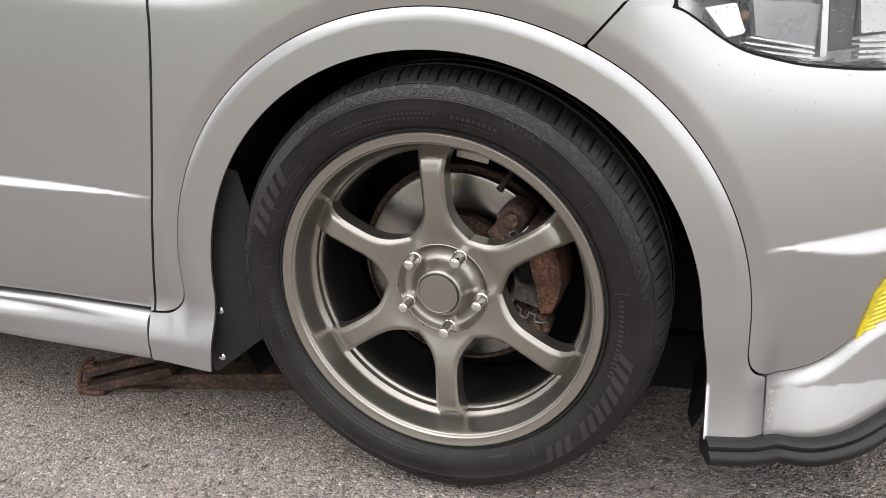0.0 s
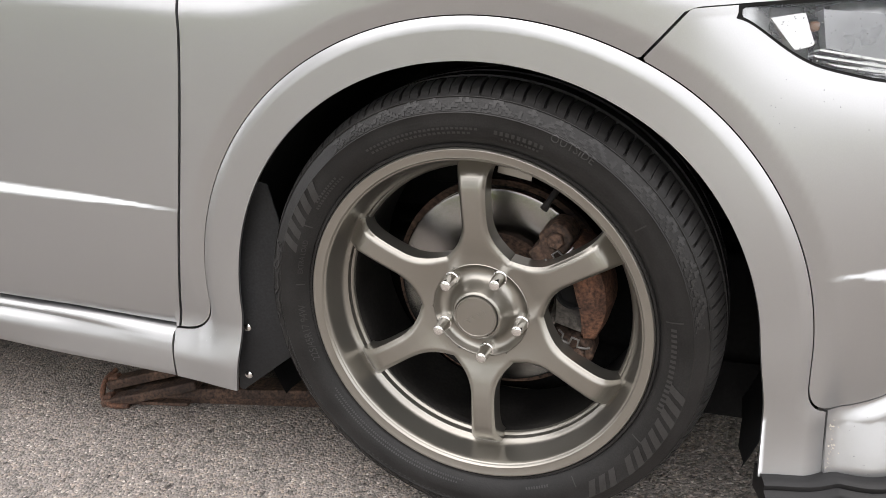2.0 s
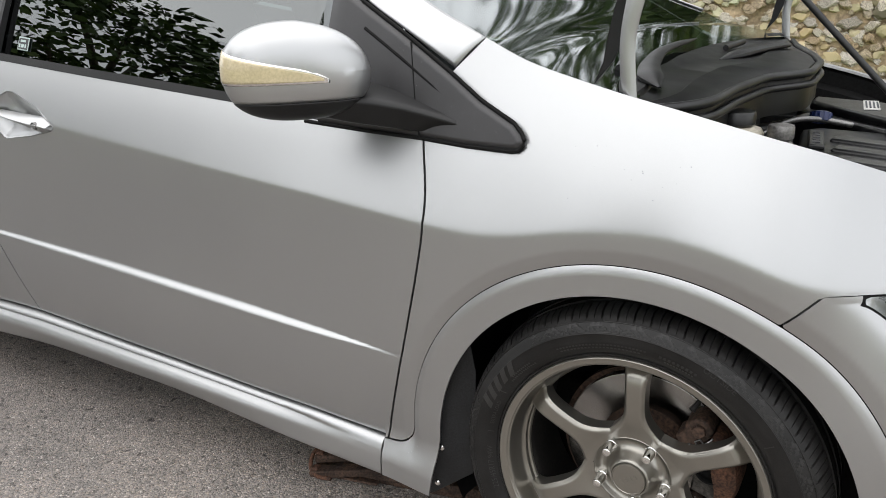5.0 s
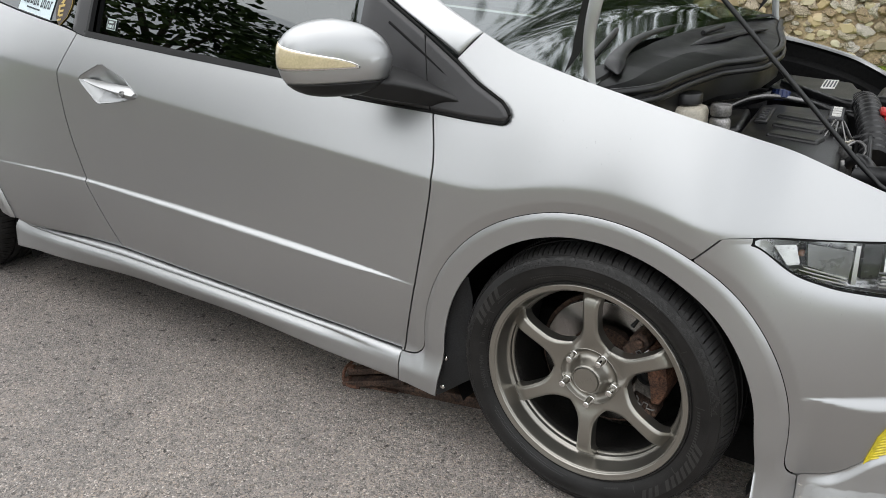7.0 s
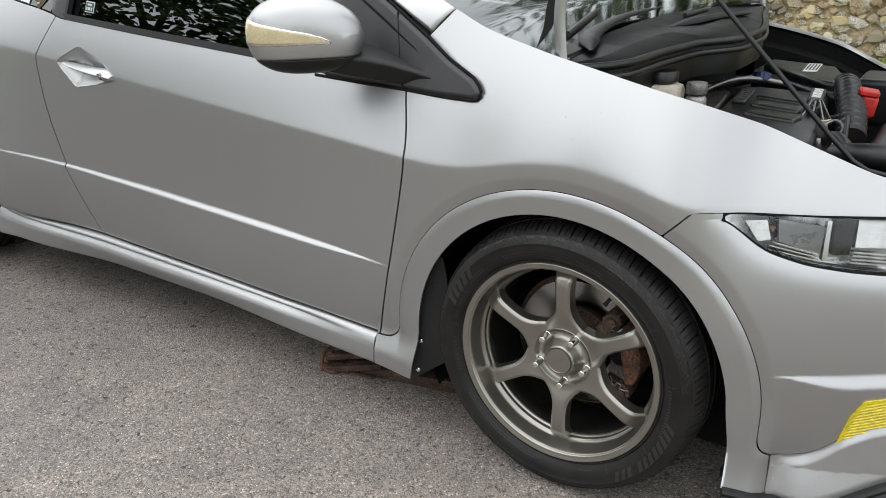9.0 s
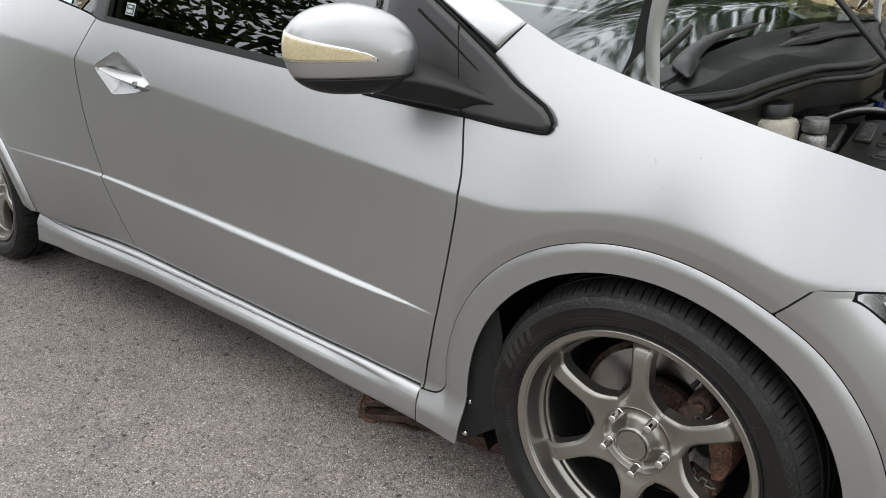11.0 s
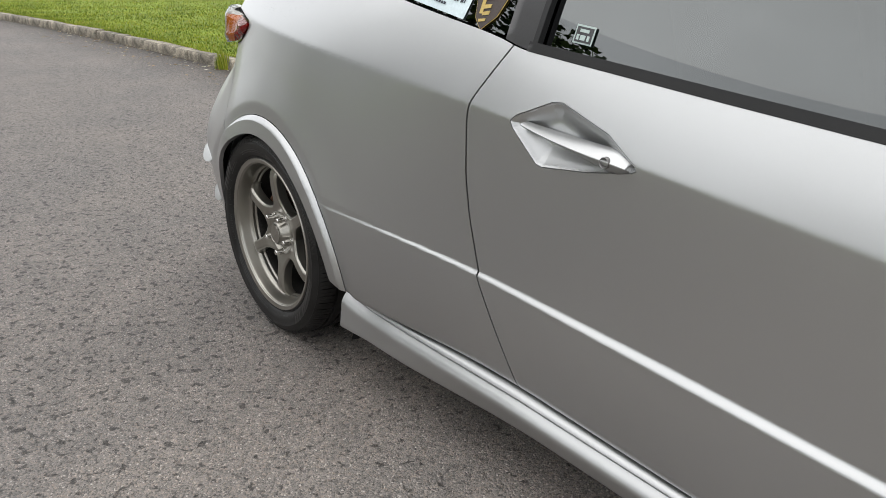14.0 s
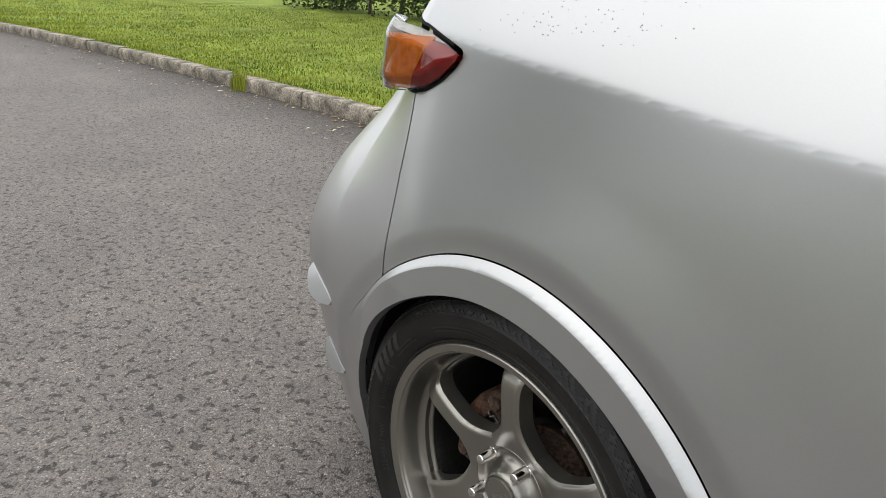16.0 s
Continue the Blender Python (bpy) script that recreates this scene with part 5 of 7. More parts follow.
def mirror_shell(name, a0, a1, e0, e1, grow, material, parent, label, na=64, ne=24, e_of=None):
    bm = bmesh.new()
    rows = []
    for i in range(na + 1):
        a = a0 + (a1 - a0) * i / na
        lo, hi = (e_of(i / na) if e_of else (e0, e1))
        rows.append([bm.verts.new(mirror_point(a, lo + (hi - lo) * j / ne, grow)) for j in range(ne + 1)])
    for r0, r1 in zip(rows, rows[1:]):
        for j in range(ne):
            bm.faces.new((r0[j], r0[j + 1], r1[j + 1], r1[j]))
    bmesh.ops.remove_doubles(bm, verts=bm.verts[:], dist=0.0002)
    ob = part(name, bm, material, parent, label)
    so = ob.modifiers.new("thickness", "SOLIDIFY")
    so.thickness, so.offset = 0.003, -1
    return ob


H = math.pi / 2
mirror = mirror_shell("door_mirror", 0, 2 * math.pi, -0.53, H, 0, PAINT, car, "silver door mirror on a black arm")
mirror_shell("lower_cover", 0, 2 * math.pi, -H, -0.55, -0.002, BLACK_PLASTIC, mirror, "black lower mirror cover")
mirror_shell("indicator", -1.72, 0.22, 0, 0, 0.0022, TAN, mirror, "tan-tinted indicator lens", 40, 8, lambda t: (-0.10, -0.07 + 0.46 * (1 - t) ** 0.75))
mirror_shell("indicator_frame", -1.80, 0.30, 0, 0, 0.0012, CHROME, mirror, "bright rim of the indicator", 40, 8, lambda t: (-0.14, -0.09 + 0.54 * (1 - t) ** 0.7))
def mirror_arm():
    """A wedge with a flat top that runs from under the mirror's shell onto the corner panel."""
    st = [(-0.570, -0.100, 0.900, 0.872, 0.02), (-0.53, -0.082, 0.897, 0.860, 0.05), (-0.49, -0.052, 0.892, 0.848, 0.08), (-0.45, -0.018, 0.884, 0.838, 0.09),
          (-0.41, 0.012, 0.873, 0.829, 0.09), (-0.37, 0.030, 0.861, 0.822, 0.09), (-0.33, 0.041, 0.850, 0.817, 0.09), (-0.29, 0.050, 0.838, 0.815, 0.09), (-0.25, 0.058, 0.824, 0.814, 0.09)]
    bm = bmesh.new()
    rows = [[bm.verts.new((x, yi, zt + 0.012)), bm.verts.new((x, yo + 0.012, zt + 0.004)), bm.verts.new((x, yo + 0.003, zt)), bm.verts.new((x, yo, zt - 0.005)),
             bm.verts.new((x, yo + 0.018, zb + 0.004)), bm.verts.new((x, yo + 0.026, zb)), bm.verts.new((x, yi, zb))] for x, yo, zt, zb, yi in st]
    for a, b in zip(rows, rows[1:]):
        for i in range(7):
            bm.faces.new((a[i], a[(i + 1) % 7], b[(i + 1) % 7], b[i]))
    bm.faces.new(rows[0])
    bm.faces.new(rows[-1][::-1])
    return bm


part("arm", mirror_arm(), BLACK_PLASTIC, mirror, "black wedge-shaped mirror arm with a flat top", bevel=0.002)

# lamps
skin_panel("headlamp", lambda u, z: mx(0.297 - u, lamp_bot(u) - z, z - 0.6605, u - 0.95), 0.28, 0.98, 0.5, 0.68, car, CLEAR, step=0.008, flange=0.004, label="clear headlamp with chrome reflectors, beaded with rain", fn=off(skin, 0.003))
lamp = bpy.data.objects["headlamp"]
skin_panel("lamp_gasket", lambda u, z: mx(0.289 - u, lamp_bot(u) - 0.002 - z, z - 0.6625, -mx(0.296 - u, lamp_bot(u) + 0.002 - z, z - 0.6585)), 0.27, 0.98, 0.5, 0.68, lamp, DARK, step=0.004, fn=off(skin, 0.001), fine=0.6)
LAMP_WHITE = surface("bright_lamp_housing", (0.62, 0.62, 0.63), 0.28, 0.85, 300, 0.03, 30, 0.25, 0.1, 0.001)
DULL_AMBER = lens("dull_amber_lens", (0.30, 0.16, 0.10), 0.3)
REFLECTOR = surface("bright_reflector", (0.66, 0.66, 0.65), 0.36, 1.0, 60, 0.05, 14, 0.1, 0.1, 0.002)
skin_panel("lamp_bowl", lambda u, z: mx(0.286 - u, lamp_bot(u) - 0.05 - z, z - 0.662, u - 0.96), 0.28, 0.98, 0.5, 0.68, lamp, LAMP_WHITE, step=0.012, fn=lambda u, z: skin(u, z) + np.stack([0 * u, 0.008 + 0.045 * sstep((u - 0.30) / 0.12), 0 * u], -1))
def lamp_plate(name, pts, dep, tilt, material, label):
    """A plate inside the lamp, dep behind the cover, its upper edge tilt further in."""
    f = poly_sdf(pts)
    zm = sum(z for _, z in pts) / len(pts)
    return skin_panel(name, lambda u, z: mx(f(u, z), lamp_bot(u) + 0.004 - z), 0.30, 0.96, 0.55, 0.67, lamp, material, step=0.005,
                      fn=lambda u, z: skin(u, z) + np.stack([0 * u, dep + tilt * (z - zm) * 10, 0 * u], -1), label=label)


LAMP_DARK = surface("dark_lamp_bezel", (0.06, 0.06, 0.062), 0.3, 0.2, 300, 0.03, 30, 0.25, 0.05, 0.0005)
LAMP_GREY = surface("grey_lamp_fluting", (0.30, 0.30, 0.31), 0.3, 0.6, 300, 0.03, 30, 0.15, 0.05, 0.0005)
lamp_plate("lamp_reflector", [(0.325, 0.645), (0.360, 0.648), (0.372, 0.616), (0.352, 0.612)], 0.010, 0.010, REFLECTOR, "bright chrome reflector")
lamp_plate("lamp_fluting", [(0.378, 0.650), (0.455, 0.640), (0.452, 0.592), (0.384, 0.612)], 0.014, -0.004, LAMP_GREY, "grey fluted side of the lamp")
for k in range(5):
    z0 = 0.612 - 0.0055 * k
    lamp_plate("lamp_rib", [(0.378 - 0.006 * k, z0), (0.452, z0 - 0.016), (0.452, z0 - 0.0185), (0.378 - 0.006 * k, z0 - 0.0022)], 0.010, 0.0, REFLECTOR, "thin bright rib in the lamp")
lamp_plate("lamp_divider", [(0.456, 0.652), (0.463, 0.652), (0.466, 0.585), (0.458, 0.585)], 0.008, 0.0, REFLECTOR, "bright upright divider")
lamp_plate("lamp_pocket", [(0.467, 0.652), (0.500, 0.652), (0.498, 0.588), (0.470, 0.588)], 0.030, 0.0, LAMP_DARK, "dark pocket between the reflectors")
lamp_plate("lamp_reflector", [(0.503, 0.650), (0.560, 0.650), (0.556, 0.606), (0.506, 0.606)], 0.020, 0.020, REFLECTOR, "bright chrome reflector")
for k in range(4):
    z0 = 0.600 - 0.006 * k
    lamp_plate("lamp_rib", [(0.505, z0), (0.575, z0 - 0.004), (0.575, z0 - 0.007), (0.505, z0 - 0.003)], 0.014, 0.0, REFLECTOR, "thin bright rib in the lamp")
lamp_plate("lamp_pocket", [(0.565, 0.650), (0.600, 0.650), (0.600, 0.585), (0.568, 0.585)], 0.036, 0.0, LAMP_DARK, "dark pocket between the reflectors")
lamp_plate("lamp_reflector", [(0.61, 0.650), (0.72, 0.650), (0.72, 0.580), (0.61, 0.580)], 0.026, 0.020, REFLECTOR, "bright chrome reflector")
lamp_plate("lamp_bezel", [(0.335, 0.618), (0.375, 0.596), (0.438, 0.583), (0.51, 0.574), (0.65, 0.566), (0.85, 0.556), (0.85, 0.545), (0.65, 0.555), (0.51, 0.560), (0.36, 0.590)], 0.007, 0.0, LAMP_DARK, "dark lower bezel of the lamp")
box("side_marker", (0.010, 0.014, 0.010), Matrix.Translation(tuple(skin(0.370, 0.634) + np.array([0, 0.014, 0]))), DULL_AMBER, lamp, "small dull amber marker bulb", bevel=0.003)
FOG = poly_sdf([(0.575, 0.338), (0.556, 0.304), (0.536, 0.225), (0.585, 0.258), (0.86, 0.32), (0.86, 0.40)])
skin_panel("fog_lamp", FOG, 0.52, 0.87, 0.2, 0.42, front_bumper, YELLOW, step=0.0022, fn=lambda u, z: skin(u, z) - np.stack([0 * u, 0.003 + 0.0011 * np.sin((z - 0.30 * u) * 950) * sstep(-FOG(u, z) / 0.006 - 0.8), 0 * u], -1), label="yellow ribbed fog lamp cover", fine=0.6)
skin_panel("fog_lamp_edge", lambda u, z: mx(np.abs(z - np.interp(u, [0.528, 0.585, 0.86], [0.210, 0.251, 0.312])) - 0.006, 0.526 - u, u - 0.86), 0.52, 0.87, 0.2, 0.42, front_bumper, PAINT, step=0.006, fn=off(skin, -0.006), fine=0.4)

# splitter along the foot of the bumper
bm = bmesh.new()
SP = [(0.02, 0.001), (-0.006, 0.001), (-0.013, -0.0005), (-0.0168, -0.0035), (-0.0172, -0.0075), (-0.0158, -0.0105), (-0.0180, -0.0125), (-0.0220, -0.0140), (-0.0243, -0.0170), (-0.0245, -0.0215), (-0.0220, -0.0275), (-0.012, -0.0315), (0.02, -0.032)]
rows = []
for u in np.linspace(0.356, 1.46, 110):
    z = float(splitter_z(u))
    p = lip_skin(u, z + 0.002)
    q = skin(u + 0.01, z)
    t = q - skin(u, z)
    nrm = Vector((t[1], -t[0], 0)).normalized()
    rows.append([bm.verts.new((p[0] - nrm.x * a, p[1] - nrm.y * a, z + b)) for a, b in SP])
for a, b in zip(rows, rows[1:]):
    for i in range(len(SP) - 1):
        bm.faces.new((a[i], a[i + 1], b[i + 1], b[i]))
bm.faces.new(rows[0])
part("splitter", bm, BLACK_PLASTIC, front_bumper, "black ribbed splitter lip, spattered with drops")

# tail lamp, standing proud of the corner
def tail_skin(lift):
    """The bulging face of the tail lamp."""
    def fn(u, z):
        g = sstep(-TAIL(u, z) / 0.028)
        return skin(u, z) - np.stack([0.02 * sstep((-2.9 - u) / 0.2), lift + 0.002 + 0.012 * g + 0.034 * sstep((-2.87 - u) / 0.16), 0 * u], -1)
    return fn


split = lambda u, z: u + 2.905 - (z - 0.87) * 0.6
tail = skin_panel("tail_lamp", lambda u, z: mx(TAIL(u, z) + 0.005, -split(u, z), z - 0.903 - 0.10 * np.clip(-2.83 - u, 0, 1)), -3.2, -2.80, 0.82, 0.95, car, RED, step=0.004, fn=tail_skin(0.0), label="red and amber tail lamp under a clear bulging cover")
skin_panel("amber_lens", lambda u, z: mx(TAIL(u, z) + 0.005, split(u, z), -3.045 - u, z - 0.913), -3.2, -2.80, 0.82, 0.95, tail, AMBER, step=0.004, fn=tail_skin(0.0), label="amber lens")
skin_panel("clear_lens", lambda u, z: mx(TAIL(u, z) + 0.004, np.minimum(0.904 + 0.09 * np.clip(-2.83 - u, 0, 1) - z, u + 3.046)), -3.2, -2.80, 0.82, 0.95, tail, PALE, step=0.004, fn=tail_skin(-0.002), label="clear lens")
skin_panel("clear_cover", lambda u, z: TAIL(u, z) + 0.002, -3.2, -2.80, 0.82, 0.95, tail, CLEAR, step=0.005, fn=tail_skin(0.004), label="clear outer cover")
skin_panel("lamp_seal", lambda u, z: mx(TAIL(u, z) - 0.0022, -TAIL(u, z) - 0.001), -3.2, -2.83, 0.82, 0.95, tail, DARK, step=0.004, fn=lambda u, z: skin(u, z) - np.array([0, 0.0005, 0]))
# bumper fins: two moulded blades that follow the corner and stand off it
def on_corner(x, z):
    """The place on the rear corner with this x."""
    u0, u1 = -3.6, -2.6
    for _ in range(40):
        m = (u0 + u1) / 2
        if float(skin(m, z)[0]) < x:
            u0 = m
        else:
            u1 = m
    return Vector([float(v) for v in skin(u1, z)])


for (x0, z0), (x1, z1), wide in (((-3.218, 0.457), (-3.088, 0.436), 0.017), ((-3.160, 0.324), (-3.065, 0.303), 0.014)):
    bm = bmesh.new()
    rows = []
    for k in range(15):
        t = k / 14
        x, z = x0 + (x1 - x0) * t, z0 + (z1 - z0) * t - 0.010 * math.sin(math.pi * t)
        w = wide * (0.08 + math.sin(math.pi * (0.10 + 0.86 * t)) ** 0.8)
        out = Vector((-0.42, -0.90, 0)) * w
        up, low = on_corner(x, z + w), on_corner(x, z - 0.8 * w)
        rows.append([bm.verts.new(v) for v in (up - out * 0.3, up + out * 0.12, on_corner(x, z + 0.2 * w) + out * 0.75, on_corner(x, z - 0.55 * w) + out * 1.25, low - out * 0.3)])
    for a, b in zip(rows, rows[1:]):
        for i in range(5):
            bm.faces.new((a[i], b[i], b[(i + 1) % 5], a[(i + 1) % 5]))
    bm.faces.new(rows[0])
    bm.faces.new(rows[-1][::-1])
    bmesh.ops.recalc_face_normals(bm, faces=bm.faces)
    part("bumper_fin", bm, PAINT, rear_bumper, "bright moulded fin")

# rain drops left on the lamp, the corner panel, the splitter and the near wing
DROP = surface("rain_drops", (0.30, 0.31, 0.32), 0.06, 0.0, 300, 0.02, 20, 0.02, 0, coat=1.0)


def drops(fn, pick, count, seed, r0, r1, parent, name="rain_drop", material=None, rise=0.55):
    rng = random.Random(seed)
    V, F = [], []
    for _ in range(count):
        u, z = pick(rng)
        c = fn(np.float64(u), np.float64(z))
        q = rng.uniform(r0, r1)
        b = len(V)
        V += [(c[0] - q, c[1], c[2]), (c[0], c[1], c[2] - q), (c[0] + q, c[1], c[2]), (c[0], c[1], c[2] + q), (c[0], c[1] - rise * q, c[2])]
        F += [(b + i, b + (i + 1) % 4, b + 4) for i in range(4)]
    me = bpy.data.meshes.new(name)
    me.from_pydata(V, [], F)
    me.materials.append(material or DROP)
    me.polygons.foreach_set("use_smooth", [True] * len(me.polygons))
    ob = new(name, me)
    ob.parent = parent
    ob["kind"] = "stuff"
    return ob


def lamp_spot(rng):
    u = rng.uniform(0.33, 0.62)
    return u, rng.uniform(float(lamp_bot(u)) + 0.004, 0.655)


drops(off(skin, 0.0025), lamp_spot, 200, 3, 0.0005, 0.0012, lamp)


def sail_spot(rng):
    while True:
        u, z = rng.uniform(-0.5, -0.24), rng.uniform(0.81, 0.98)
        if SAIL(np.float64(u), np.float64(z)) < -0.012:
            return u, z


drops(off(house, -0.0098), sail_spot, 80, 4, 0.0004, 0.0009, sail)
drops(skin, lambda r: (r.uniform(-0.12, 0.06), r.gauss(0.80, 0.02)), 14, 5, 0.0006, 0.0013, bpy.data.objects["front_wing"])


drops(skin, lambda r: (r.gauss(-2.62, 0.09), r.uniform(0.93, 1.06)), 170, 6, 0.0006, 0.0015, bpy.data.objects["rear_quarter"])
CHIP = surface("bare_filler", (0.62, 0.58, 0.50), 0.8, 0, 200, 0.1, 20, 0.1, 0.1, 0.0005)
drops(lip_skin, lambda r: (0.4335 + abs(r.gauss(0, 0.006)), r.uniform(0.113, 0.185)), 60, 7, 0.0006, 0.0020, bpy.data.objects["lower_lip"], "paint_chip", CHIP, 0.2)
drops(lip_skin, lambda r: (r.uniform(0.45, 0.60), r.uniform(0.120, 0.20)), 22, 8, 0.0005, 0.0010, bpy.data.objects["lower_lip"])
drops(skin, lambda r: (r.uniform(0.33, 0.60), r.gauss(0.55, 0.03)), 26, 9, 0.0005, 0.0010, front_bumper)


# ---- the open engine bay ----
ENGINE_BLACK = surface("engine_black_plastic", (0.0075, 0.0075, 0.008), 0.34, 0, 400, 0.15, 14, 0.3, 0.25, 0.0008)
COWL = surface("wet_cowl_plastic", (0.005, 0.005, 0.0053), 0.42, 0, 300, 0.15, 9, 0.3, 0.2, 0.0008, rough_var=0.15, spec=0.2)
HOSE = surface("rubber_hose", (0.008, 0.008, 0.009), 0.42, 0, 300, 0.15, 14, 0.3, 0.2, 0.0008)
CREAM = surface("yellowed_white_plastic", (0.55, 0.51, 0.42), 0.45, 0, 200, 0.08, 20, 0.2, 0.05, 0.0005)
GREY_METAL = surface("grey_cast_metal", (0.32, 0.31, 0.30), 0.45, 0.8, 250, 0.15, 22, 0.3, 0.3, 0.0008)
RED_PLASTIC = surface("red_plastic", (0.52, 0.02, 0.018), 0.4, 0, 200, 0.06, 20, 0.15, 0.05, 0.0005)
BLUE = surface("blue_plastic", (0.012, 0.025, 0.10), 0.4, 0, 200, 0.06, 20, 0.15, 0.05, 0.0005)
BEIGE = surface("dusty_beige_metal", (0.36, 0.29, 0.22), 0.7, 0.1, 200, 0.15, 18, 0.3, 0.2, 0.0008)
WHITE_LABEL = surface("white_label", (0.72, 0.71, 0.68), 0.5, 0, 200, 0.04, 16, 0.08, 0)

bay = box("engine_bay", (0.80, 1.32, 0.02), pose(0.28, 0.875, 0.42), DARK, car, "black engine bay under the raised bonnet")
box("bay_wall", (0.80, 0.02, 0.24), pose(0.28, 0.20, 0.54), DARK, bay)
box("bay_wall", (0.80, 0.02, 0.24), pose(0.28, 1.55, 0.54), DARK, bay)
box("bulkhead", (0.02, 1.34, 0.40), pose(-0.10, 0.875, 0.62), DARK, bay)
box("slam_panel", (0.10, 1.30, 0.05), pose(0.70, 0.875, 0.64), ENGINE_BLACK, bay, bevel=0.01)


# painted flange along the far wing's upper edge
bm = bmesh.new()
rows = []
for u in np.linspace(-0.10, 0.80, 50):
    c = skin(u, float(wing_top(u)))
    rows.append([bm.verts.new((c[0], 1.75 - c[1] - dy, c[2] + dz - 0.065)) for dy, dz in ((-0.001, -0.004), (0.003, 0.0005), (0.010, 0.0015), (0.026, -0.001), (0.030, -0.008))])
for a, b in zip(rows, rows[1:]):
    for k in range(4):
        bm.faces.new((a[k], b[k], b[k + 1], a[k + 1]))
part("wing_flange", bm, PAINT, car, "silver flange along the far wing's upper edge")

# inner wing below the bonnet's shut line
bm = bmesh.new()
rows = []
for u in np.linspace(-0.05, 0.80, 40):
    c = skin(u, float(wing_top(u)))
    rows.append([bm.verts.new((c[0], c[1] + dy, c[2] + dz)) for dy, dz in ((0.002, -0.005), (0.020, -0.020), (0.024, -0.06), (0.05, -0.075), (0.06, -0.30))])
for a, b in zip(rows, rows[1:]):
    for k in range(4):
        bm.faces.new((a[k], b[k], b[k + 1], a[k + 1]))
part("inner_wing", bm, DARK, car, "black inner wing")


def cover():
    """The moulded engine cover with three raised ribs."""
    m = pose(0.235, 0.56, 0.742, 0, 3, 6)
    bm = bmesh.new()
    outline = [(-0.09, -0.30), (0.09, -0.31), (0.108, -0.28), (0.108, 0.26), (0.085, 0.30), (-0.07, 0.30), (-0.10, 0.26), (-0.105, -0.26)]
    levels = ((1.02, -0.10), (1.0, -0.016), (0.96, -0.004), (0.90, 0.0))
    rings = [[bm.verts.new(m @ Vector((x * s, y * s, z))) for x, y in outline] for s, z in levels]
    for a, b in zip(rings, rings[1:]):
        for i in range(8):
            bm.faces.new((a[i], a[(i + 1) % 8], b[(i + 1) % 8], b[i]))
    bm.faces.new(rings[-1])
    ob = part("engine_cover", bm, ENGINE_BLACK, car, "black ribbed engine cover with a pale badge", bevel=0.006)
    for k in range(3):
        box("rib", (0.110, 0.055, 0.016), m @ pose(0.012, -0.085 + 0.105 * k, -0.001, 0, 0, -14), ENGINE_BLACK, ob, bevel=0.0075, segs=4)
    box("name_plate", (0.03, 0.17, 0.010), m @ pose(-0.072, 0.10, 0.004), ENGINE_BLACK, ob, bevel=0.003)
    for k in range(5):
        box("name_bar", (0.014, 0.018, 0.003), m @ pose(-0.072, 0.045 + 0.027 * k, 0.009), GREY_PLASTIC, ob, bevel=0)
    box("badge", (0.034, 0.15, 0.012), m @ pose(0.080, 0.205, 0.004), GREY_PLASTIC, ob, bevel=0.003)
    for k in range(4):
        box("badge_bar", (0.020, 0.020, 0.003), m @ pose(0.080, 0.16 + 0.031 * k, 0.011), WHITE_LABEL, ob, bevel=0)
    return ob


cover()
# reservoirs and caps by the near wing
def canister(name, x, y, z0, z1, r, material, label, cap=None, cap_r=None):
    bm = bmesh.new()
    lathe(bm, [(0.001, z0), (r * 0.9, z0), (r, z0 + 0.01), (r, z1 - 0.012), (r * 0.92, z1 - 0.004), (r * 0.7, z1), (0.001, z1)], 28)
    ob = part(name, bm, material, car, label)
    ob.matrix_basis = Matrix.Translation((x, y, 0)) @ Matrix.Rotation(radians(90), 4, "X") @ Matrix.Scale(1, 4)
    if cap:
        bm = bmesh.new()
        cr = cap_r or r
        lathe(bm, [(0.001, z1 + 0.003), (cr * 0.95, z1 + 0.003), (cr, z1 + 0.005), (cr, z1 + 0.022), (cr * 0.93, z1 + 0.026), (cr * 0.4, z1 + 0.027), (0.001, z1 + 0.027)], 28, lambda k, j, r_, y_: (r_ * (0.965 if k % 2 and 1 <= j <= 4 else 1), y_))
        part("cap", bm, cap, ob, "round screw cap")
    return ob


canister("fluid_reservoir", 0.045, 0.37, 0.70, 0.815, 0.050, CREAM, "yellowed fluid reservoir with a black cap", ENGINE_BLACK, 0.036)
canister("fluid_reservoir", 0.122, 0.37, 0.68, 0.795, 0.022, GREY_METAL, "grey metal canister with a ribbed cap", GREY_METAL, 0.022)
canister("solenoid", 0.362, 0.42, 0.66, 0.722, 0.018, STEEL, "small steel canister on a flange", STEEL, 0.012)
canister("strut_mount", 0.325, 0.56, 0.66, 0.730, 0.036, ENGINE_BLACK, "round black mount with a ribbed cone", ENGINE_BLACK, 0.014)
for k in range(8):
    a = 2 * math.pi * k / 8
    ob = tube("mount_rib", [(0.034 * math.cos(a), 0.034 * math.sin(a), 0.728), (0.010 * math.cos(a), 0.010 * math.sin(a), 0.770)], 0.002, STEEL, car, "thin bright rib", sides=6)
    ob.location = (0.325, 0.56, 0)
bm = bmesh.new()
lathe(bm, [(0.034, 0.726), (0.038, 0.728), (0.038, 0.732), (0.034, 0.733)], 32)
ob = part("mount_ring", bm, CREAM, car, "pale ring round the mount")
ob.matrix_basis = Matrix.Translation((0.325, 0.56, 0)) @ Matrix.Rotation(radians(90), 4, "X")
box("bracket_plate", (0.13, 0.13, 0.012), pose(0.375, 0.42, 0.662, 4, 0, 24), BEIGE, car, "dusty beige metal bracket", bevel=0.003)
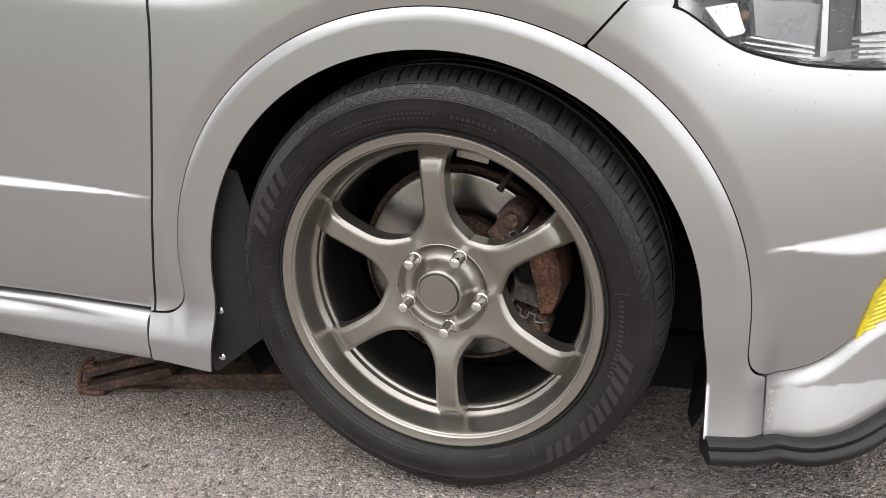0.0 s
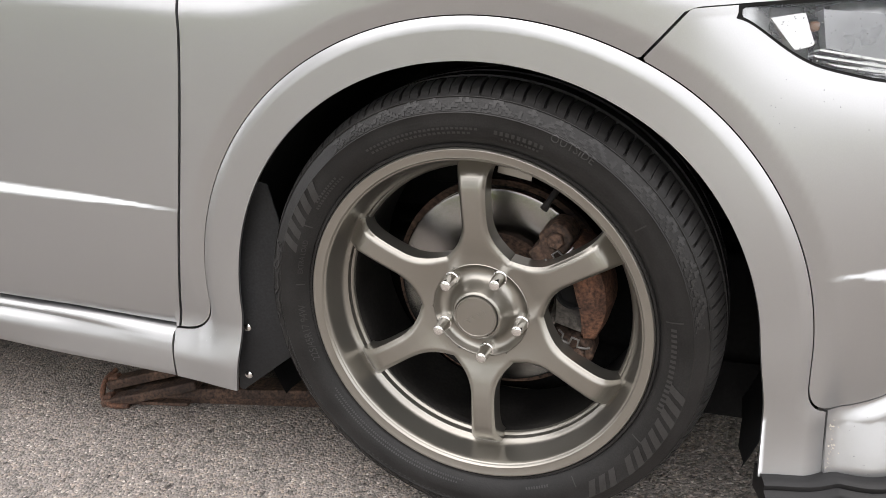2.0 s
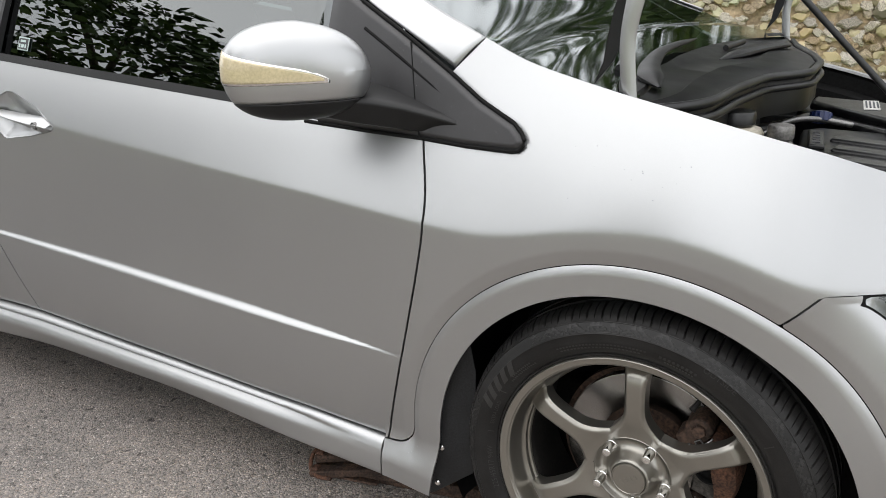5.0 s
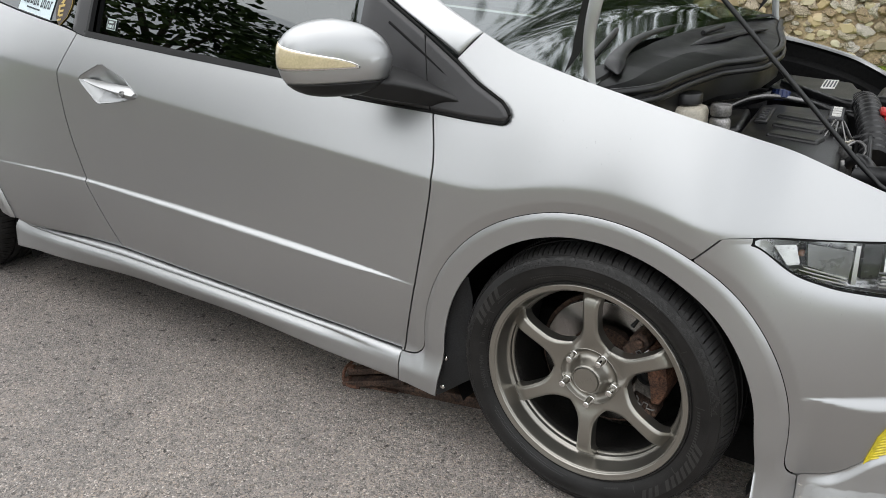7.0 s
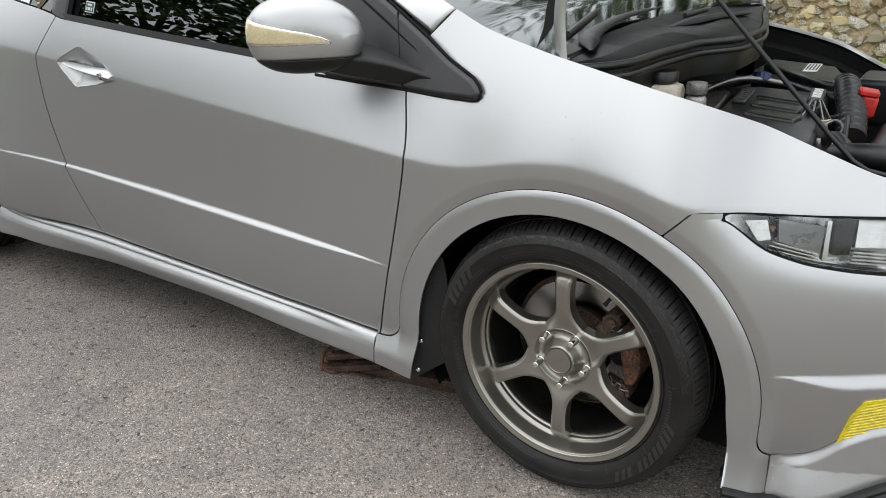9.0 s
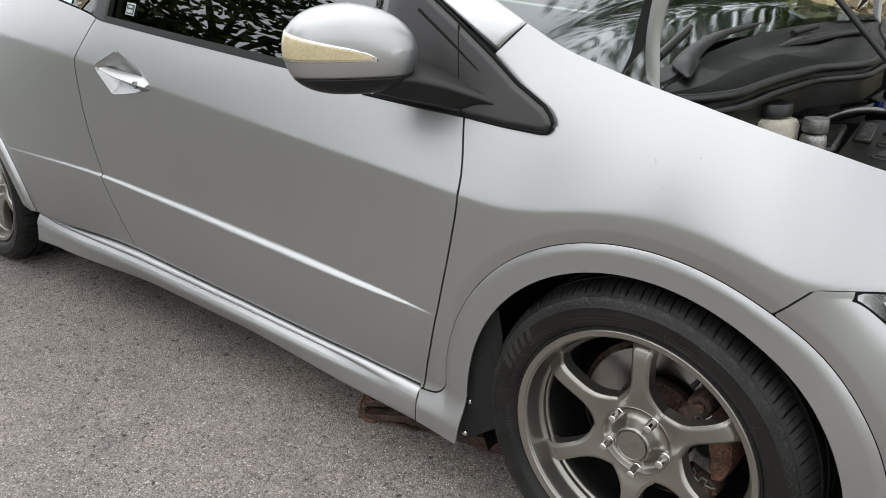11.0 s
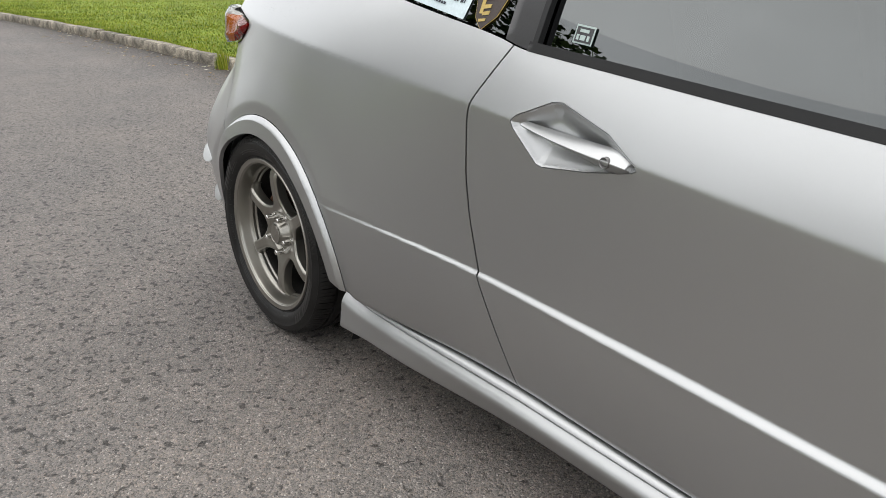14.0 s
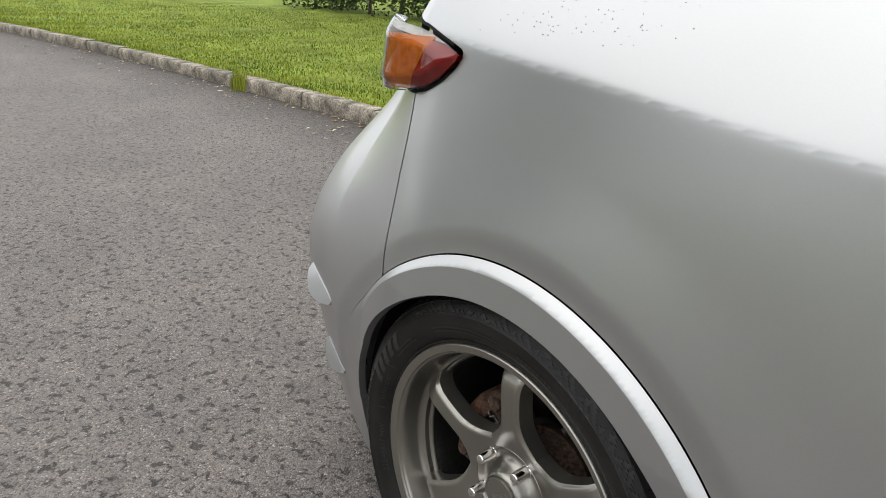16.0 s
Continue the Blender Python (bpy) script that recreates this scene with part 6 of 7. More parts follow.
tube("bracket_wire", curve_points([(0.345, 0.50, 0.72), (0.37, 0.53, 0.735), (0.395, 0.48, 0.73), (0.385, 0.42, 0.71), (0.405, 0.37, 0.70)], 8), 0.004, STEEL, car, "bright metal pipe")
tube("bracket_wire", curve_points([(0.36, 0.56, 0.735), (0.39, 0.55, 0.745), (0.40, 0.48, 0.735), (0.41, 0.40, 0.71)], 8), 0.005, HOSE, car, "thin black pipe")
# air box, label, corrugated hose, red cap
def slab(name, outline, z0, z1, material, label, bevel):
    bm = bmesh.new()
    lo, hi = [bm.verts.new((x, y, z0)) for x, y in outline], [bm.verts.new((x, y, z1)) for x, y in outline]
    n = len(outline)
    bm.faces.new(lo)
    bm.faces.new(hi[::-1])
    for i in range(n):
        bm.faces.new((lo[i], lo[(i + 1) % n], hi[(i + 1) % n], hi[i]))
    return part(name, bm, material, car, label, bevel=bevel, segs=3)


slab("air_box", [(0.06, 1.26), (0.30, 1.16), (0.345, 0.98), (0.345, 0.80), (0.28, 0.82), (0.155, 0.97), (0.06, 1.12)], 0.60, 0.745, ENGINE_BLACK, "black air box with a white label", 0.012)
slab("air_box_lid", [(0.09, 1.22), (0.28, 1.13), (0.32, 0.98), (0.32, 0.85), (0.28, 0.86), (0.175, 0.99), (0.09, 1.12)], 0.735, 0.765, ENGINE_BLACK, "black air box lid", 0.010)
box("box_label", (0.034, 0.15, 0.002), pose(0.228, 1.065, 0.767, 0, 0, 4), WHITE_LABEL, car, "white printed label", bevel=0)
for k in range(4):
    box("label_bar", (0.004, 0.11, 0.001), pose(0.217 + 0.008 * k, 1.065, 0.7685, 0, 0, 4), INK, car, bevel=0)
pts = curve_points([(0.325, 0.94, 0.745), (0.345, 0.85, 0.757), (0.370, 0.71, 0.752), (0.394, 0.59, 0.735), (0.410, 0.49, 0.705)], 12)
tube("intake_hose", pts, [(0.030, 0.030, 0.021)[k % 3] for k in range(len(pts))], HOSE, car, "black corrugated intake hose", sides=20)
tube("coolant_hose", curve_points([(0.40, 0.36, 0.70), (0.46, 0.33, 0.715), (0.53, 0.34, 0.71), (0.62, 0.40, 0.66)], 8), 0.024, HOSE, car, "black coolant hose", sides=14)
tube("coolant_hose", curve_points([(0.36, 0.42, 0.70), (0.39, 0.40, 0.73), (0.42, 0.36, 0.72), (0.44, 0.36, 0.67)], 8), 0.011, HOSE, car, "thin black hose", sides=10)
box("red_cap", (0.034, 0.04, 0.05), pose(0.412, 0.68, 0.745, 0, 8, 10), RED_PLASTIC, car, "red plastic cap", bevel=0.008)
box("red_cap", (0.040, 0.046, 0.014), pose(0.411, 0.68, 0.774, 0, 8, 10), RED_PLASTIC, car, "red plastic cap", bevel=0.004)
bm = bmesh.new()
lathe(bm, [(0.016, 0), (0.024, 0.003), (0.024, 0.022), (0.016, 0.025)], 32, lambda k, j, r, y: (r * (0.93 if k % 2 else 1), y))
ob = part("blue_ring", bm, BLUE, car, "blue ribbed ring")
ob.matrix_basis = pose(0.135, 0.90, 0.745, 70, 0, 0)
tube("fuel_pipe", curve_points([(0.03, 0.70, 0.74), (0.08, 0.80, 0.76), (0.13, 0.88, 0.755), (0.20, 0.92, 0.74)], 8), 0.007, STEEL, car, "bright metal pipe")
tube("wiring_loom", curve_points([(-0.05, 0.55, 0.74), (0.02, 0.68, 0.752), (0.06, 0.82, 0.745), (0.10, 1.0, 0.74)], 8), 0.012, HOSE, car, "black wiring loom")
box("coil_cover", (0.09, 0.24, 0.05), pose(0.075, 0.62, 0.715, 0, -10, 8), ENGINE_BLACK, car, "black coil cover", bevel=0.01)
box("bright_bracket", (0.05, 0.045, 0.03), pose(0.155, 0.34, 0.735), CHROME, car, "bright metal bracket", bevel=0.008)
box("front_duct", (0.16, 0.30, 0.08), pose(0.52, 0.55, 0.665, 0, 8, 0), ENGINE_BLACK, car, "black intake duct", bevel=0.02, segs=3)
box("fuse_box", (0.20, 0.18, 0.12), pose(0.45, 1.05, 0.70), ENGINE_BLACK, car, "black fuse box", bevel=0.015, segs=3)

# cowl, seal and wipers
cowl_front = smoothed([0.08, 0.12, 0.2, 0.36, 0.57, 0.63, 0.68, 0.9, 1.07, 1.4, 1.67], [-0.05, 0.0, 0.03, 0.03, 0.05, 0.09, 0.115, 0.11, 0.08, 0.0, -0.05], 0.02)
bm = bmesh.new()
rows = []
for y in np.linspace(0.085, 1.665, 60):
    xb, xf = -0.07 - 0.145 * (1 - ((y - 0.875) / 0.79) ** 2), float(cowl_front(y)) + 0.01
    rise_mid = 0.012 + 0.012 * (1 - ((y - 0.875) / 0.79) ** 2)
    rows.append([bm.verts.new((xb + (xf - xb) * t, y, z + rise_mid)) for t, z in ((0, 0.890), (0.30, 0.884), (0.34, 0.876), (0.62, 0.868), (0.66, 0.874), (0.90, 0.862), (0.97, 0.856), (1.0, 0.84), (1.0, 0.78))])
for a, b in zip(rows, rows[1:]):
    for k in range(8):
        bm.faces.new((a[k], b[k], b[k + 1], a[k + 1]))
part("cowl", bm, COWL, car, "black plastic cowl under the windscreen, streaked with wet")
for dz, dx, rad, name in ((0.864, 0.012, 0.008, "upper"), (0.842, 0.016, 0.007, "lower")):
    tube("bay_seal", [(float(cowl_front(y)) + dx, y, dz + 0.014) for y in np.linspace(0.095, 1.65, 60)], rad, HOSE, car, "black rubber bay seal", sides=10)
for pts in ([(-0.040, 0.190, 0.902), (-0.080, 0.270, 0.914), (-0.120, 0.42, 0.922), (-0.150, 0.62, 0.930), (-0.155, 0.90, 0.934)], [(-0.06, 0.72, 0.900), (-0.03, 0.90, 0.905), (0.0, 1.06, 0.905), (0.02, 1.2, 0.90)]):
    bm = bmesh.new()
    L = curve_points(pts, 6)
    add_tube(bm, [tuple(q) for q in L], [0.022 * min(1.0, 0.12 + 5.0 * k / len(L), 1.15 - 0.75 * k / len(L), 0.1 + 4.0 * (len(L) - 1 - k) / len(L)) for k in range(len(L))], 12)
    for q, c in zip(bm.verts, [c for c in L for _ in range(12)]):
        q.co.z = c.z - 0.004 + (q.co.z - c.z) * 0.5
    wip = part("wiper", bm, BLACK_PLASTIC, car, "black wiper arm")
    tube("blade", [Vector(pts[1]) + Vector((-0.06, 0.02, 0.002)), Vector(pts[-2]) + Vector((-0.08, 0.02, 0.006))], 0.007, HOSE, wip, "black wiper blade")
# hinges, prop and bonnet
for y, s in ((0.095, 1), (1.655, -1)):
    hinge = strip("bonnet_hinge", [(-0.064, y, 0.876), (-0.072, y, 0.93), (-0.074, y, 0.98), (-0.066, y, 1.04), (-0.048, y + 0.01 * s, 1.14), (-0.02, y + 0.02 * s, 1.28)],
                  [(-0.044, y, 0.872), (-0.050, y, 0.93), (-0.052, y, 0.98), (-0.040, y, 1.04), (-0.018, y + 0.01 * s, 1.14), (0.012, y + 0.02 * s, 1.30)], PAINT, car, 0.006, label="silver painted bonnet hinge")
    bm = bmesh.new()
    plate(bm, [(-0.118, 0.908), (-0.104, 0.945), (-0.098, 0.985), (-0.088, 1.03), (-0.070, 1.13), (-0.048, 1.13), (-0.066, 1.03), (-0.072, 0.985), (-0.088, 0.945)], Matrix.Translation((0, y + 0.012 * s, 0)), 0.003)
    part("hinge_web", bm, BLACK_PLASTIC, hinge, "dark hinge plate")
tube("bonnet_prop", [(0.500, 0.262, 0.700), (0.470, 0.25, 0.708), (0.445, 0.25, 0.722), (0.40, 0.25, 0.765), (0.135, 0.25, 1.040), (-0.04, 0.262, 1.22), (-0.10, 0.30, 1.34)], 0.0048, HOSE, car, "black bonnet prop rod")
bm = bmesh.new()
rows = []
for t in np.linspace(0, 1, 16):
    row = []
    for k in range(21):
        v = k / 20
        half = 0.77 - 0.06 * t
        y = 0.875 + half * (2 * v - 1)
        c = 1 - (2 * v - 1) ** 2
        row.append(bm.verts.new((-0.16 + 0.52 * t + 0.03 * c, y, 1.30 + 0.66 * t + 0.03 * c - 0.06 * t * t)))
    rows.append(row)
for a, b in zip(rows, rows[1:]):
    for k in range(20):
        bm.faces.new((a[k], b[k], b[k + 1], a[k + 1]))
ob = part("bonnet", bm, PAINT, car, "silver bonnet raised on its prop")
so = ob.modifiers.new("thickness", "SOLIDIFY")
so.thickness = 0.02
bonnet = ob
bm = bmesh.new()
rows = []
for t in np.linspace(0.03, 0.97, 12):
    half = 0.74 - 0.06 * t
    rows.append([bm.verts.new((-0.12 + 0.52 * t + 0.03 * (1 - (2 * k / 16 - 1) ** 2), 0.875 + half * (2 * k / 16 - 1), 1.275 + 0.66 * t + 0.03 * (1 - (2 * k / 16 - 1) ** 2) - 0.06 * t * t)) for k in range(17)])
for a, b in zip(rows, rows[1:]):
    for k in range(16):
        bm.faces.new((a[k], b[k], b[k + 1], a[k + 1]))
ob = part("bonnet_liner", bm, DARK, bonnet, "black felt liner under the bonnet")
so = ob.modifiers.new("thickness", "SOLIDIFY")
so.thickness = 0.012

# the far side of the car repeats the near one
for name in ("door", "front_wing", "rear_quarter", "wheel_arch_trim", "wheel_arch_trim.001", "side_skirt", "wheel_arch_liner", "wheel_arch_liner.001", "inner_wing", "inner_shell", "windscreen_pillar", "roof_rail", "rear_pillar",
             "rear_side_window", "door_pillar", "door_window", "corner_panel", "front_bumper", "rear_bumper", "headlamp", "tail_lamp", "door_mirror", "wheel", "wheel.001"):
    ob = bpy.data.objects[name]
    twin = copy_thing(ob, ob.matrix_basis.copy())
    drop = -0.065 if name in ("front_wing", "inner_wing", "inner_shell") else 0.0
    twin.matrix_basis = Matrix.Translation((0, 1.75, drop)) @ Matrix.Diagonal((1, -1, 1, 1)) @ ob.matrix_basis


# ---- kerb, verge, wall, trees ----
def many(name, verts, faces, material, label="", kind="stuff", parent=None):
    me = bpy.data.meshes.new(name)
    me.from_pydata(verts.tolist() if hasattr(verts, "tolist") else verts, [], faces.tolist() if hasattr(faces, "tolist") else faces)
    me.materials.append(material)
    ob = new(name, me)
    if parent:
        ob.parent = parent
    if label or kind:
        tagged(ob, label, kind=kind)
    return ob


def island_tint(name, stops, rough=0.8, spec=0.2, through_light=0.0):
    """A colour that differs from piece to piece of one mesh."""
    m = bpy.data.materials.new(name)
    m.use_nodes = True
    n, l = m.node_tree.nodes, m.node_tree.links
    p = n["Principled BSDF"]
    g = n.new("ShaderNodeNewGeometry")
    r = ramp(n, l, g.outputs["Random Per Island"], stops)
    tc = n.new("ShaderNodeTexCoord")
    w = n.new("ShaderNodeTexNoise")
    w.inputs["Scale"].default_value, w.inputs["Detail"].default_value = 1.6, 5
    l.new(tc.outputs["Object"], w.inputs["Vector"])
    s = ramp(n, l, w.outputs[0], [(0.36, (0.55, 0.64, 0.52)), (0.62, (1.15, 1.12, 1.0))])
    mix = n.new("ShaderNodeMix")
    mix.data_type, mix.blend_type = "RGBA", "MULTIPLY"
    mix.inputs[0].default_value = 1
    l.new(r.outputs[0], mix.inputs[6])
    l.new(s.outputs[0], mix.inputs[7])
    l.new(mix.outputs[2], p.inputs["Base Color"])
    p.inputs["Roughness"].default_value = rough
    p.inputs["Specular IOR Level"].default_value = spec
    if through_light:
        p.inputs["Subsurface Weight"].default_value = 0.0
    return m


GRASS = island_tint("grass_blades", [(0.0, (0.09, 0.14, 0.016)), (0.45, (0.20, 0.26, 0.026)), (0.8, (0.31, 0.34, 0.04)), (1.0, (0.42, 0.37, 0.13))])
LEAF = island_tint("tree_leaves", [(0.0, (0.02, 0.045, 0.012)), (0.5, (0.04, 0.075, 0.018)), (1.0, (0.08, 0.12, 0.03))], 0.6, 0.3)
BARK = surface("bark", (0.10, 0.08, 0.06), 0.9, 0, 30, 0.3, 4, 0.3, 0.8, 0.01)
KERB = surface("weathered_kerb_stone", (0.30, 0.265, 0.21), 0.9, 0, 60, 0.3, 9, 0.42, 0.6, 0.004, per_piece=0.16)
MORTAR = surface("sandy_lime_mortar", (0.50, 0.39, 0.25), 0.95, 0, 55, 0.18, 5, 0.2, 0.8, 0.008)
LITTER = island_tint("dry_litter", [(0.0, (0.22, 0.14, 0.07)), (0.5, (0.36, 0.26, 0.15)), (0.85, (0.5, 0.45, 0.36)), (1.0, (0.75, 0.73, 0.70))])

# kerb stones, one by one
kerb = tagged(new("kerb"), "row of weathered grey kerb stones along the verge", kind="structure")
rng = random.Random(11)
kerb_meshes = []
for v in range(4):
    bm = bmesh.new()
    add_box(bm, (0.905, 0.125, 0.20), pose(0, 0.0625, 0.005))
    bmesh.ops.subdivide_edges(bm, edges=bm.edges[:], cuts=5, use_grid_fill=True)
    for q in bm.verts:
        if abs(q.co.x) < 0.44:
            d = noise.noise_vector((q.co.x * 7 + v * 9, q.co.y * 9, q.co.z * 9)) * 0.006
            q.co += Vector((0, d.y, d.z))
        if q.co.z > 0.10 and q.co.y < 0.01:
            q.co += Vector((0, 0.010, -0.009))
    ob = part("kerb_stone", bm, KERB, kerb)
    kerb_meshes.append(ob.data)
    bpy.data.objects.remove(ob)
x = -24.0
k = 0
while x < 14:
    a = math.atan2(kerb_y(x + 0.46) - kerb_y(x - 0.46), 0.92)
    ob = new("kerb_stone", kerb_meshes[rng.randrange(4)])
    ob.parent = kerb
    ob.matrix_basis = Matrix.Translation((x, kerb_y(x) + rng.uniform(-0.006, 0.006), rng.uniform(-0.006, 0.004))) @ Matrix.Rotation(a, 4, "Z") @ Matrix.Rotation(rng.uniform(-0.01, 0.01), 4, "Y")
    x += 0.915
    k += 1


def blades(name, places, h0, h1, w, material, label, seed, lean=0.5):
    """Grass blades as bent slivers."""
    r = np.random.RandomState(seed)
    n = len(places)
    P = np.asarray(places)
    a = r.uniform(0, 2 * np.pi, n)
    h = r.uniform(h0, h1, n)
    ww = r.uniform(0.6, 1.2, n) * w
    side = np.stack([np.cos(a), np.sin(a), 0 * a], 1) * ww[:, None]
    tilt = np.stack([-np.sin(a), np.cos(a), 0 * a], 1) * (h * r.uniform(-lean, lean, n))[:, None]
    up = np.stack([0 * a, 0 * a, h], 1)
    v = np.stack([P - side, P + side, P + side * 0.7 + up * 0.6 + tilt * 0.4, P - side * 0.7 + up * 0.6 + tilt * 0.4, P + up + tilt], 1).reshape(-1, 3)
    b = np.arange(n)[:, None] * 5
    faces = [tuple(f) for f in (b + np.array([[0, 1, 2, 3]])).tolist()] + [tuple(f) for f in (b + np.array([[3, 2, 4]])).tolist()]
    return many(name, v, faces, material, label)


r = np.random.RandomState(2)
pts = []
for _ in range(75000):
    x = -22 + 19.5 * r.rand() ** 0.8
    y = kerb_y(x) + 0.11 + 6.0 * r.rand() ** 1.7
    pts.append((x, y, verge_z(x, y) - 0.005))
for _ in range(9000):
    x = r.uniform(-2.5, 5)
    y = r.uniform(2.4, 3.75)
    pts.append((x, y, verge_z(x, y) - 0.005))
blades("grass", pts, 0.012, 0.036, 0.006, GRASS, "short sunlit grass of the verge", 4)
pts = [(-8.03 + r.normal() * 0.05, 2.20 + r.normal() * 0.025, 0) for _ in range(260)]
tuft = blades("grass_tuft", pts, 0.08, 0.20, 0.004, GRASS, "tuft of weeds growing against the kerb", 6, 0.35)
tagged(tuft, category="weed", kind="")
# litter along the gutter
v, f = [], []
for i in range(420):
    x = -13 + 9.5 * r.rand()
    y = kerb_y(x) - 0.03 - 0.5 * r.rand() ** 2.2
    a, ln, wd = r.uniform(0, 6.28), r.uniform(0.006, 0.035), r.uniform(0.003, 0.012)
    c, s = math.cos(a), math.sin(a)
    z = 0.004
    b = len(v)
    for dx, dy, dz in ((-ln, 0, 0), (0, -wd, 0.004), (ln, 0, 0.002), (0, wd, 0.006)):
        v.append((x + dx * c - dy * s, y + dx * s + dy * c, z + dz))
    f.append((b, b + 1, b + 2, b + 3))
many("leaf_litter", v, f, LITTER, "dry twigs and leaf scraps in the gutter")

# flint wall
def flint_material():
    m = bpy.data.materials.new("flint")
    m.use_nodes = True
    n, l = m.node_tree.nodes, m.node_tree.links
    p = n["Principled BSDF"]
    info = n.new("ShaderNodeObjectInfo")
    tc = n.new("ShaderNodeTexCoord")
    t = n.new("ShaderNodeTexNoise")
    t.inputs["Scale"].default_value, t.inputs["Detail"].default_value = 16, 6
    l.new(tc.outputs["Object"], t.inputs["Vector"])
    base = ramp(n, l, info.outputs["Random"], [(0.0, (0.46, 0.38, 0.26)), (0.3, (0.62, 0.58, 0.50)), (0.55, (0.40, 0.29, 0.16)), (0.8, (0.66, 0.63, 0.58)), (1.0, (0.22, 0.18, 0.14))])
    core = ramp(n, l, t.outputs[0], [(0.43, (0.10, 0.09, 0.09)), (0.48, (0.75, 0.72, 0.68)), (0.53, (1.15, 1.13, 1.08))])
    mix = n.new("ShaderNodeMix")
    mix.data_type, mix.blend_type = "RGBA", "MULTIPLY"
    mix.inputs[0].default_value = 1
    l.new(base.outputs[0], mix.inputs[6])
    l.new(core.outputs[0], mix.inputs[7])
    l.new(mix.outputs[2], p.inputs["Base Color"])
    p.inputs["Roughness"].default_value = 0.6
    b = n.new("ShaderNodeBump")
    b.inputs["Strength"].default_value, b.inputs["Distance"].default_value = 0.6, 0.006
    l.new(t.outputs[0], b.inputs["Height"])
    l.new(b.outputs[0], p.inputs["Normal"])
    return m


FLINT = flint_material()
WY = 3.75
bm = bmesh.new()
add_box(bm, (14.0, 0.40, 1.35), pose(1.5, WY + 0.22, 0.575))
bmesh.ops.subdivide_edges(bm, edges=[e for e in bm.edges if abs(e.verts[0].co.x - e.verts[1].co.x) > 1], cuts=80)
bmesh.ops.subdivide_edges(bm, edges=[e for e in bm.edges if abs(e.verts[0].co.z - e.verts[1].co.z) > 1], cuts=16)
for q in bm.verts:
    if q.co.y < WY + 0.1:
        q.co.y += 0.03 * noise.noise((q.co.x * 3, q.co.z * 3, 1)) + 0.012 * noise.noise((q.co.x * 11, q.co.z * 11, 5))
wall = tagged(part("wall_flint", bm, MORTAR), "old garden wall of flints set in sandy mortar", kind="structure")
flints = []
for s in range(10):
    bm = bmesh.new()
    bmesh.ops.create_icosphere(bm, subdivisions=2, radius=1)
    for q in bm.verts:
        d = 1 + 0.55 * noise.noise(q.co * 1.3 + Vector((s * 7, 0, 0))) + 0.25 * noise.noise(q.co * 3.1 + Vector((0, s * 5, 0)))
        q.co = Vector((q.co.x * 1.35, q.co.y * 0.8, q.co.z * 0.85)) * d
    bmesh.ops.bisect_plane(bm, geom=bm.verts[:] + bm.edges[:] + bm.faces[:], plane_co=(0, -0.55, 0), plane_no=(0.2 * (s % 3 - 1), -1, 0.15), clear_outer=True)
    bmesh.ops.holes_fill(bm, edges=bm.edges[:])
    ob = part("flint", bm, FLINT, wall)
    flints.append(ob.data)
    bpy.data.objects.remove(ob)
rng = random.Random(21)
taken, count, rest_v, rest_f = [], 0, [], []
for _ in range(16000):
    x, z = rng.uniform(-5.3, 8.3), rng.uniform(0.05, 1.22)
    size = rng.choice((0.018, 0.024, 0.030, 0.040))
    if any((x - a) ** 2 + (z - b) ** 2 < (size * 1.1 + c * 1.1) ** 2 for a, b, c in taken[-1200:]):
        continue
    taken.append((x, z, size))
    m = Matrix.Translation((x, WY + 0.012, z)) @ Matrix.Rotation(rng.uniform(-0.6, 0.6), 4, "Y") @ Matrix.Scale(size, 4)
    if -0.9 < x < 0.9 and 0.45 < z < 1.1 and count < 300:
        ob = new("flint", rng.choice(flints))
        ob.parent = wall
        ob.matrix_basis = m
        count += 1
    else:
        me = rng.choice(flints)
        b = len(rest_v)
        rest_v += [tuple(m @ q.co) for q in me.vertices]
        rest_f += [tuple(b + i for i in pl.vertices) for pl in me.polygons]
FLINT_FAR = island_tint("far_flint", [(0.0, (0.46, 0.36, 0.23)), (0.3, (0.64, 0.57, 0.45)), (0.55, (0.18, 0.14, 0.115)), (0.75, (0.52, 0.41, 0.27)), (1.0, (0.72, 0.67, 0.58))], 0.6)
ob = many("flint_bulk", rest_v, rest_f, FLINT_FAR, "more flints of the wall", "stuff", wall)


# trees, for the most part seen mirrored in the glass and paint
def crown(rng, clumps, leaves, size, squash=0.8):
    """Many small leaves round the ends of the limbs."""
    V, F = [], []
    for cx, cy, cz, cr in clumps:
        for _ in range(leaves):
            d = Vector((rng.gauss(0, 1), rng.gauss(0, 1), rng.gauss(0, 1)))
            d.normalize()
            rad = cr * rng.random() ** 0.4
            c = Vector((cx, cy, cz)) + Vector((d.x, d.y, d.z * squash)) * rad
            a = Vector((rng.gauss(0, 1), rng.gauss(0, 1), rng.gauss(0, 0.6))).normalized() * size * rng.uniform(0.6, 1.3)
            b = a.cross(Vector((rng.gauss(0, 1), rng.gauss(0, 1), rng.gauss(0, 1)))).normalized() * a.length * 0.55
            k = len(V)
            V += [tuple(c - a), tuple(c + b), tuple(c + a), tuple(c - b)]
            F.append((k, k + 1, k + 2, k + 3))
    return V, F


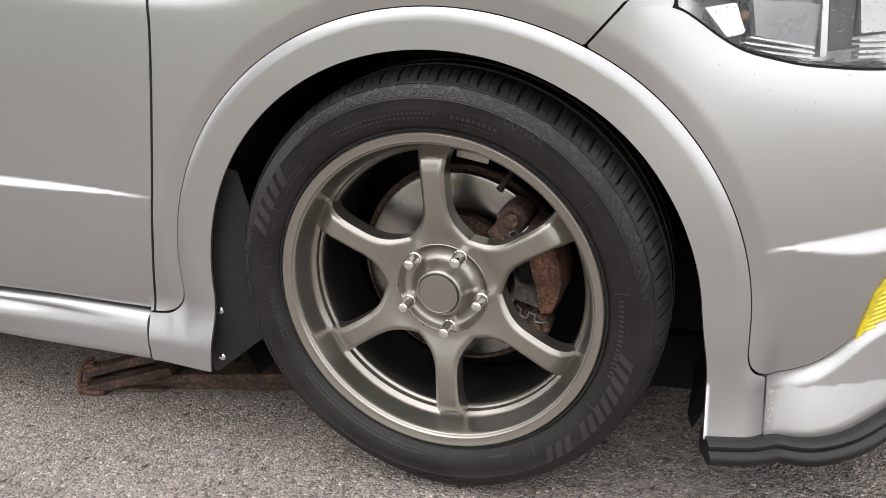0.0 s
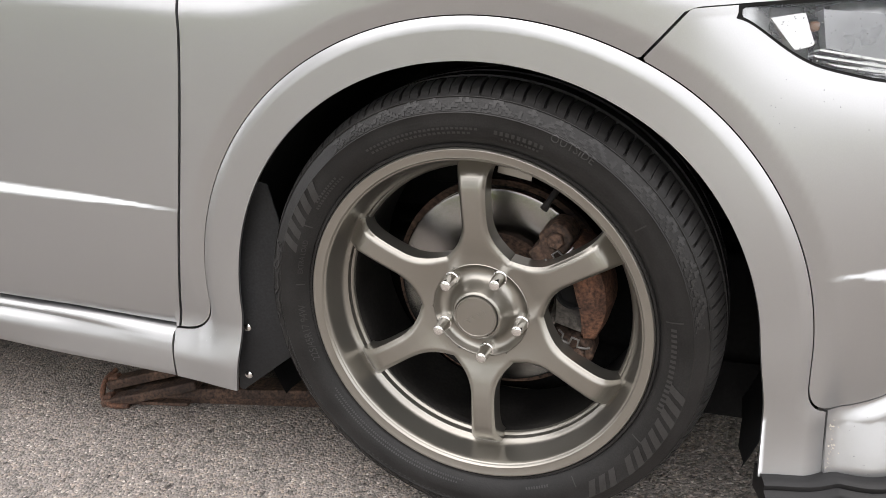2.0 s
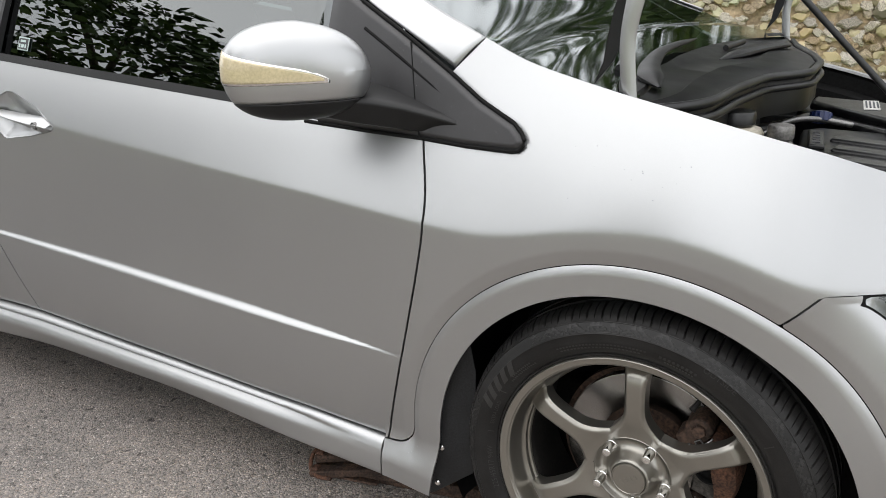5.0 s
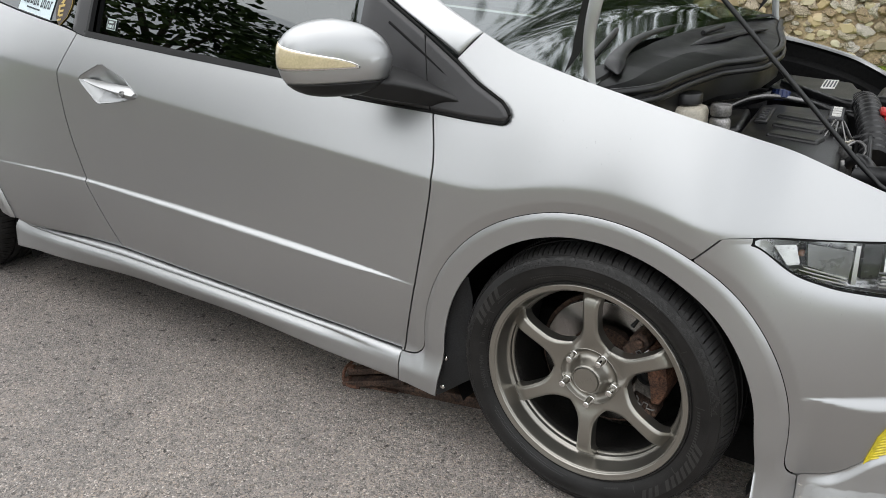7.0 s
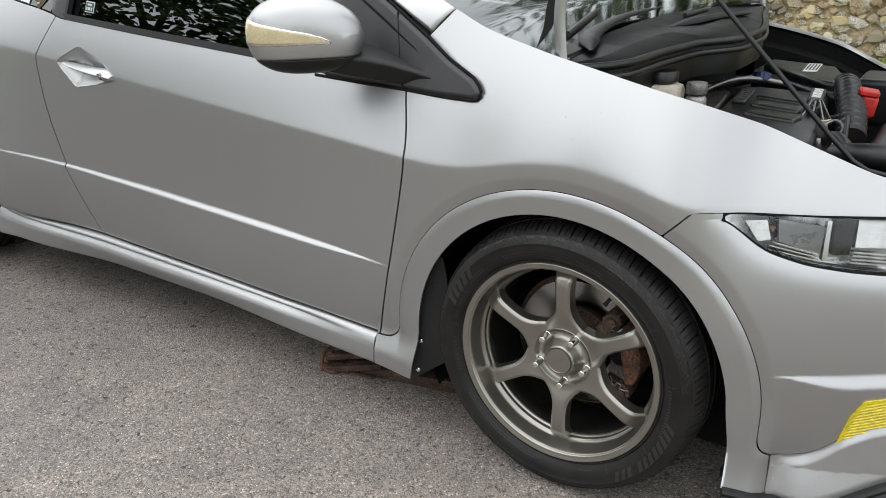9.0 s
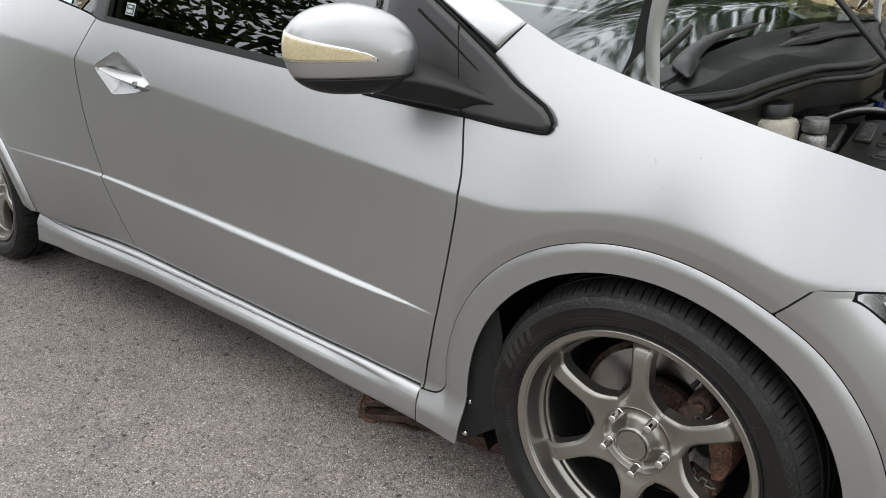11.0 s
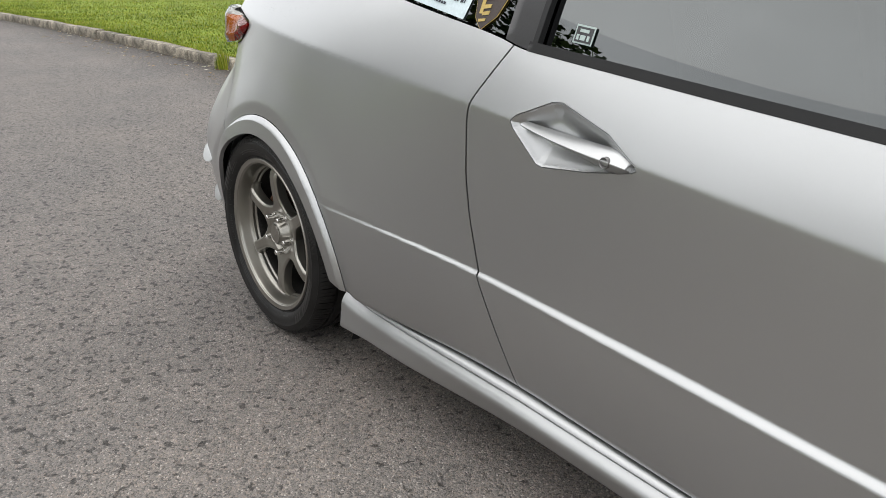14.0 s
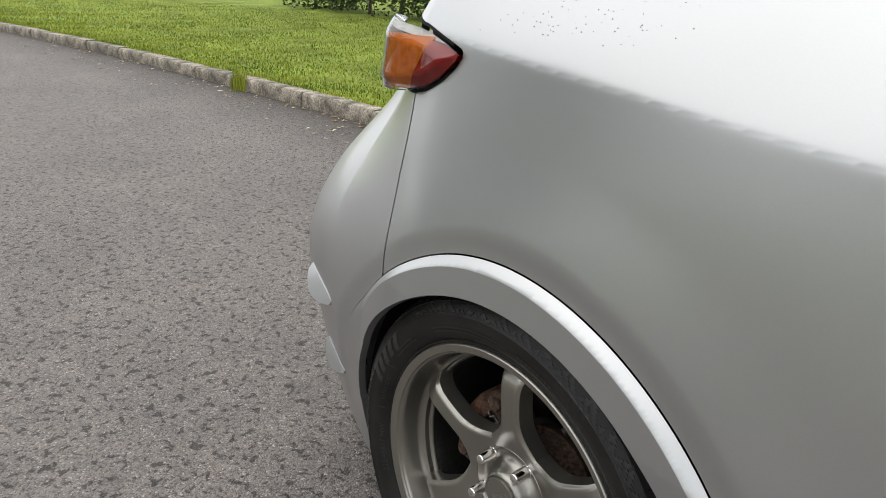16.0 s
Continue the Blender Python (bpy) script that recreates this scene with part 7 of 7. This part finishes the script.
def tree(height, spread, seed, leaves=330):
    rng = random.Random(seed)
    ob = tagged(new("tree"), "leafy broad tree standing on the far verge", "tree", "trees along the far verge")
    bm = bmesh.new()
    add_tube(bm, curve_points([(0, 0, -0.1), (0.05, 0.03, height * 0.2), (-0.05, 0.1, height * 0.45), (0.1, 0, height * 0.8)], 5), [0.24 - 0.013 * k for k in range(16)], 10)
    clumps = []
    for k in range(16):
        a, h = rng.uniform(0, 6.28), rng.uniform(0.32, 0.92)
        rr = spread * rng.uniform(0.25, 0.9) * (1.1 - abs(h - 0.5))
        tip = Vector((rr * math.cos(a), rr * math.sin(a), height * h))
        root = Vector((0, 0, height * max(0.18, h - 0.25)))
        add_tube(bm, [root, root.lerp(tip, 0.5) + Vector((0, 0, 0.15)), tip], [0.09, 0.06, 0.025], 6)
        clumps.append((*tip, rng.uniform(0.7, 1.35) * spread * 0.34))
    part("trunk", bm, BARK, ob)
    V, F = crown(rng, clumps, leaves, 0.11)
    many("crown", V, F, LEAF, "", "", ob)
    return ob


t1, t2 = tree(9.0, 3.6, 1, 520), tree(7.0, 3.2, 2)
t1.matrix_basis, t2.matrix_basis = Matrix.Translation((-12.2, -7.6, 0)) @ Matrix.Diagonal((1.2, 1.2, 0.94, 1)), Matrix.Translation((-24, -6.8, 0)) @ Matrix.Scale(0.9, 4)
for src, x, y, s, a in ((t1, -20, -11.5, 0.8, 1.0), (t2, -17.5, -8.4, 0.75, 2.0)):
    copy_thing(src, Matrix.Translation((x, y, 0)) @ Matrix.Rotation(a, 4, "Z") @ Matrix.Scale(s, 4))


copy_thing(t2, Matrix.Translation((-4.3, -11.4, 0)) @ Matrix.Rotation(0.7, 4, "Z") @ Matrix.Diagonal((0.85, 0.85, 1.28, 1)))
# two behind the wall for reflections; the third is added to shade the verge
for src, x, y, s, a in ((t2, -1.7, 9.2, 0.84, 2.2), (t1, 3.2, 9.0, 0.8, 0.4), (t1, -10.8, 8.6, 0.85, 1.5)):
    tagged(copy_thing(src, Matrix.Translation((x, y, 0.1)) @ Matrix.Rotation(a, 4, "Z") @ Matrix.Scale(s, 4)), "leafy broad tree out of view, mirrored in the glass or added to shade the verge", "tree", "trees behind the wall")


def hedge(name, x0, x1, y, depth, height, n, seed, label, size=0.10):
    rng = random.Random(seed)
    ob = tagged(new(name), label, "hedge")
    V, F = [], []
    step = 0.45
    clumps = [(x0 + step * k, y + rng.uniform(-0.2, 0.2), height * rng.uniform(0.3, 0.75), depth * rng.uniform(0.7, 1.1)) for k in range(int((x1 - x0) / step))]
    V, F = crown(rng, clumps, n, size, 0.9 * height / (2 * depth))
    many("leaves", V, F, LEAF, "", "", ob)
    for k in range(8):
        xx = x0 + (x1 - x0) * (k + 0.5) / 8
        tube("stem", [(xx, y, -0.05), (xx + 0.08, y, height * 0.35), (xx - 0.05, y + 0.1, height * 0.7)], [0.04, 0.03, 0.015], BARK, ob)
    return ob


# unseen hedge, added this tall to block low sky from flank and underside
hedge("hedge", -34, 24, -13.5, 1.5, 4.2, 110, 8, "dark leafy hedge added out of view across the road to darken the car's flank")
hedge("hedge", -5.0, 9.0, 6.0, 1.2, 3.3, 420, 12, "tall leafy hedge behind the flint wall", 0.07)
hedge("shrub", -18.0, -9.5, 8.6, 1.1, 2.0, 1100, 9, "dark green shrub at the back of the verge", 0.045)

# rusty jack lying under the sill
jack = tagged(new("scissor_jack"), "rusty folded steel jack lying on the asphalt under the sill", "jack")
m = pose(-0.735, 0.088, 0.0, 0, 0, 11.6)
bm = bmesh.new()
sec = [(0.014, 0.001), (0.014, 0.015), (0.001, 0.015), (-0.001, 0.018), (0.008, 0.030), (0.052, 0.030), (0.060, 0.022), (0.060, 0.001)]
rows = []
for x, dz in ((0.035, 0.0), (0.075, 0.0), (0.10, 0.004), (0.46, 0.010), (0.52, 0.010)):
    rows.append([bm.verts.new(m @ Vector((x, y, z + (dz if z > 0.01 else 0)))) for y, z in sec])
for a, b in zip(rows, rows[1:]):
    for i in range(8):
        bm.faces.new((a[i], a[(i + 1) % 8], b[(i + 1) % 8], b[i]))
bm.faces.new(rows[0])
bm.faces.new(rows[-1][::-1])
part("base_channel", bm, RUST_DARK, jack, bevel=0.001)
tube("end_loop", [m @ Vector(q) for q in curve_points([(0.030, -0.010, 0.006), (-0.005, -0.010, 0.006), (-0.030, 0.006, 0.014), (-0.036, 0.03, 0.032), (-0.030, 0.060, 0.040)], 6)], 0.005, RUST, jack, "bent rusty end loop")
for y, z0 in ((0.006, 0.012), (0.034, 0.036)):
    box("arm", (0.20, 0.030, 0.018), m @ Matrix.Translation((0.070, y, z0 + 0.014)) @ Matrix.Rotation(radians(-14), 4, "Y"), RUST_DARK, jack, "rusty folded arm", bevel=0.003)
    box("arm_end", (0.020, 0.018, 0.020), m @ Matrix.Translation((-0.016, y, z0 - 0.002)) @ Matrix.Rotation(radians(-14), 4, "Y"), RUST, jack, "rusty arm end", bevel=0.003)
box("base_plate", (0.17, 0.075, 0.006), m @ pose(0.055, 0.036, 0.006), RUST_DARK, jack, bevel=0.002)
tube("screw", [m @ Vector((0.06, 0.03, 0.018)), m @ Vector((0.50, 0.03, 0.022))], 0.006, RUST_DARK, jack, "threaded screw")
